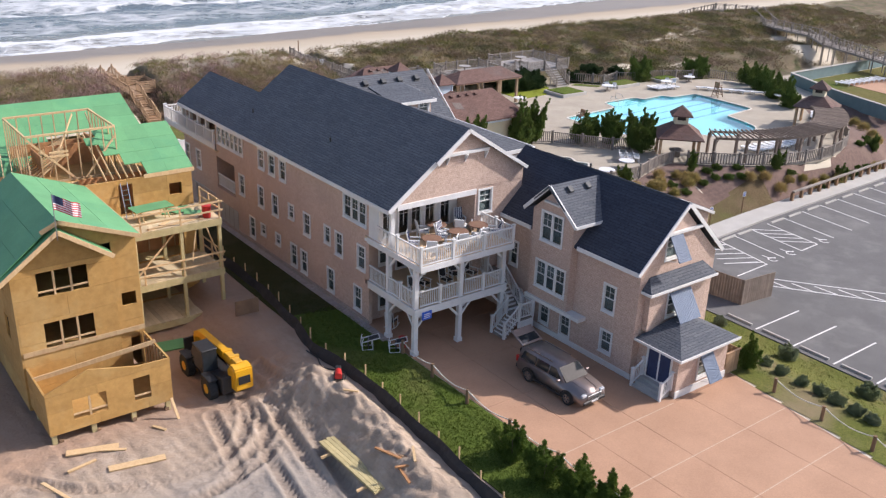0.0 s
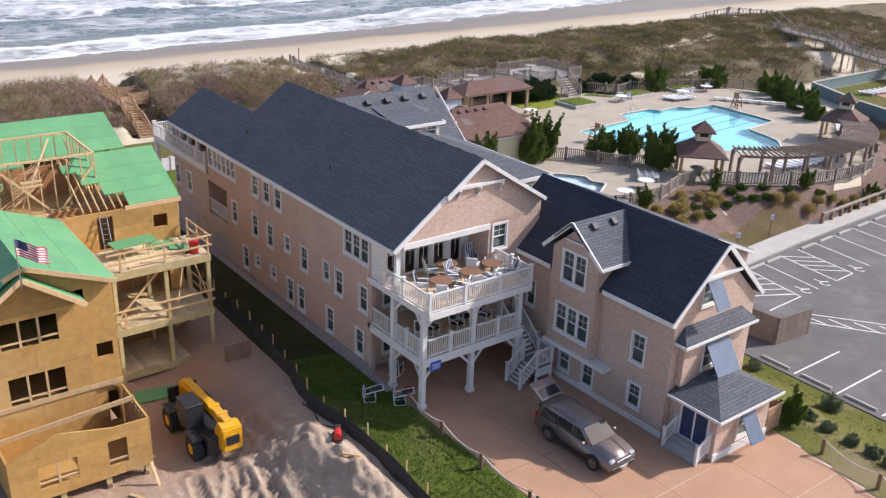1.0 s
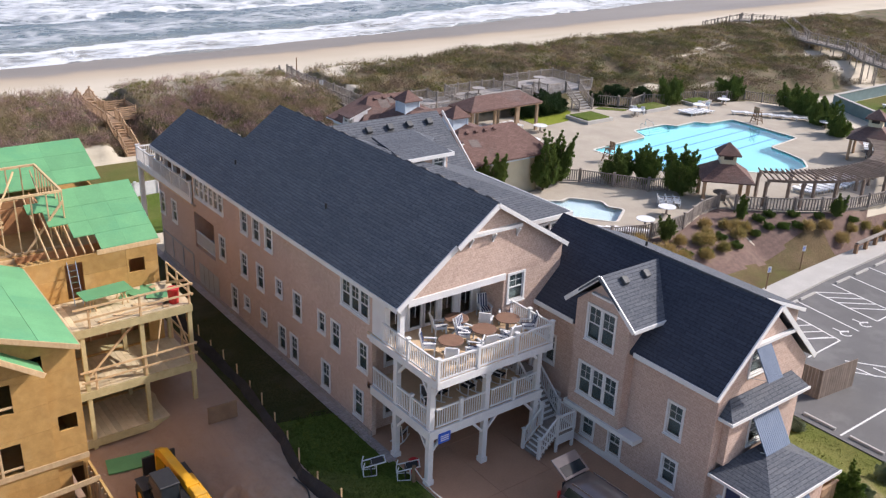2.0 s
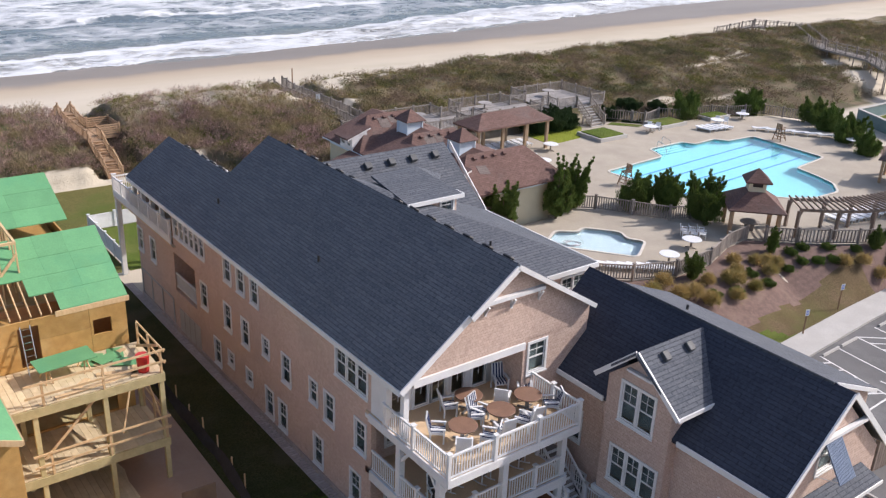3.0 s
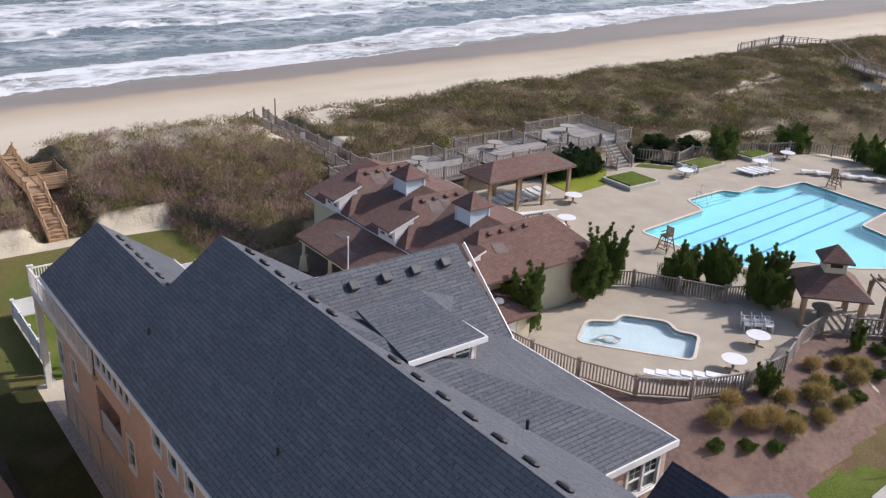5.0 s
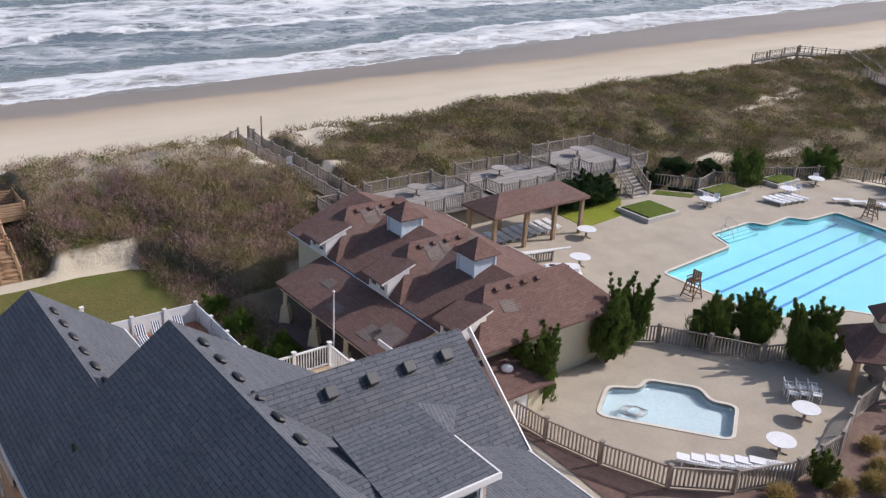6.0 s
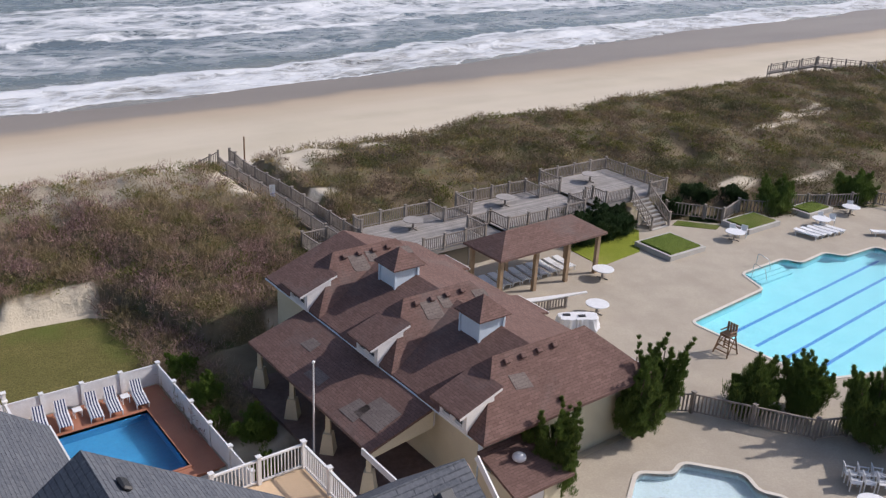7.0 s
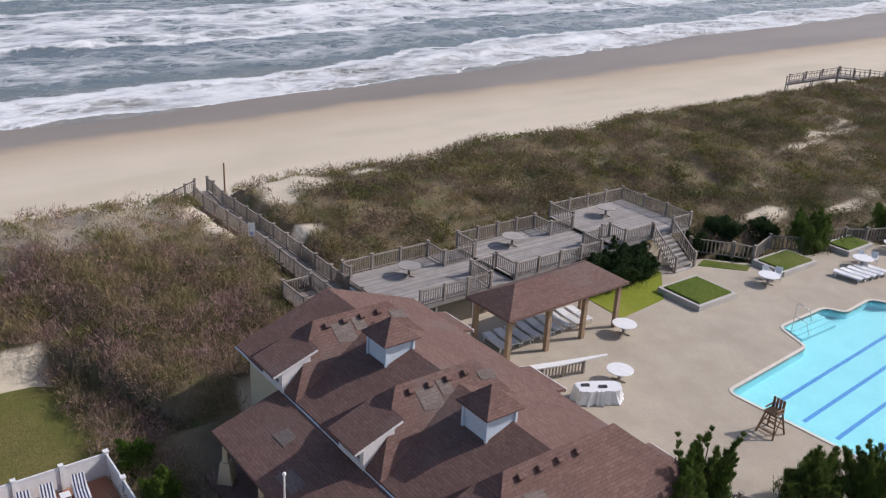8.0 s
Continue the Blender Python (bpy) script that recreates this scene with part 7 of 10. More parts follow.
def club_dormer(yc, x0=20.95, w=1.05):
    """Shed dormer with two sashes under a low brown roof."""
    croof([(20.5, yc - w, 5.52), (20.5, yc + w, 5.52), (22.75, yc + w, 6.32), (22.75, yc - w, 6.32)], 0.09, "brown shingle shed dormer roof")
    win = [(yc - 0.75, yc - 0.1, 4.75, 5.35), (yc + 0.1, yc + 0.75, 4.75, 5.35)]
    part("dormer_face", wall_mesh("x", x0, 0.1, yc - w + 0.12, yc + w - 0.12, 4.45, 5.5, win), "white_paint", club)
    for s in (-1, 1):
        y = yc + s * (w - 0.16)
        part("dormer_side", prism([(x0 + 0.1, 4.45), (x0 + 0.1, 5.54), (22.4, 6.1), (22.4, 5.6)], "y", y - 0.04, y + 0.04), "white_paint", club)
        bm = B()
        beam(bm, (20.48, yc + s * (w + 0.01), 5.42), (22.7, yc + s * (w + 0.01), 6.20), 0.03, 0.10)
        part("rake_board", bm, "white_paint" if s < 0 else "roof_brown", club)
        window(club, "-x", x0 - 0.01, yc + s * 0.425, 4.75, 0.6, 0.6)
    part("fascia", bbox(20.46, yc - w, 5.4, 20.5, yc + w, 5.51), "roof_brown", club)


for yc in HIPS:
    club_dormer(yc - 0.35)
part("gutter", bbox(21.03, 26.6, 4.36, 21.08, 45.6, 4.44), "pale_blue", club, "long pale gutter")


def cupola(x, y, z0, z1, h=0.72):
    part("cupola_box", bbox(x - h, y - h, z0, x + h, y + h, z1), "pale_blue", club, "pale blue cupola box")
    for sx in (-1, 1):
        for sy in (-1, 1):
            part("corner_board", bbox(x + sx * (h + 0.012) - 0.06, y + sy * (h + 0.012) - 0.06, z0, x + sx * (h + 0.012) + 0.06, y + sy * (h + 0.012) + 0.06, z1 - 0.05), "pale_blue", club)
    e = h + 0.26
    for i in range(4):
        a, b = [(x - e, y - e), (x + e, y - e), (x + e, y + e), (x - e, y + e)][i], [(x + e, y - e), (x + e, y + e), (x - e, y + e), (x - e, y - e)][i]
        croof([(*a, z1 - 0.03), (*b, z1 - 0.03), (x, y, z1 + 0.85)], 0.07)


cupola(25.6, 31.75, 5.4, 7.1)
cupola(25.55, 38.75, 5.4, 7.05)
# porch on tapered pillars along the seaward drive
croof([(21.15, 29.4, 4.42), (21.15, 41.0, 4.42), (17.75, 41.0, 3.35), (17.75, 29.4, 3.35)], label="brown shingle porch roof with grey patches")
part("porch_beam", bbox(17.95, 29.6, 2.95, 18.2, 40.8, 3.25), "cream_wall", club)
part("porch_end", prism([(17.8, 3.2), (21.2, 4.2), (21.2, 3.3), (18.1, 2.9)], "y", 29.5, 29.62), "cream_wall", club, "cream porch gable")
part("porch_slab", bbox(17.4, 29.0, 0.5, 21.6, 41.2, 0.95), "mulch", club)
for y in (29.9, 33.4, 36.9, 40.4):
    bm = B()
    tube(bm, (18.1, y, 0.95), (18.1, y, 2.0), 0.48, 0.3, 4)
    tube(bm, (18.1, y, 2.0), (18.1, y, 3.0), 0.17, 0.15, 4)
    part("pillar", bm, "cream_wall", club, "tapered cream pillar")
# lean-to on the near side
croof([(21.5, 26.75, 3.55), (24.4, 26.75, 3.55), (24.6, 23.9, 2.95), (21.3, 23.9, 2.95)], label="low brown shingle lean-to roof")
part("lean_to_wall", wall_mesh("y", 24.2, 0.12, 21.7, 24.2, 0.5, 2.9, [(22.2, 23.2, 1.1, 2.7)]), "cream_wall", club)
part("lean_to_wall", wall_mesh("x", 21.6, 0.12, 24.2, 26.7, 0.5, 2.9), "cream_wall", club)
part("lean_to_wall", wall_mesh("x", 24.1, 0.12, 24.32, 26.7, 0.5, 2.9), "cream_wall", club)
part("door", bbox(22.2, 24.24, 1.0, 23.2, 24.3, 2.7), "white_paint", club, "white door")
bm = B()
bmesh.ops.create_uvsphere(bm, u_segments=14, v_segments=8, radius=0.32, matrix=Matrix.Translation((22.9, 25.6, 3.4)) @ Matrix.Diagonal((1, 1, 0.6, 1)))
part("dome_vent", bm, "white_plastic", club, "round white roof vent")
# sloping entrance roofs to the pool
for y0, y1 in ((27.2, 29.2), (34.4, 37.0), (41.5, 44.0)):
    croof([(30.4, y0, 4.5), (30.4, y1, 4.5), (32.8, y1, 4.0), (32.8, y0, 4.0)])
    part("fascia", bbox(32.78, y0, 3.86, 32.84, y1, 4.0), "white_paint", club)
    part("awning_post", bbox(32.5, y0 + 0.1, 1.2, 32.65, y0 + 0.25, 3.9), "white_paint", club)

def roof_patch(pts):
    """Shingles of a later repair, laid just over the old slope."""
    q = [Vector(p) for p in pts]
    up = (q[1] - q[0]).cross(q[2] - q[0]).normalized()
    up = up if up.z > 0 else -up
    part("repair_patch", slab([p + up * 0.02 for p in q], 0.016), "roof_patch", club, "grey repaired shingles")


def on_slope(yc, side, x0, x1, t0, t1):
    """Four points on a hip's long slope: t runs from ridge to eave."""
    def at(x, t):
        return (x, yc + side * 2.35 * t, 6.95 - (6.95 - CE - 0.06) * t)
    roof_patch([at(x0, t0), at(x1, t0 + 0.03), at(x1 + 0.15, t1), at(x0 + 0.1, t1 - 0.04)])


for yc in HIPS[1:]:
    on_slope(yc, -1, 24.0, 25.0, 0.12, 0.45)
    on_slope(yc, -1, 25.1, 25.7, 0.10, 0.34)
    on_slope(yc, -1, 27.2, 28.0, 0.15, 0.32)
on_slope(HIPS[0], -1, 23.6, 24.5, 0.3, 0.55)
for y0, y1, t0, t1 in ((30.2, 31.9, 0.35, 0.75), (31.6, 32.6, 0.55, 0.85), (37.6, 38.4, 0.3, 0.5), (35.0, 36.2, 0.6, 0.8)):
    roof_patch([(21.15 - 3.4 * t0, y0, 4.42 - 1.07 * t0), (21.15 - 3.4 * t0, y1, 4.42 - 1.07 * t0), (21.15 - 3.4 * t1, y1 + 0.15, 4.42 - 1.07 * t1), (21.15 - 3.4 * t1, y0 - 0.1, 4.42 - 1.07 * t1)])

pole = thing("flagpole", "bare white flagpole on a concrete base", "flagpole", (17.45, 33.6, 0.0))
bm = B()
tube(bm, (0, 0, 0.0), (0, 0, 5.75), 0.06, 0.035, 10)
part("mast", bm, "white_paint", pole)
bm = B()
bmesh.ops.create_uvsphere(bm, u_segments=10, v_segments=6, radius=0.08, matrix=Matrix.Translation((0, 0, 5.8)))
part("ball", bm, "white_paint", pole)
part("base", bbox(-0.25, -0.25, -0.3, 0.25, 0.25, 0.1), "concrete_pale", pole)

# ---- open shelter ----
sh = thing("pavilion", "open timber pavilion with a brown shingle hip roof", "pavilion")
a_, b_, c_, d_ = (34.75, 40.85, 4.25), (44.55, 41.05, 4.25), (44.6, 44.95, 4.25), (34.7, 44.6, 4.25)
r0_, r1_ = (36.7, 42.75, 5.3), (42.7, 42.95, 5.3)
for q in ([a_, b_, r1_, r0_], [d_, c_, r1_, r0_], [a_, d_, r0_], [b_, c_, r1_]):
    roof(q, 0.14, "roof_brown", sh, label="brown shingle roof slope")
for x in (35.3, 38.3, 41.2, 44.05):
    for y in (41.4, 44.3):
        part("post", bbox(x - 0.13, y - 0.13, 1.15, x + 0.13, y + 0.13, 4.15), "post_wood", sh)
for y in (41.4, 44.3):
    part("beam", bbox(35.0, y - 0.1, 3.95, 44.6, y + 0.1, 4.18), "raw_deck_wood", sh)

# ---- timber decks and boardwalk on the dune ----
dk = thing("dune_deck", "weathered grey timber deck in three platforms with railings", "deck", kind="")


def platform(x0, y0, x1, y1, z, parent=None, material="grey_wood", legs=True, w=0.14, along="x"):
    p = parent or dk
    n = int(abs(y1 - y0) / w) if along == "x" else int(abs(x1 - x0) / w)
    shared = None
    for i in range(n):
        if along == "x":
            y = y0 + (y1 - y0) * i / n
            if shared is None:
                shared = part("board", bbox(0, 0, -0.04, x1 - x0, w - 0.012, 0), material, p)
                shared.matrix_basis = pose(x0, y, z)
            else:
                again(shared, pose(x0, y, z), p)
        else:
            x = x0 + (x1 - x0) * i / n
            if shared is None:
                shared = part("board", bbox(0, 0, -0.04, w - 0.012, y1 - y0, 0), material, p)
                shared.matrix_basis = pose(x, y0, z)
            else:
                again(shared, pose(x, y0, z), p)
    part("joist", bbox(x0, y0, z - 0.3, x1, y0 + 0.06, z - 0.045), material, p)
    part("joist", bbox(x0, y1 - 0.06, z - 0.3, x1, y1, z - 0.045), material, p)
    if legs:
        for x in np.linspace(x0 + 0.2, x1 - 0.2, max(2, int((x1 - x0) / 2.6) + 1)):
            for y in (y0 + 0.2, y1 - 0.2):
                g = gz(x, y) - 0.3
                if z - 0.05 > g:
                    part("leg", bbox(x - 0.07, y - 0.07, g, x + 0.07, y + 0.07, z - 0.05), material, p)


TURNS = itertools.count()


def drail(a, b, material="grey_wood", parent=None, h=1.0, every=2.0, gap=0.17, bal=0.05):
    k = next(TURNS) % 3
    railing(parent or dk, a, b, h + 0.012 * k, material=material, every=every, gap=gap, bal=bal, post_w=0.13 + 0.014 * k)


Z1, Z2, Z3 = 2.8, 2.95, 3.15
platform(31.7, 47.2, 40.7, 53.2, Z1, dk, "deck_grey")
platform(40.8, 47.2, 50.2, 53.3, Z2, dk, "deck_grey")
platform(50.3, 47.4, 58.3, 54.2, Z3, dk, "deck_grey")
for line, z in (([(31.7, 52.2), (31.7, 53.2), (38.3, 53.2), (38.3, 51.3), (40.7, 51.3)], Z1), ([(40.9, 51.4), (40.9, 53.3), (48.0, 53.3), (48.0, 51.6), (50.2, 51.6)], Z2),
                ([(50.4, 51.8), (50.4, 54.2), (58.3, 54.2), (58.3, 47.4), (56.3, 47.4)], Z3), ([(54.0, 47.4), (51.2, 47.4), (51.2, 48.9), (50.4, 48.9)], Z3),
                ([(33.4, 47.2), (38.8, 47.2), (38.8, 49.2), (40.7, 49.2)], Z1), ([(40.9, 49.2), (40.9, 47.2), (48.6, 47.2), (48.6, 48.9), (50.2, 48.9)], Z2)):
    for a, b in zip(line, line[1:]):
        drail((*a, z), (*b, z))
for i in range(8):
    z = Z3 - 0.235 * (i + 1)
    part("step", bbox(54.1, 47.4 - 0.32 * (i + 1), z - 0.05, 56.1, 47.4 - 0.32 * i + 0.02, z), "concrete_pale", dk, "pale worn step")
    part("riser", bbox(54.1, 47.36 - 0.32 * i, z, 56.1, 47.38 - 0.32 * i, z + 0.15), "grey_wood", dk)
for x in (54.05, 56.15):
    drail((x, 47.3, Z3 - 0.1), (x, 44.9, Z3 - 1.85))
# boardwalk to the beach
bw = thing("boardwalk", "weathered grey boardwalk with railings over the dune to the beach", "boardwalk")


def ramp_walk(parent, a, b, w, material="grey_wood", both=True, step=0.16, rail=True, gap=0.17):
    a, b = Vector(a), Vector(b)
    d = b - a
    L = Vector((d.x, d.y, 0)).length
    yaw = math.degrees(math.atan2(d.y, d.x)) - 90
    n = int(L / step)
    first = None
    for i in range(n):
        p = a + d * ((i + 0.5) / n)
        m = pose(p.x, p.y, p.z, 0, 0, yaw)
        if first is None:
            first = part("board", bbox(-w / 2, -step / 2 + 0.007, -0.04, w / 2, step / 2 - 0.007, 0), material, parent)
            first.matrix_basis = m
        else:
            again(first, m, parent)
    side = Vector((-d.y, d.x, 0)).normalized() * (w / 2)
    for s in (-1, 1):
        bm = B()
        beam(bm, a + side * s - Vector((0, 0, 0.16)), b + side * s - Vector((0, 0, 0.16)), 0.06, 0.24)
        part("stringer", bm, material, parent)
        if rail:
            drail(a + side * s * 0.97, b + side * s * 0.97, material, parent, gap=gap)
        k = max(1, int(L / 2.5))
        for i in range(k + 1):
            p = a + d * (i / k) + side * s * 0.9
            g = gz(p.x, p.y) - 0.3
            if p.z - 0.1 > g:
                part("leg", bbox(p.x - 0.06, p.y - 0.06, g, p.x + 0.06, p.y + 0.06, p.z - 0.1), material, parent)


ramp_walk(bw, (30.9, 47.4, 1.95), (30.85, 52.4, 2.05), 1.6)
ramp_walk(bw, (30.85, 52.4, 2.05), (30.7, 62.0, 2.35), 1.6)
ramp_walk(bw, (30.7, 62.0, 2.35), (30.6, 70.2, 2.3), 1.6)
ramp_walk(bw, (30.6, 70.2, 2.3), (30.6, 72.0, 2.55), 1.6)
platform(29.8, 72.0, 31.4, 73.2, 2.55, bw)
drail((31.4, 72.0, 2.55), (31.4, 73.2, 2.55), parent=bw)
ramp_walk(bw, (29.85, 72.9, 2.5), (27.6, 75.8, 0.3), 1.5)
platform(28.0, 51.3, 29.95, 54.0, 2.0, bw)
drail((28.0, 51.3, 2.0), (28.0, 54.0, 2.0), parent=bw)
drail((28.0, 51.3, 2.0), (29.9, 51.3, 2.0), parent=bw)
drail((28.0, 54.0, 2.0), (29.9, 54.0, 2.0), parent=bw)
for k in range(2):
    part("step", bbox(31.3 + 0.2 * k, 50.3, 2.3 + 0.22 * k, 31.55 + 0.2 * k, 52.0, 2.36 + 0.22 * k), "white_paint", bw, "white-edged step up to the deck")
# pale timber stair to the beach behind the lawn
bs = thing("beach_stair", "new tan timber stair and landing over the dune", "stair")
RD = "raw_deck_wood"
SX0, SX1 = 5.5, 6.7


def stair_flight(y0, z0, y1, z1, n):
    for i in range(n):
        y, z = y0 + (y1 - y0) * i / n, z0 + (z1 - z0) * (i + 1) / n
        part("tread", bbox(SX0, y - 0.03, z - 0.05, SX1, y + (y1 - y0) / n, z), RD, bs)
        part("riser", bbox(SX0, y, z0 + (z1 - z0) * i / n, SX1, y + 0.03, z - 0.051), RD, bs)
    for x in (SX0 - 0.04, SX1 + 0.04):
        bm = B()
        beam(bm, (x, y0, z0 - 0.05), (x, y1, z1 - 0.05), 0.06, 0.3)
        part("stringer", bm, RD, bs)
        railing(bs, (x, y0, z0), (x, y1, z1), 1.0, material=RD, every=1.2, gap=0.22, bal=0.04, post_w=0.1)


def stair_deck(y0, y1, z, sides=(1, 1)):
    platform(SX0, y0, SX1, y1, z, bs, RD)
    for x, on in ((SX0 - 0.04, sides[0]), (SX1 + 0.04, sides[1])):
        if on:
            railing(bs, (x, y0, z), (x, y1, z), 1.0, material=RD, every=1.8, gap=0.22, bal=0.04, post_w=0.1)


stair_flight(56.0, 0.1, 58.3, 1.2, 6)
stair_deck(58.3, 59.3, 1.2)
stair_flight(59.3, 1.2, 61.2, 2.25, 6)
stair_deck(61.2, 62.6, 2.25)
stair_deck(62.6, 65.9, 2.25, (1, 0))
stair_deck(65.9, 68.2, 2.25)
stair_flight(68.2, 2.25, 70.6, 2.8, 3)
stair_flight(76.6, -0.4, 70.7, 2.8, 14)
platform(6.78, 62.7, 8.85, 65.9, 2.25, bs, RD)
for a, q in (((6.8, 65.9), (8.85, 65.9)), ((8.85, 65.9), (8.85, 62.7)), ((8.85, 62.7), (6.8, 62.7))):
    for k in range(5):
        bm = B()
        beam(bm, (*a, 2.4 + 0.2 * k), (*q, 2.4 + 0.2 * k), 0.04, 0.14)
        part("slat", bm, RD, bs)
    part("post", bbox(a[0] - 0.06, a[1] - 0.06, 1.0, a[0] + 0.06, a[1] + 0.06, 3.4), RD, bs)
# the long boardwalk farther along the shore
fw = thing("boardwalk", "long grey boardwalk crossing the far dunes", "boardwalk")
fp = [(101, 20, 2.6), (104.5, 30, 3.0), (108.5, 40.3, 3.3), (114.3, 46.5, 3.4), (117.3, 57.0, 3.4), (130.5, 69.0, 3.5), (126.5, 76.0, 3.4), (124, 82, 1.4)]
for a, b in zip(fp, fp[1:]):
    ramp_walk(fw, a, b, 2.2, gap=0.6, step=0.3)

# ---- picket fences round the pools ----
def fence_run(name_label, pts, z, gap=0.19, h=1.15):
    f = thing("fence", name_label, "fence", group="pool fences")
    for k, (a, b) in enumerate(zip(pts, pts[1:])):
        railing(f, (*a, z), (*b, z), h + 0.012 * (k % 2), material="grey_wood", every=2.4, gap=gap, bal=0.07, post_w=0.15 + 0.014 * (k % 2), name="rail")
    return f


KF = [(22.3, 25.2)] + KID
fence_run("curved weathered grey picket fence round the paddling pool", KF, 1.2)
fence_run("weathered grey picket fence between the two pools", [(33.0, 27.5), (35.2, 25.9), (38.5, 20.9), (40.2, 20.2)], 1.2)
arc = ARC[::2]
fence_run("curved weathered grey picket fence below the pergola", arc, 1.2, 0.24)
back = [(58.2, 47.0), (60.2, 44.6), (61.0, 43.3), (64.2, 44.2), (66.0, 42.6), (69.3, 42.8), (72.5, 41.0), (77.3, 39.2), (79.7, 33.0)]
fence_run("weathered grey picket fence against the dune", back, 1.2, 0.28)

# ---- gazebos and pergola ----
def gazebo(x, y, z, turn):
    g = thing("gazebo", "square timber gazebo with brown shingle roof and lantern", "gazebo", (x, y, z), turn, "gazebos")

    def tier(e, z0, h, zt):
        for i in range(4):
            cs = [(-1, -1), (1, -1), (1, 1), (-1, 1)]
            p, q = cs[i], cs[(i + 1) % 4]
            roof([(p[0] * e, p[1] * e, z0), (q[0] * e, q[1] * e, z0), (q[0] * h, q[1] * h, zt), (p[0] * h, p[1] * h, zt)] if h > 0.01 else [(p[0] * e, p[1] * e, z0), (q[0] * e, q[1] * e, z0), (0, 0, zt)], 0.1, "roof_brown", g, label="brown shingle roof slope")

    tier(2.15, 2.25, 0.6, 3.4)
    tier(0.98, 4.2, 0.0, 5.1)
    for i in range(4):
        m = Matrix.Rotation(i * math.pi / 2, 4, "Z")
        bm = B()
        box(bm, -0.62, -0.64, 3.3, -0.38, -0.58, 4.2, m)
        box(bm, 0.38, -0.64, 3.3, 0.62, -0.58, 4.2, m)
        box(bm, -0.38, -0.64, 3.3, 0.38, -0.58, 3.72, m)
        box(bm, -0.38, -0.64, 4.08, 0.38, -0.58, 4.2, m)
        part("lantern_side", bm, "cream_wall", g)
        bm = B()
        box(bm, -0.38, -0.56, 3.72, 0.38, -0.52, 4.08, m)
        part("louvre", bm, "dark_interior", g)
    for i in (-1, 1):
        for j in (-1, 1):
            for k in (0, 0.45):
                part("post", bbox(i * 1.75 - 0.1 - i * k, j * 1.75 - 0.1, 0, i * 1.75 + 0.1 - i * k, j * 1.75 + 0.1, 2.3), "raw_deck_wood", g)
        part("beam", bbox(i * 1.75 - 0.06, -1.85, 2.05, i * 1.75 + 0.06, 1.85, 2.25), "raw_deck_wood", g)
    t = part("table", bbox(-0.3, -0.3, 0, 0.3, 0.3, 0.7), "grey_wood", g)
    bm = B()
    tube(bm, (0, 0, 0.7), (0, 0, 0.76), 0.75, 0.75, 16)
    part("tabletop", bm, "grey_wood", t)


gazebo(42.3, 16.15, 1.15, 45)
gazebo(65.9, 16.2, 1.2, 20)
pg = thing("pergola", "curved brown timber pergola over the pool terrace", "pergola")
PL = np.array(smooth_line([(44.0, 13.2), (46.0, 11.5), (48.5, 10.0), (51.9, 9.1), (55.4, 8.75), (58.8, 9.2), (62.0, 10.6), (64.6, 12.4), (66.0, 13.8)], 0.5, 4))
PN = np.gradient(PL, axis=0)
PN = np.stack([-PN[:, 1], PN[:, 0]], 1) / np.hypot(PN[:, 0], PN[:, 1])[:, None]
for off in (0.0, 2.5):
    ring = (PL + PN * off)[::3]
    for a, b in zip(ring, ring[1:]):
        bm = B()
        beam(bm, (*a, 3.45), (*b, 3.45), 0.1, 0.22)
        part("beam", bm, "pergola_wood", pg)
    for x, y in ring[::2]:
        part("post", bbox(x - 0.11, y - 0.11, 1.15, x + 0.11, y + 0.11, 3.36), "pergola_wood", pg)
        part("knee_brace", beam(B(), (x + 0.1, y, 2.75), (x + 0.55, y, 3.35), 0.08), "pergola_wood", pg)
for i, ((x, y), n) in enumerate(zip(PL, PN)):
    c, n = Vector((x, y, 3.63)), Vector((*n, 0))
    for k in range(2 if x > 57 else 1):
        o = Vector((n.y, -n.x, 0)) * (0.25 * k)
        bm = B()
        beam(bm, c + o - n * 0.4, c + o + n * 2.9, 0.09 if x > 57 else 0.06, 0.14)
        part("slat", bm, "pergola_wood", pg)

# ---- white fence, rear balcony and small pool behind the house ----
wfence = thing("privacy_fence", "white vinyl privacy fence with capped posts round a small pool", "fence")


def panel_fence(a, b, z=0.02, h=1.15, step=2.1):
    a, b = Vector((*a, z)), Vector((*b, z))
    d = b - a
    n = max(1, round(d.length / step))
    k = 0.012 * (next(TURNS) % 3)
    for i in range(n + 1):
        p = a + d * (i / n)
        bm = bbox(p.x - 0.07 - k, p.y - 0.07 - k, z - k, p.x + 0.07 + k, p.y + 0.07 + k, z + h + 0.1 + k)
        box(bm, p.x - 0.1 - k, p.y - 0.1 - k, z + h + 0.1 + k, p.x + 0.1 + k, p.y + 0.1 + k, z + h + 0.16 + k)
        part("post", bm, "white_plastic", wfence)
        if i < n:
            q = a + d * ((i + 1) / n)
            bm = B()
            beam(bm, p + Vector((0, 0, h / 2)), q + Vector((0, 0, h / 2)), 0.03, h - 0.1)
            part("panel", bm, "white_plastic", wfence)
            bm = B()
            beam(bm, p + Vector((0, 0, h)), q + Vector((0, 0, h)), 0.07, 0.1)
            part("cap_rail", bm, "white_plastic", wfence)


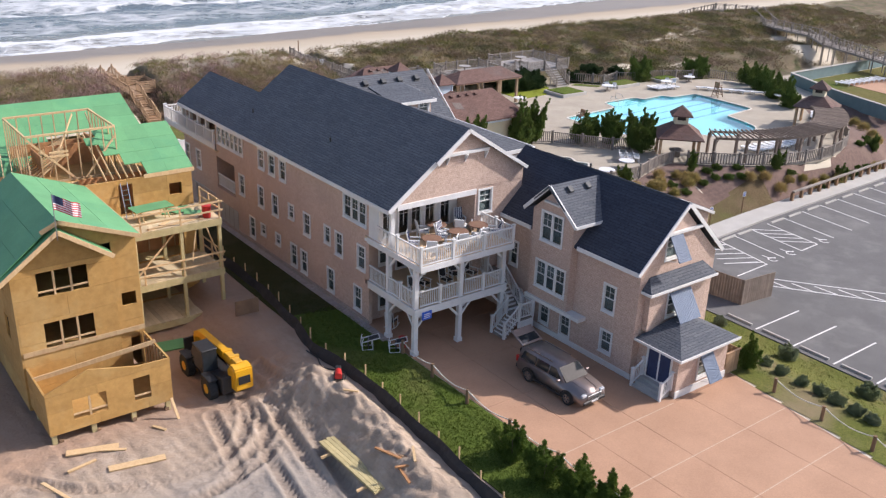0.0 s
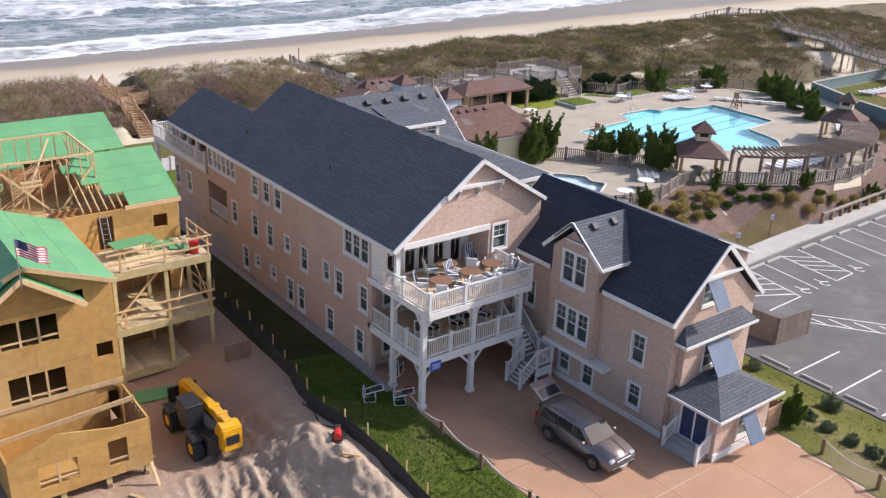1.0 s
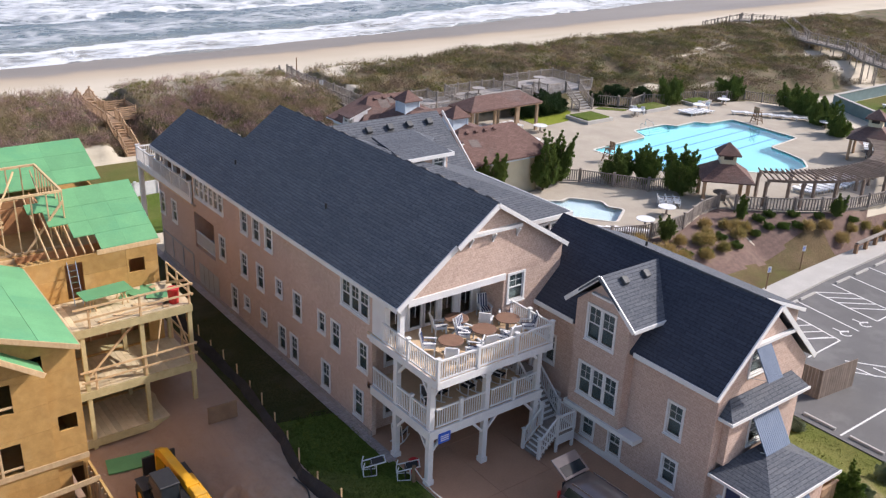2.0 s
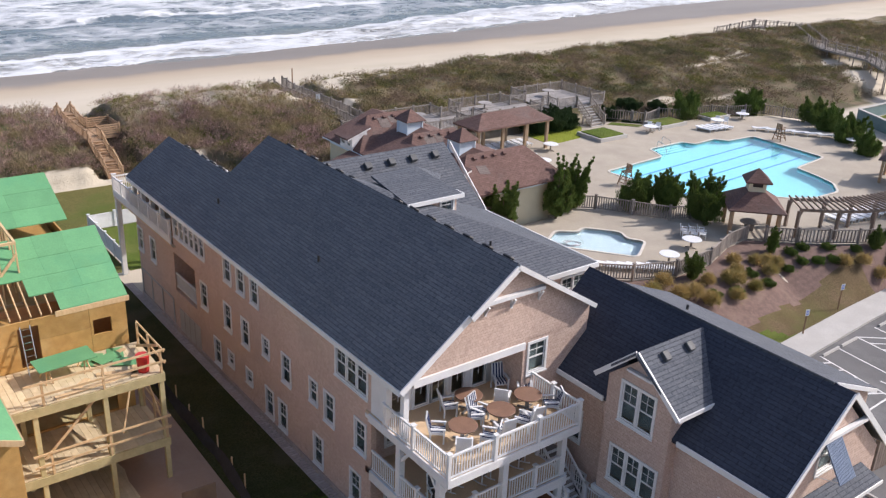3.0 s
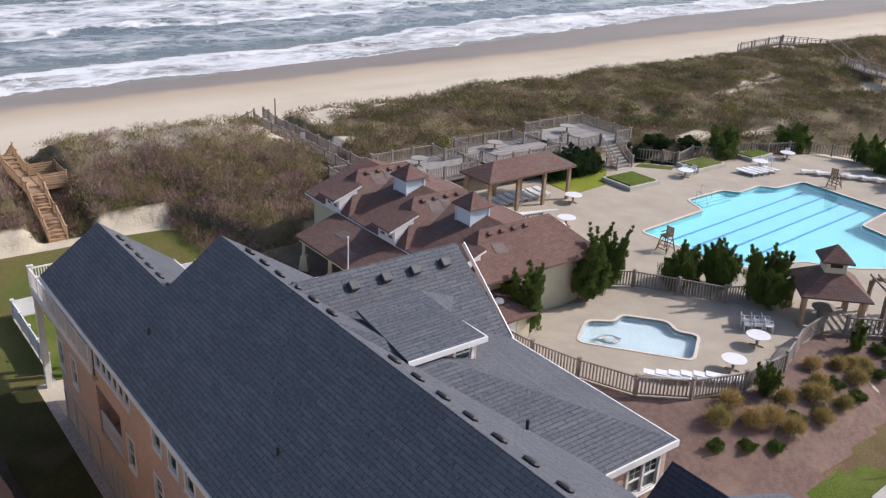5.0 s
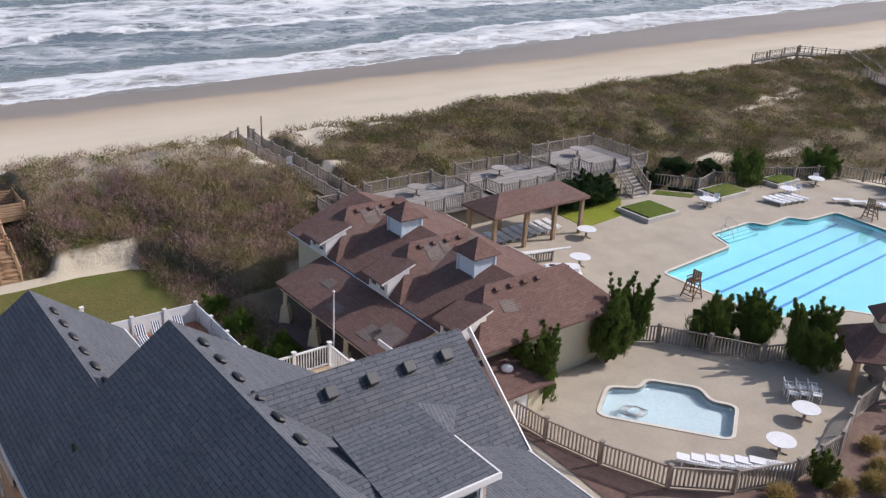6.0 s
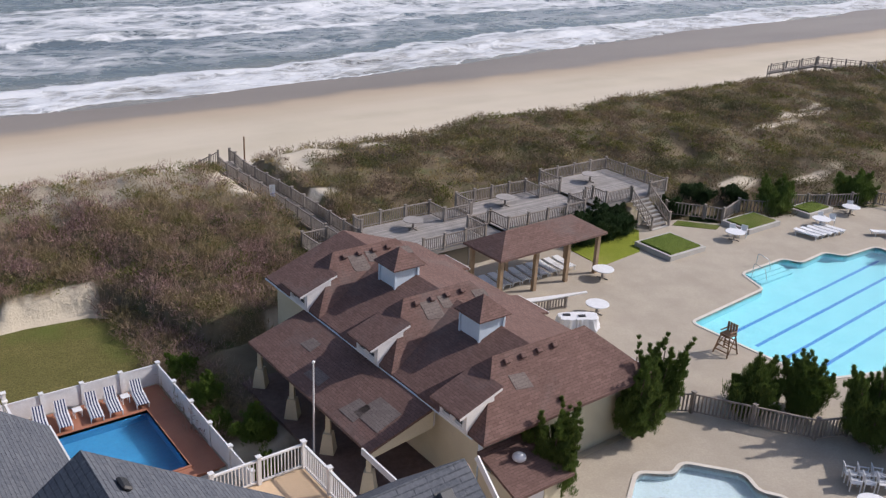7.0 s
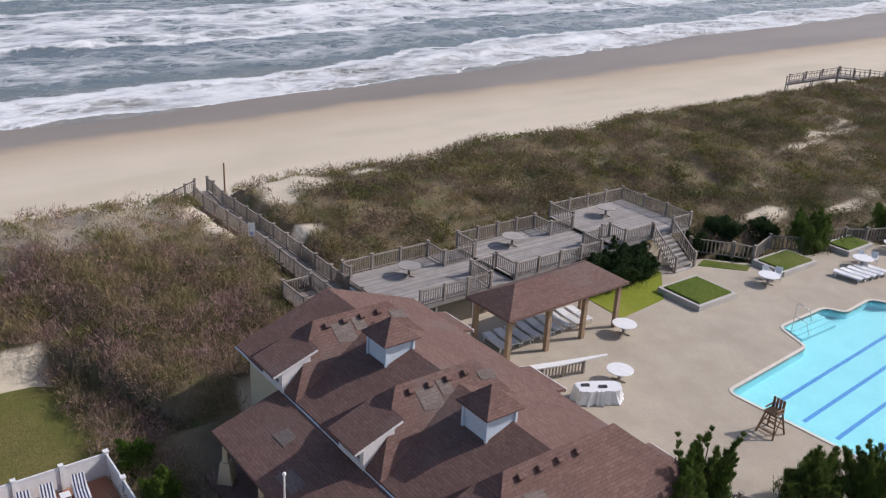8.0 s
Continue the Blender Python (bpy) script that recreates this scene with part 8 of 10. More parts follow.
panel_fence((0.4, 44.9), (14.25, 44.9))
panel_fence((14.25, 44.9), (14.25, 33.5))
panel_fence((0.4, 37.0), (0.4, 44.9))
HP = [(5.4, 37.0), (12.75, 37.0), (12.75, 42.6), (5.4, 42.6)]
holed_slab("pavement", [(4.5, 36.1), (14.15, 36.1), (14.15, 44.8), (4.5, 44.8)], [HP], 0.06, "brick_deck", "brick-red patio round a small pool", "patio")
pool("swimming_pool", HP, 0.06, 1.0, "pool_plaster_blue", "small deep blue rectangular pool", coping="brick_deck")
flat("lawn", [(0.48, 36.1), (4.48, 36.1), (4.48, 44.8), (0.48, 44.8)], 0.05, 0.3, "lawn_green", "bright green grass inside the white fence", "lawn")
flat("lawn", [(-4.2, 36.1), (0.3, 36.1), (0.3, 45.08), (-4.2, 45.08)], 0.045, 0.4, "lawn_brown", "mown grass outside the white fence", "lawn")
bal = thing("rear_balcony", "white balcony with railing at the back of the house", "balcony", (0, 0, 0))
part("floor", bbox(9.6, 23.2, 5.85, 13.2, 26.8, 6.0), "porch_boards", bal)
part("rim", bbox(9.6, 26.8, 5.7, 13.28, 26.88, 6.02), "white_paint", bal)
part("rim", bbox(13.2, 23.2, 5.7, 13.28, 26.79, 6.02), "white_paint", bal)
for x, y in ((9.8, 26.6), (13.05, 26.6), (13.05, 23.5)):
    part("post", bbox(x - 0.1, y - 0.1, 0, x + 0.1, y + 0.1, 5.85), "white_paint", bal)
railing(bal, (9.7, 26.75, 6.0), (13.2, 26.75, 6.0), 1.05, every=1.8)
railing(bal, (13.2, 26.6, 6.0), (13.2, 23.2, 6.0), 1.05, every=1.7, ends=False)

# ---- plants ----
def blades(centres, n, height_range, spread_r, width, seed, lean=0.45, flat_top=False):
    """Upright strokes fanning out of each centre; returns vertices and faces."""
    r = np.random.RandomState(seed)
    c = np.repeat(np.asarray(centres, float), n, axis=0)
    k = len(c)
    a = r.uniform(0, 2 * np.pi, k)
    rad = spread_r * np.sqrt(r.uniform(0, 1, k)) * c[:, 3]
    h = r.uniform(*height_range, k) * c[:, 3]
    base = c[:, :3] + np.stack([np.cos(a) * rad, np.sin(a) * rad, np.full(k, -0.08)], 1)
    out = np.stack([np.cos(a), np.sin(a), np.zeros(k)], 1) * (lean * h * r.uniform(0.1, 1, k))[:, None] + r.normal(0, 0.08, (k, 3)) * h[:, None]
    tip = base + out + np.stack([np.zeros(k), np.zeros(k), h], 1)
    b = r.uniform(0, np.pi, k)
    w = width * r.uniform(0.6, 1.5, k) * c[:, 3]
    side = np.stack([np.cos(b) * w, np.sin(b) * w, np.zeros(k)], 1)
    mid = base * 0.45 + tip * 0.55 + out * -0.08
    v = np.concatenate([base - side * 0.6, base + side * 0.6, mid + side, mid - side, tip], 0)
    i = np.arange(k)
    f = np.concatenate([np.stack([i, i + k, i + 2 * k], 1), np.stack([i, i + 2 * k, i + 3 * k], 1), np.stack([i + 3 * k, i + 2 * k, i + 4 * k], 1)], 0)
    return v, f


def scatter(n, x0, x1, y0, y1, seed, test, size=(0.7, 1.3)):
    r = np.random.RandomState(seed)
    x, y = r.uniform(x0, x1, n), r.uniform(y0, y1, n)
    ok = test(x, y, r)
    x, y = x[ok], y[ok]
    return np.stack([x, y, height(x, y), r.uniform(*size, len(x))], 1)


def clear(x, y):
    """Away from walks, stairs and paving."""
    a = ~((np.abs(x - 30.7) < 1.3) & (y > 47) & (y < 73))
    a &= ~((x > 27.6) & (x < 31) & (y > 50.8) & (y < 54.3))
    a &= ~((x > 31) & (x < 58.5) & (y < 54.4) & (y > 40))
    a &= ~inside(x, y, TERRACE)
    a &= ~((np.abs(x - 6.1) < 1.0) & (y > 55) & (y < 77))
    a &= ~((x > 6.4) & (x < 9.2) & (y > 62.3) & (y < 66.3))
    a &= ~((x > 17.2) & (x < 33) & (y < 46.2))
    return a


def twigs(centres, n, radius, tall, length, width, seed, up=0.9):
    """Domes of fine twigs pointing every way but mostly up; single slim triangles."""
    r = np.random.RandomState(seed)
    c = np.repeat(np.asarray(centres, float), n, axis=0)
    k = len(c)
    a, rad = r.uniform(0, 2 * np.pi, k), np.sqrt(r.uniform(0, 1, k))
    top = tall * np.sqrt(np.clip(1 - 0.85 * rad ** 2, 0, 1)) * c[:, 3]
    z = top * r.uniform(0.15, 1.0, k) ** 0.6
    base = c[:, :3] + np.stack([np.cos(a) * rad * radius * c[:, 3], np.sin(a) * rad * radius * c[:, 3], z - 0.05], 1)
    d = r.normal(0, 1, (k, 3)) + np.stack([np.cos(a) * rad * 0.8, np.sin(a) * rad * 0.8, np.full(k, up)], 1)
    d /= np.linalg.norm(d, axis=1)[:, None]
    s = np.cross(d, r.normal(0, 1, (k, 3)))
    s /= np.linalg.norm(s, axis=1)[:, None]
    ln = (length * r.uniform(0.5, 1.4, k) * c[:, 3])[:, None]
    w = (width * r.uniform(0.6, 1.5, k))[:, None]
    v = np.concatenate([base - s * w, base + s * w, base + d * ln], 0)
    i = np.arange(k)
    return v, np.stack([i, i + k, i + 2 * k], 1)


def thin(x, y, scale, seed, lo, hi):
    return sstep(waves(x, y, scale, seed), lo, hi)


def left_brush(x, y, r):
    d = 1 - 0.7 * sstep(x + 3 * waves(x, y, 8, 71), 24, 29) * sstep(y, 55, 60)
    d = d * (1 - 0.5 * thin(x, y, 5, 75, -0.1, 0.4) * sstep(y, 57, 63)) * (1 - 0.55 * sstep(y + 2 * waves(x, y, 6, 79), 61, 66))
    return (r.uniform(0, 1, len(x)) < cover(x, y) * d) & clear(x, y)


def right_mix(x, y, r):
    return (r.uniform(0, 1, len(x)) < cover(x, y) * (0.2 + 0.8 * thin(x, y, 8, 72, -0.35, 0.25))) & clear(x, y)


v, f = twigs(scatter(8600, -30, 34, 38, 71, 1, left_brush, (0.6, 1.35)), 62, 0.75, 0.85, 0.36, 0.015, 2, 1.5)
sheet("dune_shrubs", v, f, "dune_brush_left", "bare purple-brown brush covering the dune", "shrubs")
v, f = twigs(scatter(9500, 27, 150, 41, 74, 3, right_mix, (0.5, 1.4)), 38, 0.8, 0.6, 0.34, 0.026, 4)
sheet("dune_shrubs", v, f, "dune_brush", "low brown brush on the dune", "shrubs")
v, f = twigs(scatter(9500, -30, 150, 46, 75, 5, lambda x, y, r: (r.uniform(0, 1, len(x)) < (0.15 + 0.85 * cover(x, y)) * (y > 48) * thin(x, y, 6, 73, -0.5, 0.3) * (1 - 0.6 * (x < 26) * (y < 62)) * (1 - sstep(y, 72, 75)) * (cover(x, y) > 0.04)) & clear(x, y), (0.5, 1.2)), 26, 0.5, 0.35, 0.42, 0.018, 6, 1.6)
sheet("beach_grass", v, f, "dune_grass", "straw-coloured beach grass on the dune", "grass")
v, f = twigs(scatter(5200, -30, 150, 44, 72, 7, lambda x, y, r: (r.uniform(0, 1, len(x)) < (cover(x, y) + 0.3 * (x > 12) * (x < 17) * (y < 47)) * thin(x, y, 7, 74, 0.0, 0.4) * (1 - 0.55 * (x < 27))) & clear(x, y), (0.5, 1.2)), 46, 0.65, 0.6, 0.2, 0.05, 8)
sheet("dune_shrubs", v, f, "dune_green", "olive green low shrubs on the dune", "shrubs")

# darker evergreen scrub in patches
v, f = twigs(scatter(1500, 38, 150, 44, 69, 21, lambda x, y, r: (r.uniform(0, 1, len(x)) < cover(x, y) * thin(x, y, 14, 76, 0.0, 0.35)) & clear(x, y), (0.7, 1.6)), 200, 0.9, 0.62, 0.16, 0.022, 22)
sheet("dune_shrubs", v, f, "dune_dark", "dark evergreen scrub in patches on the dune", "shrubs")
v, f = twigs(scatter(520, -20, 30, 46, 60, 25, lambda x, y, r: (r.uniform(0, 1, len(x)) < cover(x, y) * (0.3 + 0.7 * thin(x, y, 7, 80, -0.1, 0.3))) & clear(x, y), (0.7, 1.4)), 200, 0.85, 0.72, 0.18, 0.02, 26)
sheet("dune_shrubs", v, f, "dune_dark", "dark scrub low on the dune", "shrubs")
v, f = twigs(scatter(420, 8, 31, 44, 72, 23, lambda x, y, r: (r.uniform(0, 1, len(x)) < cover(x, y) * (0.35 + 0.65 * thin(x, y, 6, 78, 0.0, 0.4))) & clear(x, y), (0.6, 1.3)), 200, 0.8, 0.75, 0.16, 0.022, 24)
sheet("dune_shrubs", v, f, "dune_green", "olive green shrubs among the bare brush", "shrubs")

# grass tufts on lawns, near the drive and verge
v, f = blades(scatter(9000, -4.0, -0.45, -22, 8, 9, lambda x, y, r: x < 99, (0.6, 1.2)) + np.array([0, 0, 0.12, 0]), 5, (0.04, 0.09), 0.1, 0.012, 10, 0.5)
sheet("lawn_grass", v, f, "lawn_green", "short green lawn grass", "grass")
v, f = blades(scatter(6000, 14.7, 21.0, -22, 2, 11, lambda x, y, r: r.uniform(0, 1, len(x)) < 0.5 + 0.5 * waves(x, y, 2, 77), (0.6, 1.3)) + np.array([0, 0, 0.11, 0]), 5, (0.03, 0.07), 0.14, 0.012, 12, 0.6)
sheet("lawn_grass", v, f, "verge", "patchy verge grass", "grass")


def leaf_cloud(points, n, size, seed, jitter, flame=False):
    """Small leaf triangles round each point (x, y, z, radius)."""
    r = np.random.RandomState(seed)
    p = np.repeat(np.asarray(points, float), n, axis=0)
    k = len(p)
    d = r.normal(0, 1, (k, 3))
    d /= np.linalg.norm(d, axis=1)[:, None]
    c = p[:, :3] + d * (p[:, 3] * r.uniform(0.35, 1.0, k))[:, None]
    a = r.normal(0, 1, (k, 3))
    a = a * (0.28 if flame else 0.55) + d * (0.4 if flame else 0.55) + np.array([0, 0, 1.2 if flame else 1.0])
    a /= np.linalg.norm(a, axis=1)[:, None]
    b = np.cross(a, r.normal(0, 1, (k, 3)))
    b /= np.linalg.norm(b, axis=1)[:, None]
    s = size * r.uniform(0.6, 1.4, k)[:, None]
    k1, k2 = (0.24, 2.8) if flame else (0.28, 1.9)
    v = np.concatenate([c - b * s * k1, c + b * s * k1, c + a * s * k2], 0)
    i = np.arange(k)
    return v, np.stack([i, i + k, i + 2 * k], 1)


def tree(name, x, y, z, h, w, seed, label, leaf="leaf_cedar", flames=5, group="", category="tree", sway=(0.25, 0.1), leaves=34, size=0.13):
    """Tapered trunk, limbs, and a crown of pointed sprays with gaps."""
    r = np.random.RandomState(seed)
    t = thing(name, label, category, (x, y, z), 0, group)
    bm = B()
    tube(bm, (0, 0, -0.2), (sway[0] * 0.2, sway[1] * 0.2, h * 0.35), 0.045 * h * 0.5, 0.03 * h * 0.5, 8)
    pts = []
    for i in range(flames):
        a = 2 * math.pi * i / flames + r.uniform(-0.5, 0.5)
        rad = w * (0.62 * r.uniform(0.35, 1.0)) if i else 0.0
        hh = h * (r.uniform(0.5, 0.98) if i else 1.0)
        foot = Vector((math.cos(a) * rad * 0.25, math.sin(a) * rad * 0.25, h * 0.10))
        tip = Vector((math.cos(a) * rad + sway[0] * hh * 0.3, math.sin(a) * rad + sway[1] * hh * 0.3, hh))
        tube(bm, foot, foot.lerp(tip, 0.8), 0.02 * h * 0.5, 0.006 * h, 5)
        bend = Vector((r.normal(0, 0.06 * h), r.normal(0, 0.06 * h), 0))
        n = 16
        for k in range(n):
            q = k / (n - 1)
            c = foot.lerp(tip, q) + bend * math.sin(math.pi * q)
            bulge = (w * (0.24 if name == "cedar_tree" else 0.265) * min(1, q * 3 + 0.35) * (1 - q) ** 0.8 + 0.03) * (1 if i else 1.1)
            for _ in range(5 if q < 0.75 else 3):
                o = Vector(r.normal(0, 1, 3)) * bulge * 0.6
                pts.append((c.x + o.x, c.y + o.y, max(0.08, c.z + o.z * 0.8), bulge * r.uniform(0.3, 0.75)))
    part("trunk", bm, "trunk_bark", t)
    vv, ff = leaf_cloud(pts, int(leaves * 2.1), size * 0.46, seed + 1, 0.3, name == "cedar_tree")
    me = bpy.data.meshes.new("crown")
    me.from_pydata(vv.tolist(), [], ff.tolist())
    me.materials.append(MATS[leaf])
    crown = new("crown", me)
    crown.parent = t
    crown["kind"] = "stuff"
    return t


ced = "dark green wind-shaped cedar beside the pool"
for i, (x, y, h, w, fl) in enumerate(((24.75, 25.35, 4.3, 2.0, 15), (30.85, 25.95, 4.9, 2.1, 10), (33.2, 26.7, 4.5, 2.3, 8), (38.2, 24.5, 3.0, 2.9, 10), (40.2, 22.9, 3.3, 2.7, 11), (40.6, 19.3, 4.1, 2.7, 13))):
    tree("cedar_tree", x, y, 1.2 if i else 0.9, h, w, 100 + i, ced, flames=fl + (9 if i == 0 else 3), group="cedars by the pools", leaves=46, size=0.15)
for i, (x, y, h, w) in enumerate(((67.2, 42.4, 3.4, 3.2), (76.4, 40.6, 3.0, 3.4), (79.3, 33.6, 3.0, 3.2), (77.2, 30.6, 3.2, 3.6), (74.6, 27.0, 3.2, 3.8), (71.6, 23.0, 3.0, 3.0))):
    tree("cedar_tree", x, y, 1.0, h, w, 130 + i, "bushy dark green cedar at the terrace edge", "leaf_cedar", 8, "cedars by the dune", leaves=30, size=0.17)
for i, (x, y, h, w) in enumerate(((47.2, 46.6, 2.3, 3.4), (49.6, 46.2, 2.6, 3.6), (51.6, 46.2, 2.2, 2.6))):
    tree("shrub", x, y, 1.15, h, w, 150 + i, "dense dark evergreen shrub beside the deck steps", "leaf_dark", 11, "shrubs by the deck", "shrub", (0.05, 0.0), 40, 0.16)
for i, (x, y, h, w) in enumerate(((59.4, 46.9, 1.5, 2.2), (60.6, 45.0, 1.4, 2.0), (62.5, 47.3, 1.4, 3.0), (66, 46, 1.2, 2.5))):
    tree("shrub", x, y, gz(x, y), h, w, 160 + i, "dark green shrub against the dune fence", "leaf_dark", 8, "shrubs by the dune fence", "shrub", (0, 0), 30, 0.15)
for i, (x, y, h, w) in enumerate(((-2.0, -10.7, 2.1, 1.45), (-2.1, -12.8, 2.2, 1.6), (-1.3, -14.2, 1.7, 1.5), (-0.75, -15.8, 1.7, 1.2), (-1.4, -18.4, 2.0, 1.5), (-1.3, -21.5, 2.0, 1.5))):
    tree("wax_myrtle", x, y, 0.05, h, w, 170 + i, "fresh green wax myrtle in the grass beside the driveway", "leaf_shrub", 7, "shrubs by the driveway", "shrub", (0, 0), 34, 0.10)
tree("wax_myrtle", 14.7, -11.7, gz(14.7, -11.7), 2.3, 1.2, 180, "narrow green shrub at the corner of the entry", "leaf_shrub", 6, "", "shrub", (0, 0), 34, 0.10)
for i, (x, y, s) in enumerate(((16.4, -11.8, 0.55), (16.1, -13.0, 0.6), (15.95, -14.3, 0.55), (15.9, -15.6, 0.6), (15.75, -16.6, 0.6), (15.6, -17.8, 0.6), (15.5, -18.8, 0.55), (15.3, -20.3, 0.6), (19.9, -11.2, 0.95), (19.7, -16.4, 0.95), (20.2, -6.0, 0.7), (19.5, -21.5, 0.9))):
    tree("shrub", x, y, gz(x, y), s, s * 1.25, 190 + i, "small rounded grey-green shrub on the verge", "leaf_silver", 9, "small shrubs on the verge", "shrub", (0, 0), 24, 0.07)
for i, (x, y, h, w) in enumerate(((15.5, 41.2, 2.2, 1.9), (16.3, 37.0, 2.0, 1.9), (15.2, 38.9, 1.3, 1.5), (15.6, 44.6, 1.5, 2.0), (15.3, 34.0, 1.4, 1.6))):
    tree("wax_myrtle", x, y, gz(x, y), h, w, 210 + i, "yellow-green wax myrtle on the sand behind the fence", "leaf_shrub", 7, "shrubs behind the fence", "shrub", (0, 0), 30, 0.13)
for i, (x, y, h) in enumerate(((30.9, 12.5, 2.0), (40.2, 12.6, 2.1), (47.6, 8.7, 1.9), (56.6, 6.9, 1.9), (65.4, 8.7, 1.9))):
    tree("shrub", x, y, gz(x, y), h, 1.15, 220 + i, "upright green shrub in the mulch bed", "leaf_cedar", 5, "upright shrubs in the bed", "shrub", (0, 0), 30, 0.11)


def grass_tuft(x, y, s, seed, k):
    vv, ff = twigs([(0, 0, 0, s)], 900, 0.36, 0.6, 0.34, 0.016, seed, 1.3)
    me = bpy.data.meshes.new("ornamental_grass")
    me.from_pydata(vv.tolist(), [], ff.tolist())
    me.materials.append(MATS["ornamental_grass"])
    o = new("ornamental_grass", me)
    o.matrix_basis = pose(x, y, gz(x, y) + 0.05)
    tagged(o, "golden tuft of ornamental grass in the mulch bed", "ornamental grass", "grass tufts in the bed")


r_ = random.Random(5)
k = 0
for x, y in ((26.6, 12.2), (28.0, 11.2), (29.6, 11.0), (31.4, 11.4), (33.2, 11.3), (34.6, 11.9), (33.8, 10.6), (36.0, 12.6), (37.5, 12.4), (38.4, 12.0), (38.9, 11.2), (37.4, 10.9), (30.2, 9.8), (32.2, 9.6), (34.8, 10.2), (28.6, 13.0), (44.1, 8.7), (45.4, 8.0), (46.7, 7.3), (48.6, 7.3), (50.3, 7.3), (51.7, 7.1), (54.2, 7.5), (55.6, 7.0), (63.3, 7.0), (68.4, 10.0), (72.1, 13.4), (73.1, 15.7), (70.3, 11.6)):
    grass_tuft(x + r_.uniform(-0.3, 0.3), y + r_.uniform(-0.3, 0.3), r_.uniform(1.1, 1.55), 300 + k, k)
    k += 1
for i, (x, y) in enumerate(((39.7, 10.7), (41.2, 10.6), (42.3, 10.0), (43.4, 9.4), (42.6, 11.6), (44.3, 10.6), (41.3, 11.7), (59.3, 7.3), (63.3, 9.3), (62.4, 7.6), (26.9, 10.6), (28.3, 9.9), (30.9, 10.6), (32.9, 10.2), (35.8, 11.2), (36.6, 10.2), (46.0, 9.2), (49.0, 8.0), (52.9, 6.7), (57.9, 7.5), (60.8, 7.6), (25.4, 11.4), (67.2, 10.6), (66.0, 9.6))):
    tree("shrub", x, y, gz(x, y), 0.45, 0.9, 340 + i, "low green groundcover shrub in the mulch", "leaf_cedar", 8, "low shrubs in the bed", "shrub", (0, 0), 14, 0.08)

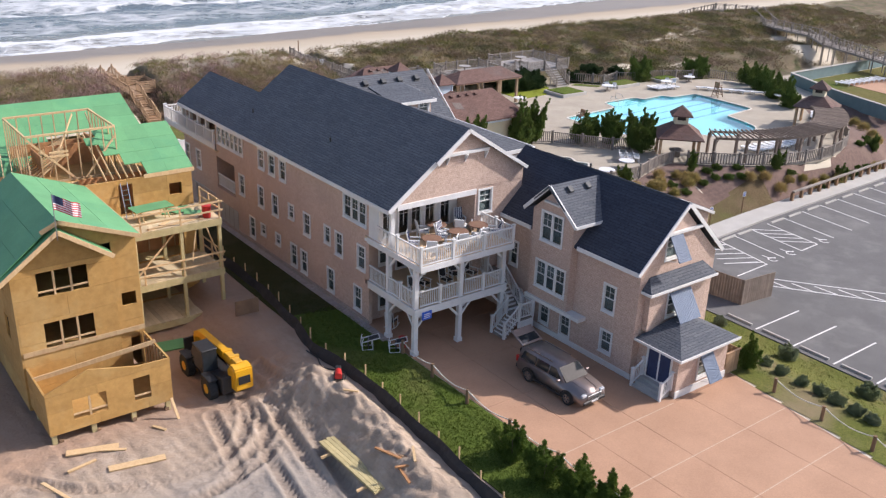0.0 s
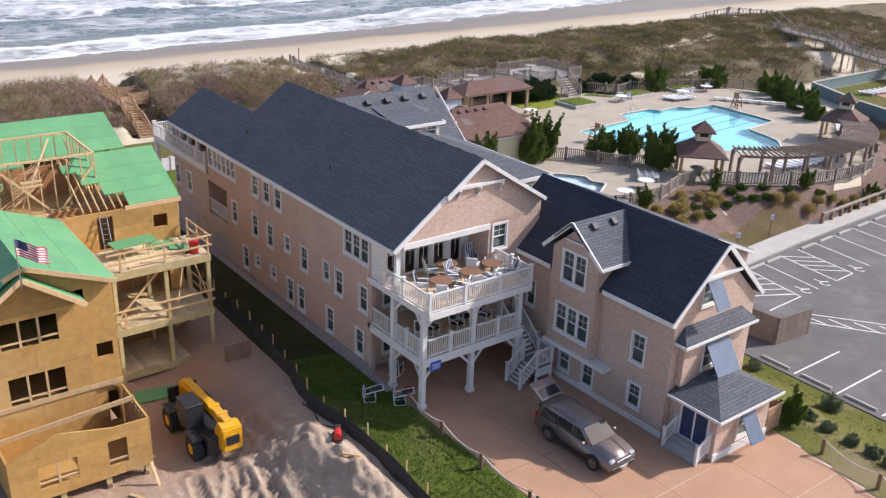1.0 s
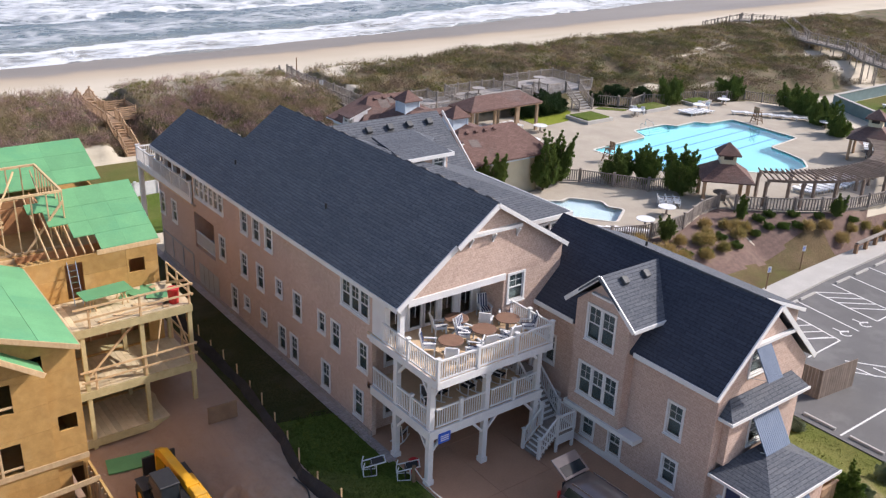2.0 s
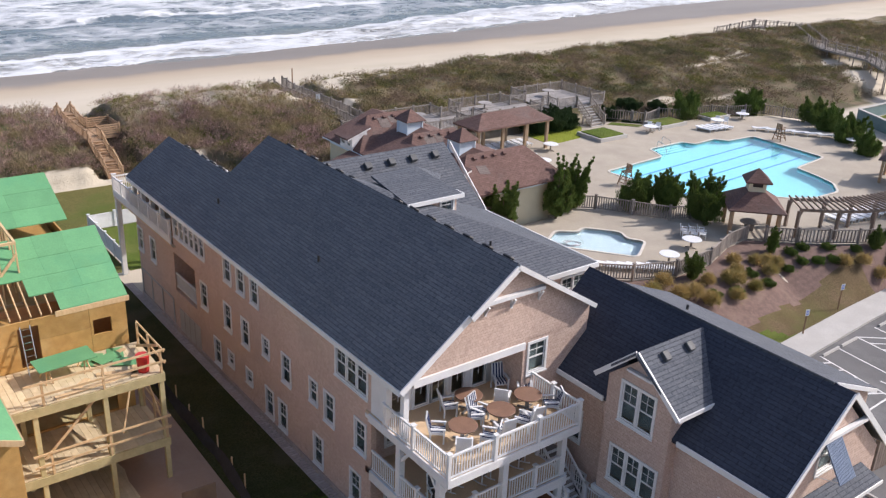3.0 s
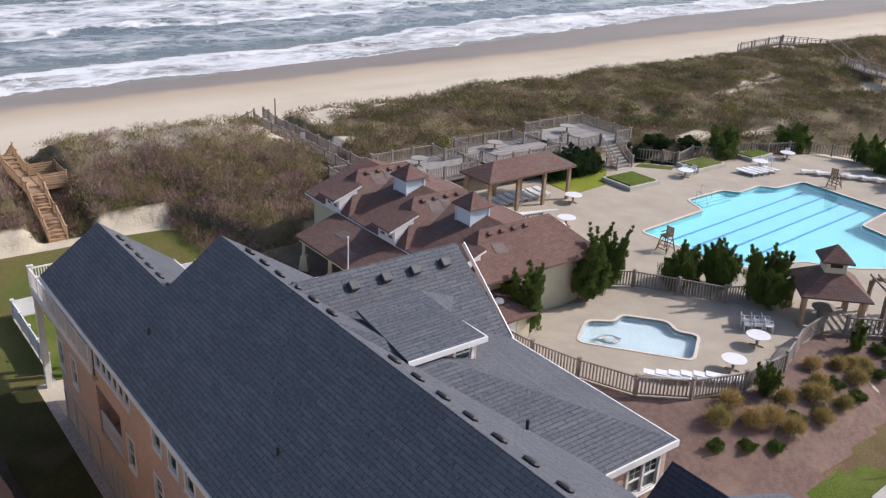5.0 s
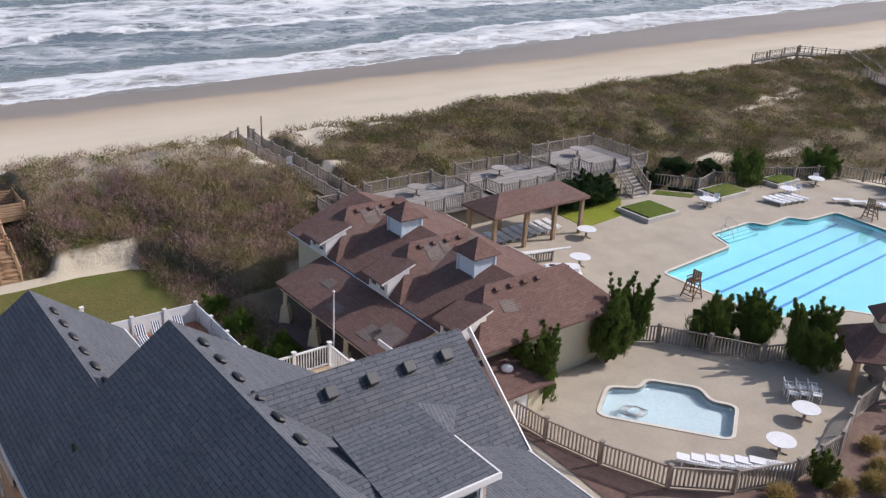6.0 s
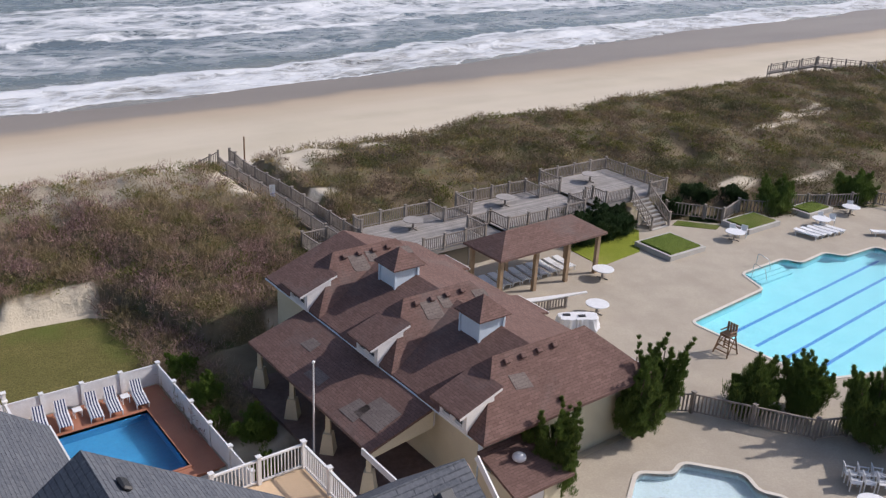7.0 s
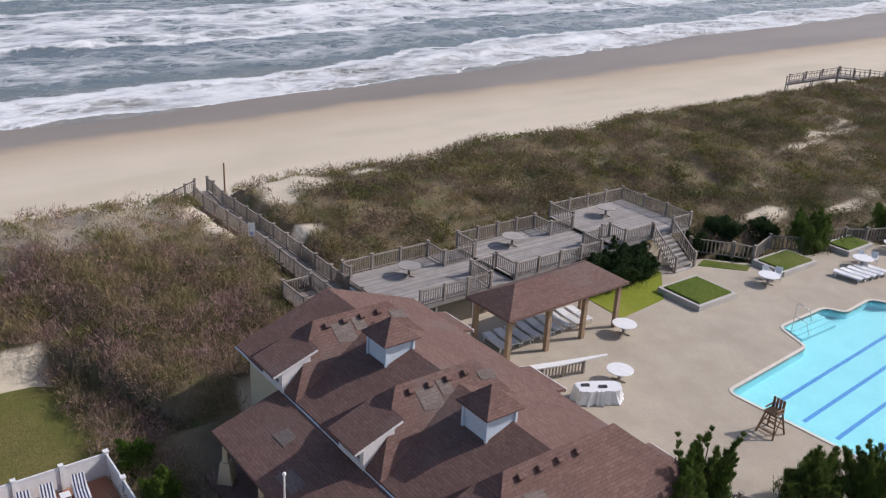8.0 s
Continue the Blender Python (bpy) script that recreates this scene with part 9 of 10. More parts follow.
# ---- furniture and small things ----
def car():
    """Seven-seat estate with its tailgate open; nose towards -y."""
    c = thing("suv", "bronze-grey family SUV parked with its tailgate open", "car", (4.38, -7.2, 0.035), 1.5)
    L0, L1, W = -2.48, 2.46, 0.96
    body = [(L0 + 0.05, 0.34), (L0, 0.55), (L0 + 0.04, 0.80), (L0 + 0.2, 0.95), (L0 + 0.6, 1.05), (-1.2, 1.12), (2.3, 1.14), (2.43, 1.0), (L1, 0.6), (L1 - 0.06, 0.34)]
    n = len(body)
    bm = B()
    secs = []
    for y, z in body:
        taper = (0.13 * max(0, -1.7 - y) + (0.07 if y > 2.25 else 0))
        secs.append((y, z, W - taper))
    loop_l = [bm.verts.new((-w, y, z)) for y, z, w in secs]
    loop_r = [bm.verts.new((w, y, z)) for y, z, w in secs]
    bm.faces.new(loop_l)
    bm.faces.new(loop_r[::-1])
    for i in range(n):
        j = (i + 1) % n
        bm.faces.new([loop_l[j], loop_l[i], loop_r[i], loop_r[j]])
    bmesh.ops.recalc_face_normals(bm, faces=bm.faces[:])
    bmesh.ops.bevel(bm, geom=[e for e in bm.edges], offset=0.06, segments=2, affect="EDGES")
    for f_ in bm.faces:
        f_.smooth = True
    bd = part("body", bm, "car_grey", c)
    # cabin
    cab_ = [(-1.25, 1.10), (-0.45, 1.66), (0.0, 1.74), (1.5, 1.76), (2.25, 1.68), (2.36, 1.12)]
    bm = B()
    lo = [bm.verts.new((-(W - 0.05 - 0.2 * max(0, z - 1.1) / 0.66), y, z)) for y, z in cab_]
    hi = [bm.verts.new(((W - 0.05 - 0.2 * max(0, z - 1.1) / 0.66), y, z)) for y, z in cab_]
    bm.faces.new(lo)
    bm.faces.new(hi[::-1])
    k = len(cab_)
    for i in range(k):
        j = (i + 1) % k
        bm.faces.new([lo[j], lo[i], hi[i], hi[j]])
    bmesh.ops.recalc_face_normals(bm, faces=bm.faces[:])
    bmesh.ops.bevel(bm, geom=[e for e in bm.edges], offset=0.045, segments=2, affect="EDGES")
    for f_ in bm.faces:
        f_.smooth = True
    part("cabin", bm, "car_grey", c)

    def quad(name, pts, material, t=0.012, parent=c):
        q = B()
        vs = [Vector(p) for p in pts]
        nrm = (vs[1] - vs[0]).cross(vs[2] - vs[0]).normalized()
        a = [q.verts.new(v + nrm * t) for v in vs]
        b = [q.verts.new(v - nrm * t) for v in vs]
        q.faces.new(a)
        q.faces.new(b[::-1])
        m = len(vs)
        for i in range(m):
            j = (i + 1) % m
            q.faces.new([a[i], b[i], b[j], a[j]])
        bmesh.ops.recalc_face_normals(q, faces=q.faces[:])
        return part(name, q, material, parent)

    quad("windscreen", [(-0.80, -1.22, 1.14), (0.80, -1.22, 1.14), (0.68, -0.50, 1.645), (-0.68, -0.50, 1.645)], "car_glass")
    for s in (-1, 1):
        for y0, y1, yb0, yb1 in ((-0.95, -0.02, -0.42, -0.02), (0.06, 0.95, 0.06, 0.95), (1.03, 2.1, 1.03, 1.95)):
            quad("side_window", [(s * 0.905, y0, 1.17), (s * 0.905, y1, 1.17), (s * 0.785, yb1, 1.60), (s * 0.785, yb0, 1.60)], "car_glass", 0.02)
        part("roof_rail", beam(B(), (s * 0.66, -0.05, 1.79), (s * 0.66, 1.9, 1.79), 0.04, 0.05), "chrome", c)
        part("door_mirror", bbox(s * 1.08 - 0.1, -0.95, 1.12, s * 1.08 + 0.1, -0.80, 1.28, 0.03), "car_grey", c)
        part("headlight", bbox(s * 0.66 - 0.18, -2.43, 0.76, s * 0.66 + 0.18, -2.22, 0.92, 0.04), "headlight", c, "clear headlight")
        part("tail_light", bbox(s * 0.86 - 0.09, 2.33, 0.85, s * 0.86 + 0.07, 2.44, 1.2, 0.02), "red_plastic", c, "red tail light")
        part("sill", bbox(s * 0.93 - 0.03, -1.3, 0.28, s * 0.93 + 0.03, 1.3, 0.42), "black_plastic", c)
        for y in (-1.46, 1.42):
            q = B()
            tube(q, (s * 0.72, y, 0.38), (s * 0.975, y, 0.38), 0.375, 0.36, 24)
            wh = part("wheel", q, "tyre", c, "black tyre")
            q = B()
            tube(q, (s * 0.9, y, 0.38), (s * 0.99, y, 0.38), 0.25, 0.235, 20)
            rim = part("rim", q, "chrome", wh)
            q = B()
            for a in range(5):
                m = Matrix.Translation((s * 0.992, y, 0.38)) @ Matrix.Rotation(a * math.tau / 5 + 0.3, 4, "X")
                box(q, -0.006, -0.03, 0.09, 0.006, 0.03, 0.2, m)
            part("spoke_gap", q, "black_plastic", wh)
            q = B()
            for a in range(11):
                a0, a1 = math.pi * a / 11, math.pi * (a + 1) / 11
                beam(q, (s * 0.955, y + 0.43 * math.cos(a0), 0.38 + 0.43 * math.sin(a0)), (s * 0.955, y + 0.43 * math.cos(a1), 0.38 + 0.43 * math.sin(a1)), 0.08, 0.03, (1, 0, 0))
            part("wheel_arch", q, "black_plastic", c)
    part("grille", bbox(-0.5, -2.52, 0.62, 0.5, -2.46, 0.86, 0.02), "steel_grey", c, "chrome barred grille")
    for z in (0.66, 0.73, 0.80):
        part("grille_slot", bbox(-0.46, -2.527, z, 0.46, -2.521, z + 0.025), "black_plastic", c)
    part("bumper", bbox(-0.8, -2.53, 0.36, 0.8, -2.42, 0.56, 0.04), "black_plastic", c)
    part("rear_bumper", bbox(-0.85, 2.4, 0.4, 0.85, 2.54, 0.62, 0.04), "black_plastic", c)
    # Flat panel across the tail, coloured as the open boot's shade.
    part("boot_opening", bbox(-0.7, 2.36, 0.7, 0.7, 2.415, 1.55), "dark_interior", c)
    q = bbox(-0.74, 0, -0.04, 0.74, 1.1, 0.04, 0.02)
    q.transform(pose(0, 2.2, 1.74, 27, 0, 0))
    tg = part("tailgate", q, "car_grey", c, "raised tailgate")
    q = bbox(-0.62, 0.12, 0.041, 0.62, 0.62, 0.052)
    q.transform(pose(0, 2.2, 1.74, 27, 0, 0))
    part("rear_window", q, "car_glass", tg)
    part("bonnet_crease", beam(B(), (-0.35, -2.3, 0.985), (-0.45, -1.3, 1.135), 0.03, 0.02), "car_grey", c)
    part("bonnet_crease", beam(B(), (0.35, -2.3, 0.985), (0.45, -1.3, 1.135), 0.03, 0.02), "car_grey", c)
    part("number_plate", bbox(-0.25, -2.545, 0.44, 0.25, -2.535, 0.54), "white_plastic", c)


car()


def deck_chair(x, y, z, turn, label="white slatted armchair with a navy striped cushion on the balcony", group="chairs round the balcony tables", first=[]):
    if first:
        return copy_thing(first[0], pose(x, y, z, 0, 0, turn))
    c = thing("armchair", label, "chair", (x, y, z), turn, group)
    first.append(c)
    for sx in (-0.28, 0.28):
        for sy in (-0.26, 0.26):
            part("leg", bbox(sx - 0.03, sy - 0.03, 0, sx + 0.03, sy + 0.03, 0.62 if sy < 0 else 0.45), "white_plastic", c)
        part("armrest", bbox(sx - 0.05, -0.32, 0.62, sx + 0.05, 0.26, 0.66), "white_plastic", c)
    part("seat", bbox(-0.27, -0.28, 0.38, 0.27, 0.28, 0.42), "white_plastic", c)
    q = bbox(-0.28, -0.03, 0.0, 0.28, 0.03, 0.72)
    q.transform(pose(0, 0.27, 0.40, -14, 0, 0))
    part("backrest", q, "white_plastic", c)
    cu = part("cushion", bbox(-0.25, -0.27, 0.421, 0.25, 0.23, 0.49, 0.02), "canvas", c, "white and navy striped cushion")
    for k in range(4):
        part("cushion_stripe", bbox(-0.22 + 0.125 * k, -0.275, 0.425, -0.155 + 0.125 * k, 0.228, 0.494), "navy_cloth", cu)
        q = bbox(-0.22 + 0.125 * k, -0.042, 0.05, -0.155 + 0.125 * k, -0.032, 0.70)
        q.transform(pose(0, 0.27, 0.40, -14, 0, 0))
        part("back_stripe", q, "navy_cloth", cu)
    return c


def round_table(x, y, z, r, material, base, label, group, h=0.74):
    t = thing("round_table", label, "table", (x, y, z), 20, group)
    q = B()
    tube(q, (0, 0, h - 0.05), (0, 0, h), r, r, 24)
    bmesh.ops.bevel(q, geom=[e for e in q.edges], offset=0.012, segments=1, affect="EDGES")
    part("tabletop", q, material, t)
    q = B()
    tube(q, (0, 0, 0.1), (0, 0, h - 0.05), 0.09, 0.07, 10)
    part("pedestal", q, base, t)
    for k in range(4):
        a = k * math.pi / 2
        q = beam(B(), (0, 0, 0.08), (0.42 * math.cos(a), 0.42 * math.sin(a), 0.03), 0.08, 0.06)
        part("foot", q, base, t)
    return t


for tx, ty in ((3.3, 2.6), (5.35, 1.3), (3.7, 1.05), (1.75, 1.0)):
    round_table(tx, ty, F3, 0.58, "table_brown", "steel_grey", "round brown table on the balcony", "tables on the balcony")
for x, y, t in ((2.45, 2.8, 70), (5.4, 3.1, -20), (4.6, 2.0, 130), (5.9, 2.1, -40), (6.0, 0.6, -120), (4.7, 0.3, 170), (2.9, 1.6, 60), (3.2, 0.25, 170), (4.3, 0.3, -150), (1.0, 1.6, 50), (1.2, 0.2, 140), (2.4, 0.2, -140), (3.2, 1.75, 20)):
    deck_chair(x, y, F3, t)


def rocker(x, y, z, turn, group="rocking chairs on the porch", label="white rocking chair with a dark woven seat on the porch", first=[]):
    if first:
        return copy_thing(first[0], pose(x, y, z, 0, 0, turn))
    c = thing("rocking_chair", label, "chair", (x, y, z), turn, group)
    first.append(c)
    for s in (-0.27, 0.27):
        q = B()
        prev = None
        for k in range(9):
            a = -0.5 + k * 0.125
            p = (s, a, 0.03 + 0.35 * a * a)
            if prev:
                beam(q, prev, p, 0.035, 0.05)
            prev = p
        part("rocker", q, "white_paint", c)
        part("front_leg", bbox(s - 0.022, -0.28, 0.05, s + 0.022, -0.235, 0.62), "white_paint", c)
        q = beam(B(), (s, 0.24, 0.05), (s, 0.44, 1.1), 0.045)
        part("back_post", q, "white_paint", c)
        part("armrest", bbox(s - 0.04, -0.32, 0.62, s + 0.04, 0.32, 0.655), "white_paint", c)
    part("seat", bbox(-0.25, -0.27, 0.40, 0.25, 0.26, 0.44), "black_plastic", c, "dark woven seat")
    q = bbox(-0.24, -0.015, 0.0, 0.24, 0.015, 0.55)
    q.transform(pose(0, 0.31, 0.46, -11, 0, 0))
    part("backrest", q, "black_plastic", c, "dark woven back")
    for z in (0.45, 1.05):
        part("rail", bbox(-0.25, 0.25 + (z - 0.3) * 0.19, z, 0.25, 0.28 + (z - 0.3) * 0.19, z + 0.05), "white_paint", c)
    return c


for x, y, t in ((0.9, 1.4, -20), (1.9, 1.8, 15), (3.3, 1.5, 10), (4.2, 1.9, -15), (5.2, 1.5, 20)):
    rocker(x, y, F2, t)
rocker(0.9, 3.6, 0.04, 120)
q_ = rocker(-1.9, 2.4, 0.1, 30)
q_.matrix_basis = pose(-2.1, 2.3, 0.30, 88, 0, 65)
tagged(q_, "white rocking chair tipped onto its back on the grass", "chair", "chairs tipped on the grass")
q_ = rocker(-0.9, 1.0, 0.1, 30)
q_.matrix_basis = pose(-0.95, 1.2, 0.30, 88, 0, 60)
tagged(q_, "white rocking chair tipped onto its back on the grass", "chair", "chairs tipped on the grass")
bucket(-0.05, 1.1, 0.06, 0.8, "dark red barrel beside the porch post")


def lounger(x, y, z, turn, stripes, label, group, back=35, store={}):
    if (stripes, back) in store:
        return copy_thing(store[(stripes, back)], pose(x, y, z, 0, 0, turn))
    c = thing("sun_lounger", label, "sun lounger", (x, y, z), turn, group)
    store[(stripes, back)] = c
    for s in (-0.3, 0.3):
        part("frame", bbox(s - 0.025, -1.0, 0.27, s + 0.025, 0.95, 0.32), "white_plastic", c)
        for y_ in (-0.85, 0.75):
            part("leg", bbox(s - 0.025, y_ - 0.03, 0, s + 0.025, y_ + 0.03, 0.27), "white_plastic", c)
    part("bed", bbox(-0.28, -1.0, 0.321, 0.28, 0.3, 0.36), "canvas" if stripes else "white_plastic", c)
    m = pose(0, 0.3, 0.33, back, 0, 0)
    q = bbox(-0.28, 0.0, 0.0, 0.28, 0.72, 0.04)
    q.transform(m)
    part("backrest", q, "canvas" if stripes else "white_plastic", c)
    n = 4 if stripes else 0
    for k in range(n):
        x0 = -0.24 + k * 0.135
        part("stripe", bbox(x0, -1.003, 0.324, x0 + 0.07, 0.3, 0.364), "navy_cloth", c)
        q = bbox(x0, 0.0, 0.003, x0 + 0.07, 0.723, 0.044)
        q.transform(m)
        part("stripe", q, "navy_cloth", c)
    if not stripes:
        for k in range(8):
            part("slat_gap", bbox(-0.26, -0.95 + 0.15 * k, 0.361, 0.26, -0.93 + 0.15 * k, 0.366), "steel_grey", c)
    return c


for x in (7.9, 8.95, 10.45, 11.4, 12.75):
    lounger(x, 43.7, 0.07, -6, True, "blue and white striped sun lounger beside the small pool", "striped loungers", 42)
for x in (9.7, 12.1):
    t = thing("side_table", "small white plastic side table by the loungers", "table", (x, 43.9, 0.07), 0, "side tables")
    part("top", bbox(-0.22, -0.22, 0.36, 0.22, 0.22, 0.4, 0.01), "white_plastic", t)
    for s in (-0.17, 0.17):
        for u in (-0.17, 0.17):
            part("leg", bbox(s - 0.02, u - 0.02, 0, s + 0.02, u + 0.02, 0.36), "white_plastic", t)
for i in range(5):
    lounger(64.3 + 0.75 * i, 37.7 - 0.1 * i, 1.2, 10, False, "white plastic sun lounger lying flat on the terrace", "white loungers", 4)
for i in range(7):
    lounger(70.2 + 0.8 * i, 34.6 - 1.1 * i, 1.2, 60, False, "white plastic sun lounger lying flat on the terrace", "white loungers", 4)
for i in range(10):
    lounger(50.2 + 0.85 * i, 12.9 + 0.1 * abs(i - 5), 1.2, 5, False, "white plastic sun lounger lying flat on the terrace", "white loungers", 4)
for i in range(7):
    lounger(66 + 0.8 * i, 15.5 + 0.5 * i, 1.2, 30, False, "white plastic sun lounger lying flat on the terrace", "white loungers", 4)
for i in range(6):
    lounger(27.2 + 0.55 * i, 16.6 - 0.42 * i, 1.2, 40, False, "white plastic sun lounger lying flat on the terrace", "white loungers", 4)
for j in range(1):
    for i in range(9):
        lounger(36.2 + 0.85 * i, 43.4, 1.2, -4, False, "white plastic sun lounger lying flat on the terrace", "white loungers", 4)
for x, y in ((35.2, 16.1), (31.5, 15.1)):
    round_table(x, y, 1.2, 0.72, "white_plastic", "grey_wood", "round white table on a timber pedestal", "white tables")
for x, y in ((39.4, 36.7), (43.8, 40.4), (58.3, 40.2), (67.4, 38.4), (72.6, 38.8), (73.5, 25.6)):
    round_table(x, y, 1.2, 0.75, "white_plastic", "grey_wood", "round white table on a timber pedestal", "white tables")
for x, y, z in ((35.4, 51.2, Z1), (44.3, 51.5, Z2), (54.2, 52.1, Z3)):
    round_table(x, y, z, 0.75, "deck_grey", "grey_wood", "round weathered grey table on the timber deck", "tables on the deck")


def plastic_chair(x, y, z, turn, first=[]):
    if first:
        return copy_thing(first[0], pose(x, y, z, 0, 0, turn))
    c = thing("plastic_chair", "white plastic stacking chair on the pool terrace", "chair", (x, y, z), turn, "white plastic chairs")
    first.append(c)
    for s in (-0.23, 0.23):
        for u in (-0.22, 0.22):
            part("leg", bbox(s - 0.025, u - 0.025, 0, s + 0.025, u + 0.025, 0.42), "white_plastic", c)
        part("armrest", bbox(s - 0.03, -0.25, 0.62, s + 0.03, 0.25, 0.65), "white_plastic", c)
        part("arm_post", bbox(s - 0.02, -0.25, 0.42, s + 0.02, -0.2, 0.62), "white_plastic", c)
    part("seat", bbox(-0.25, -0.25, 0.42, 0.25, 0.25, 0.46, 0.015), "white_plastic", c)
    q = bbox(-0.25, -0.02, 0, 0.25, 0.02, 0.45, 0.01)
    q.transform(pose(0, 0.24, 0.45, -10, 0, 0))
    part("backrest", q, "white_plastic", c)
    return c


for x, y, t in ((36.4, 17.6, 40), (36.9, 17.2, 40), (37.4, 16.8, 40), (36.8, 18.1, 40), (37.3, 17.7, 40), (37.8, 17.3, 40), (59.1, 40.9, -30), (59.6, 40.3, -60), (68.3, 38.9, -30), (68.7, 38.2, -60), (73.4, 39.3, -50)):
    plastic_chair(x, y, 1.2, t)


def lifeguard_chair(x, y, turn):
    c = thing("lifeguard_chair", "tall weathered timber lifeguard chair", "lifeguard chair", (x, y, 1.2), turn, "lifeguard chairs")
    c.scale = (0.82, 0.82, 0.82)
    for s in (-1, 1):
        for u in (-1, 1):
            part("leg", beam(B(), (s * 0.6, u * 0.6, 0), (s * 0.36, u * 0.32, 1.5), 0.09), "brown_wood", c)
        for k in range(4):
            z = 0.3 + 0.36 * k
            w = 0.6 - 0.16 * z
            part("rung", bbox(-w, s * (w - 0.02) - 0.03, z, w, s * (w - 0.02) + 0.03, z + 0.07), "brown_wood", c)
        part("brace", beam(B(), (s * 0.58, -0.55, 0.15), (s * 0.4, 0.35, 1.35), 0.06), "brown_wood", c)
        part("armrest", bbox(s * 0.4 - 0.05, -0.4, 1.78, s * 0.4 + 0.05, 0.36, 1.83), "brown_wood", c)
    part("seat", bbox(-0.45, -0.42, 1.5, 0.45, 0.4, 1.56), "brown_wood", c)
    for k in range(4):
        part("back_slat", bbox(-0.42 + 0.22 * k, 0.34, 1.56, -0.25 + 0.22 * k, 0.39, 2.3), "brown_wood", c)


lifeguard_chair(42.2, 29.0, -90)
lifeguard_chair(68.3, 31.0, 90)

# table under a white cloth, and the ramp rail by the bath house
ct = thing("covered_table", "long table draped with a white cloth, dark items on top", "table", (37.0, 36.0, 1.2), -28)
bm = B()
cl = []
for k, (zz, grow) in enumerate(((0.80, 0.0), (0.78, 0.06), (0.55, 0.10), (0.25, 0.16), (0.03, 0.24))):
    ring = []
    for i in range(40):
        a = i * math.tau / 40
        c_, s_ = math.cos(a), math.sin(a)
        e = 1.0 / max(abs(c_) / 1.15, abs(s_) / 0.48)
        w_ = grow * (1 + 0.5 * math.sin(i * 2.3) + 0.4 * math.sin(i * 1.1))
        ring.append(bm.verts.new((c_ * (e + w_), s_ * (e + w_), zz + 0.02 * math.sin(i * 1.7))))
    cl.append(ring)
bm.faces.new(cl[0])
for p_, q_ in zip(cl, cl[1:]):
    for i in range(40):
        bm.faces.new([p_[i], q_[i], q_[(i + 1) % 40], p_[(i + 1) % 40]])
bmesh.ops.recalc_face_normals(bm, faces=bm.faces[:])
part("cloth", bm, "canvas", ct)
for x, y in ((-0.7, 0.1), (0.2, -0.1)):
    part("tray", bbox(x - 0.22, y - 0.12, 0.8, x + 0.22, y + 0.12, 0.87, 0.02), "black_plastic", ct)
# raised grass beds behind the pool
def planter(x0, y0, x1, y1, label):
    p = thing("raised_bed", label, "planter", (0, 0, 0), 0, "raised grass beds")
    h = 0.38
    for a in ((x0, y0, x1, y0 + 0.25), (x0, y1 - 0.25, x1, y1), (x0, y0 + 0.25, x0 + 0.25, y1 - 0.25), (x1 - 0.25, y0 + 0.25, x1, y1 - 0.25)):
        part("kerb", bbox(a[0], a[1], 1.15, a[2], a[3], 1.2 + h, 0.01), "concrete_pale", p)
    part("turf", bbox(x0 + 0.25, y0 + 0.25, 1.15, x1 - 0.25, y1 - 0.25, 1.2 + h + 0.1, 0.08), "lawn_green", p)


planter(50.4, 39.9, 54.4, 43.4, "raised concrete bed of clipped grass on the terrace")
planter(60.4, 40.3, 64.6, 43.0, "raised concrete bed of clipped grass on the terrace")
planter(68.4, 40.0, 72.0, 42.2, "raised concrete bed of clipped grass on the terrace")
flat("lawn", [(45.3, 41.9), (49.9, 42.4), (53.2, 45.4), (53.2, 46.4), (45.6, 46.4)], 1.24, 0.2, "lawn_bright", "bright green lawn beside the pavilion", "lawn")
flat("lawn", [(56.6, 44.9), (57.9, 45.4), (60.1, 42.8), (59.0, 42.4)], 1.23, 0.2, "lawn_green", "small strip of grass by the path", "lawn")

# handrails in the pool
for x, y in ((53.6, 35.2), (55.5, 36.2)):
    q = thing("pool_handrail", "bent chrome handrail at the pool steps", "handrail", (x, y, 1.2), -60, "pool handrails")
    curve_tube("rail", [(0, 0, -0.1), (0, 0, 0.8), (0.1, 0, 0.9), (0.8, 0, 0.6), (1.1, 0, -0.4)], 0.025, "chrome", "", "", q)
for k in range(3):
    tagged(link_mesh("pool_step", bbox(53.6, 35.55 - 0.4 * (k + 1), 0.1, 57.4, 35.75 - 0.4 * k, 1.0 - 0.22 * k), "pool_plaster"), "pale underwater pool step", "step", "pool steps")

curve_tube("pool_hose", [(28.2 + (0.5 + 0.02 * (i % 7)) * math.cos(i * 0.5) + 0.004 * i, 21.8 + 0.45 * math.sin(i * 0.5) - 0.006 * i, 1.12 + 0.0015 * (i % 9)) for i in range(64)], 0.022, "steel_grey", "coil of grey vacuum hose floating in the paddling pool", "hose")

# rope on posts either side of the drive
def rope_run(pts, label):
    f = thing("rope_fence", label, "rope fence", group="rope fences")
    tops = []
    for x, y in pts:
        z = gz(x, y)
        z = max(z, 0.04) if x < 10 else z + 0.04
        q = B()
        tube(q, (x, y, z - 0.2), (x, y, z + 0.85), 0.1, 0.095, 10)
        part("post", q, "brown_wood", f)
        tops.append(Vector((x, y, z + 0.78)))
    for a, b in zip(tops, tops[1:]):
        curve_tube("rope", [tuple(a.lerp(b, t / 10) - Vector((0, 0, 0.28 * math.sin(math.pi * t / 10)))) for t in range(11)], 0.028, "rope_white", "", "", f)


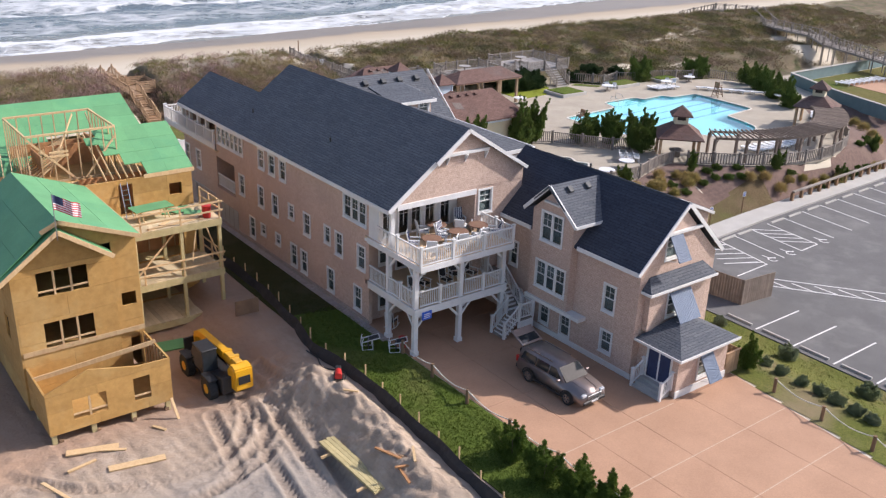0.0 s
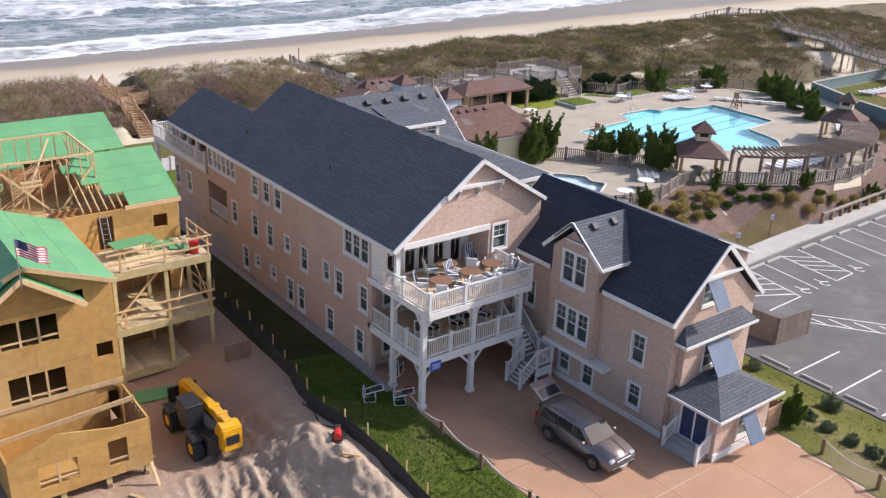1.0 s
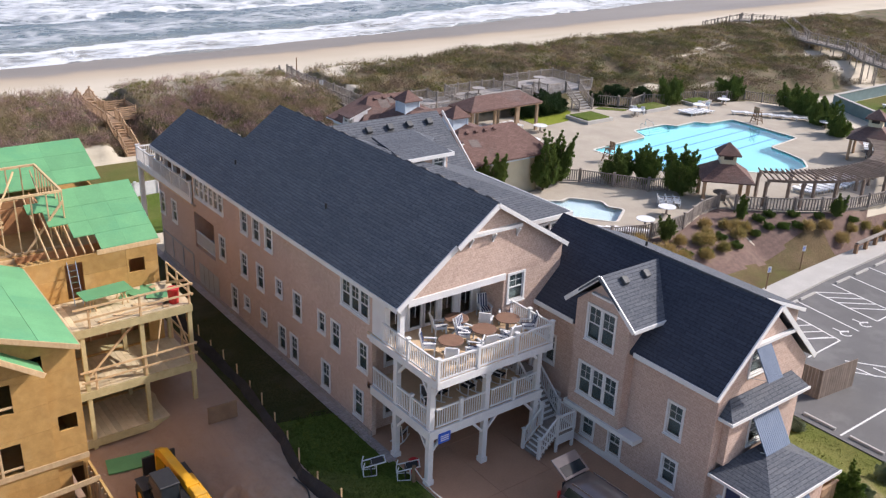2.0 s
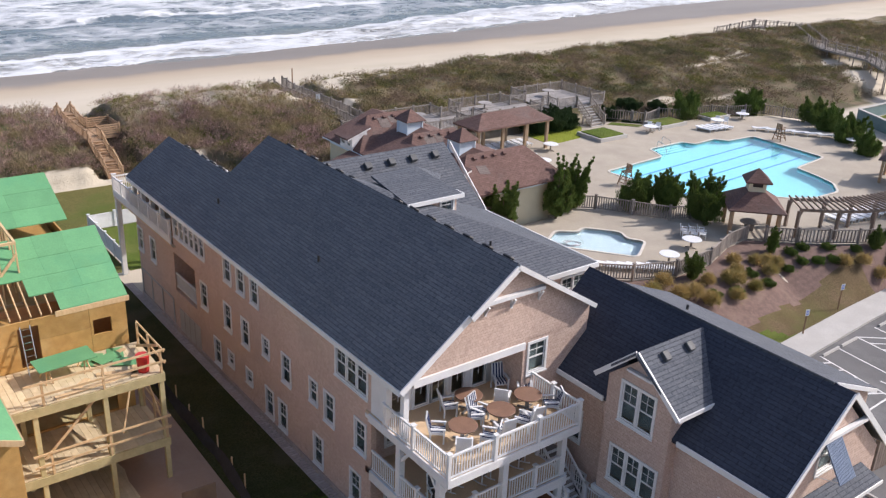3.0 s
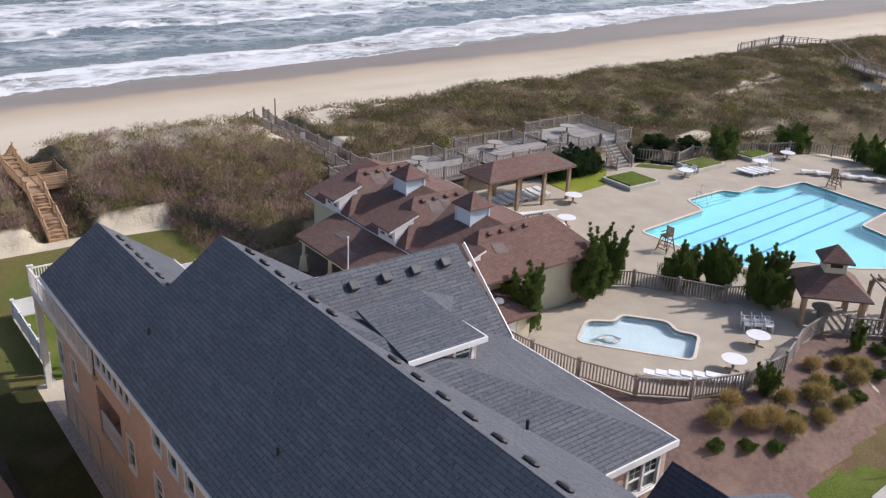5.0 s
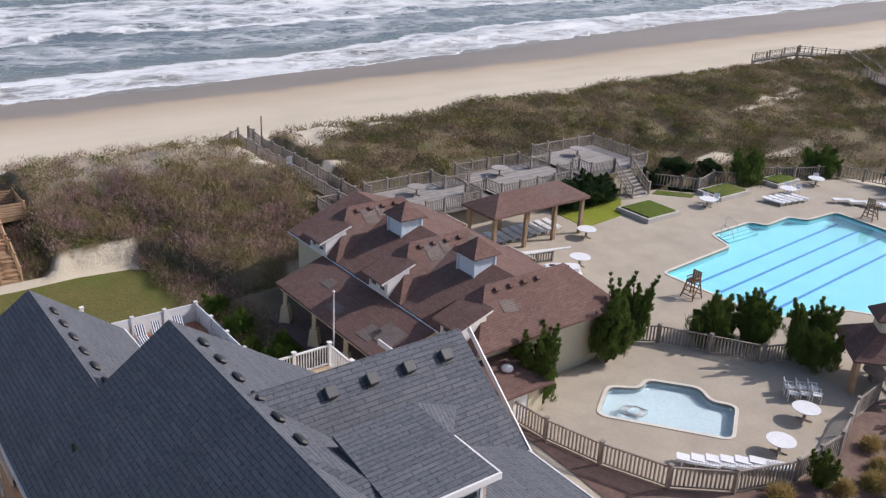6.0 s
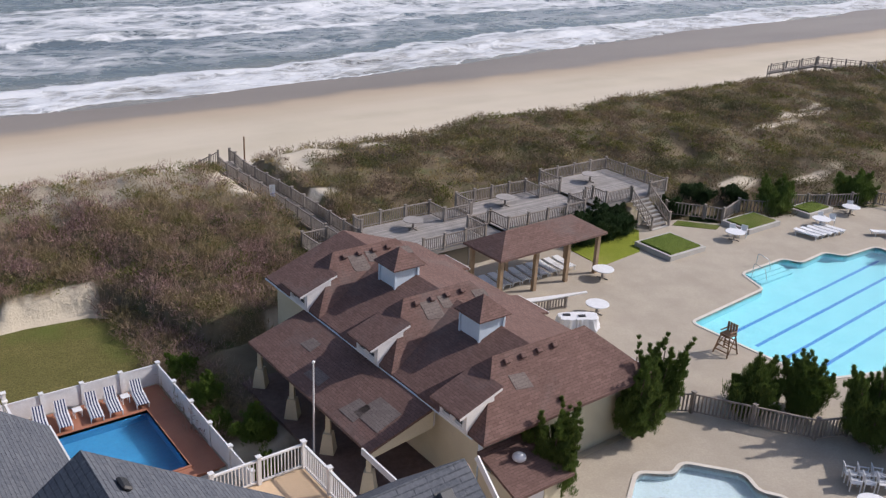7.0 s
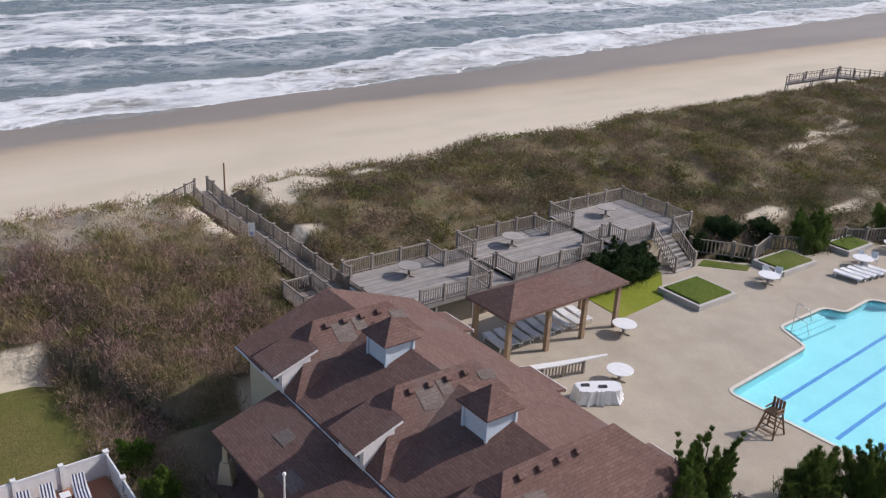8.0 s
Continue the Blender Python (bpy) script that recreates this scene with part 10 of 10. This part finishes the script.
rope_run([(-0.45, 0.5), (-0.62, -2.55), (-0.72, -5.7), (-0.7, -9.0), (-0.65, -12.3), (-0.6, -15.6), (-0.6, -19), (-0.6, -22.5)], "white rope slung between timber posts along the driveway")
rope_run([(13.75, -14.1), (13.35, -17.15), (12.95, -20.1), (12.5, -23.2), (12.0, -26.4)], "white rope slung between timber posts on the verge")

# bins and machines beside the entry
ac = thing("grill", "black and steel outdoor grill on a stand by the entry", "grill", (13.55, -10.5, 0.0), 20)
part("body", bbox(-0.5, -0.3, 0.75, 0.5, 0.3, 1.0, 0.03), "black_plastic", ac)
part("lid", bbox(-0.48, -0.28, 1.0, 0.48, 0.28, 1.28, 0.08), "steel_grey", ac)
for s in (-0.42, 0.42):
    for u in (-0.24, 0.24):
        part("leg", bbox(s - 0.03, u - 0.03, -0.25, s + 0.03, u + 0.03, 0.75), "black_plastic", ac)
es = thing("screen_fence", "low tan timber screen beside the entry", "fence", (0, 0, 0))
for i in range(9):
    part("board", bbox(13.0 + 0.13 * i, -11.42, -0.2, 13.12 + 0.13 * i, -11.38, 1.3), "raw_deck_wood", es)
part("cap", bbox(12.95, -11.46, 1.3, 14.25, -11.34, 1.36), "raw_deck_wood", es)
for i in range(6):
    part("board", bbox(14.2, -11.3 + 0.22 * i, -0.3, 14.24, -11.1 + 0.22 * i, 1.3), "raw_deck_wood", es)

# dumpster screen in the car park
ds = thing("dumpster_screen", "grey-brown board screen round a bin store", "fence")
cs = [(23.4, -0.9), (23.9, -4.9), (27.0, -5.2)]
for (x0, y0), (x1, y1) in zip(cs, cs[1:]):
    L = math.hypot(x1 - x0, y1 - y0)
    n = int(L / 0.2)
    for i in range(n):
        t = (i + 0.5) / n
        q = bbox(-0.09, -0.02, 0, 0.09, 0.02, 1.85)
        q.transform(pose(x0 + (x1 - x0) * t, y0 + (y1 - y0) * t, -1.2, 0, 0, math.degrees(math.atan2(y1 - y0, x1 - x0))))
        part("board", q, "pergola_wood", ds)
for a, b in (((23.4, -0.9), (27.2, 0.4)),):
    n = 18
    for i in range(n):
        t = (i + 0.5) / n
        q = bbox(-0.09, -0.02, 0, 0.09, 0.02, 1.85)
        q.transform(pose(a[0] + (b[0] - a[0]) * t, a[1] + (b[1] - a[1]) * t, -1.2, 0, 0, 19))
        part("board", q, "grey_wood", ds)

# timber guard rail along the pavement
gr = thing("guard_rail", "low weathered timber rail on posts along the pavement", "barrier")
for i in range(14):
    x = 46.6 + 1.6 * i
    y = 5.95 + 0.045 * (x - 46.6)
    part("post", bbox(x - 0.13, y - 0.13, -1.3, x + 0.13, y + 0.13, -0.3), "brown_wood", gr)
    y2 = y + 0.072
    part("rail", beam(B(), (x, y, -0.22), (x + 1.6, y2, -0.22), 0.3, 0.12), "grey_wood", gr)


def sign_post(x, y, z, h, label, panel="white_plastic", w=0.3, ph=0.45, turn=-20):
    s = thing("sign_post", label, "sign", (x, y, z), turn, "signs on posts")
    part("post", bbox(-0.04, -0.03, -0.2, 0.04, 0.03, h), "brown_wood", s)
    p = part("panel", bbox(-w / 2, -0.05, h - ph, w / 2, -0.032, h), panel, s)
    for k in range(3):
        part("bar", bbox(-w * 0.32, -0.056, h - ph + 0.08 + 0.11 * k, w * 0.32, -0.051, h - ph + 0.13 + 0.11 * k), "sign_blue", p)


sign_post(34.3, 5.75, gz(34.3, 5.75), 2.0, "small white sign with blue bars on a post by the pavement")
sign_post(40.1, 6.7, gz(40.1, 6.7), 2.0, "small white sign with blue bars on a post by the pavement")
sign_post(29.45, 61.3, gz(29.45, 61.3), 2.3, "white sign on a post by the boardwalk", w=0.45, ph=1.0)
bp = thing("beach_pole", "tall thin timber pole on the beach", "pole", (33.4, 74.5, gz(33.4, 74.5)))
q = B()
tube(q, (0, 0, -0.4), (0, 0, 3.6), 0.09, 0.07, 8)
part("shaft", q, "brown_wood", bp)

# neighbouring pool beyond the fence
nw = thing("boundary_wall", "pale capped grey-green wall round the next property", "wall")
for a, b in (((77.6, 13.6), (81.0, 23.0)), ((86.0, 32.2), (125, 33.0)), ((81.0, 23.0), (86.0, 32.2))):
    part("wall", beam(B(), (*a, 1.5), (*b, 1.5), 0.25, 1.6), "wall_teal", nw)
    part("cap", beam(B(), (*a, 2.34), (*b, 2.34), 0.4, 0.08), "concrete_pale", nw)
flat("lawn", [(78.6, 14.0), (125, 8.0), (125, 32.4), (86.6, 31.8), (81.8, 23.2)], 1.0, 0.3, "lawn_brown", "brownish lawn of the next property", "lawn")
flat("pavement", [(91, 20.5), (112, 17.5), (116, 24), (92.5, 28.5)], 1.04, 0.3, "driveway", "tan paving round the next pool")
for i in range(9):
    lounger(91.0 + 1.1 * i, 27.4 - 0.1 * i, 1.05, 20, False, "white plastic sun lounger lying flat on the terrace", "white loungers", 4)

wr = thing("pool_ramp_rail", "slatted rail with a long white top board beside the bath house", "railing")
railing(wr, (34.6, 39.4, 1.2), (38.3, 38.35, 1.2), 0.75, material="grey_wood", every=1.5, gap=0.2, bal=0.06, post_w=0.12)
part("top_board", slab([(34.2, 39.75, 2.1), (34.1, 39.3, 2.1), (36.6, 38.5, 2.13), (39.7, 37.9, 2.16), (39.75, 38.05, 2.16), (36.7, 38.95, 2.13)], 0.07), "white_paint", wr, "long white board")
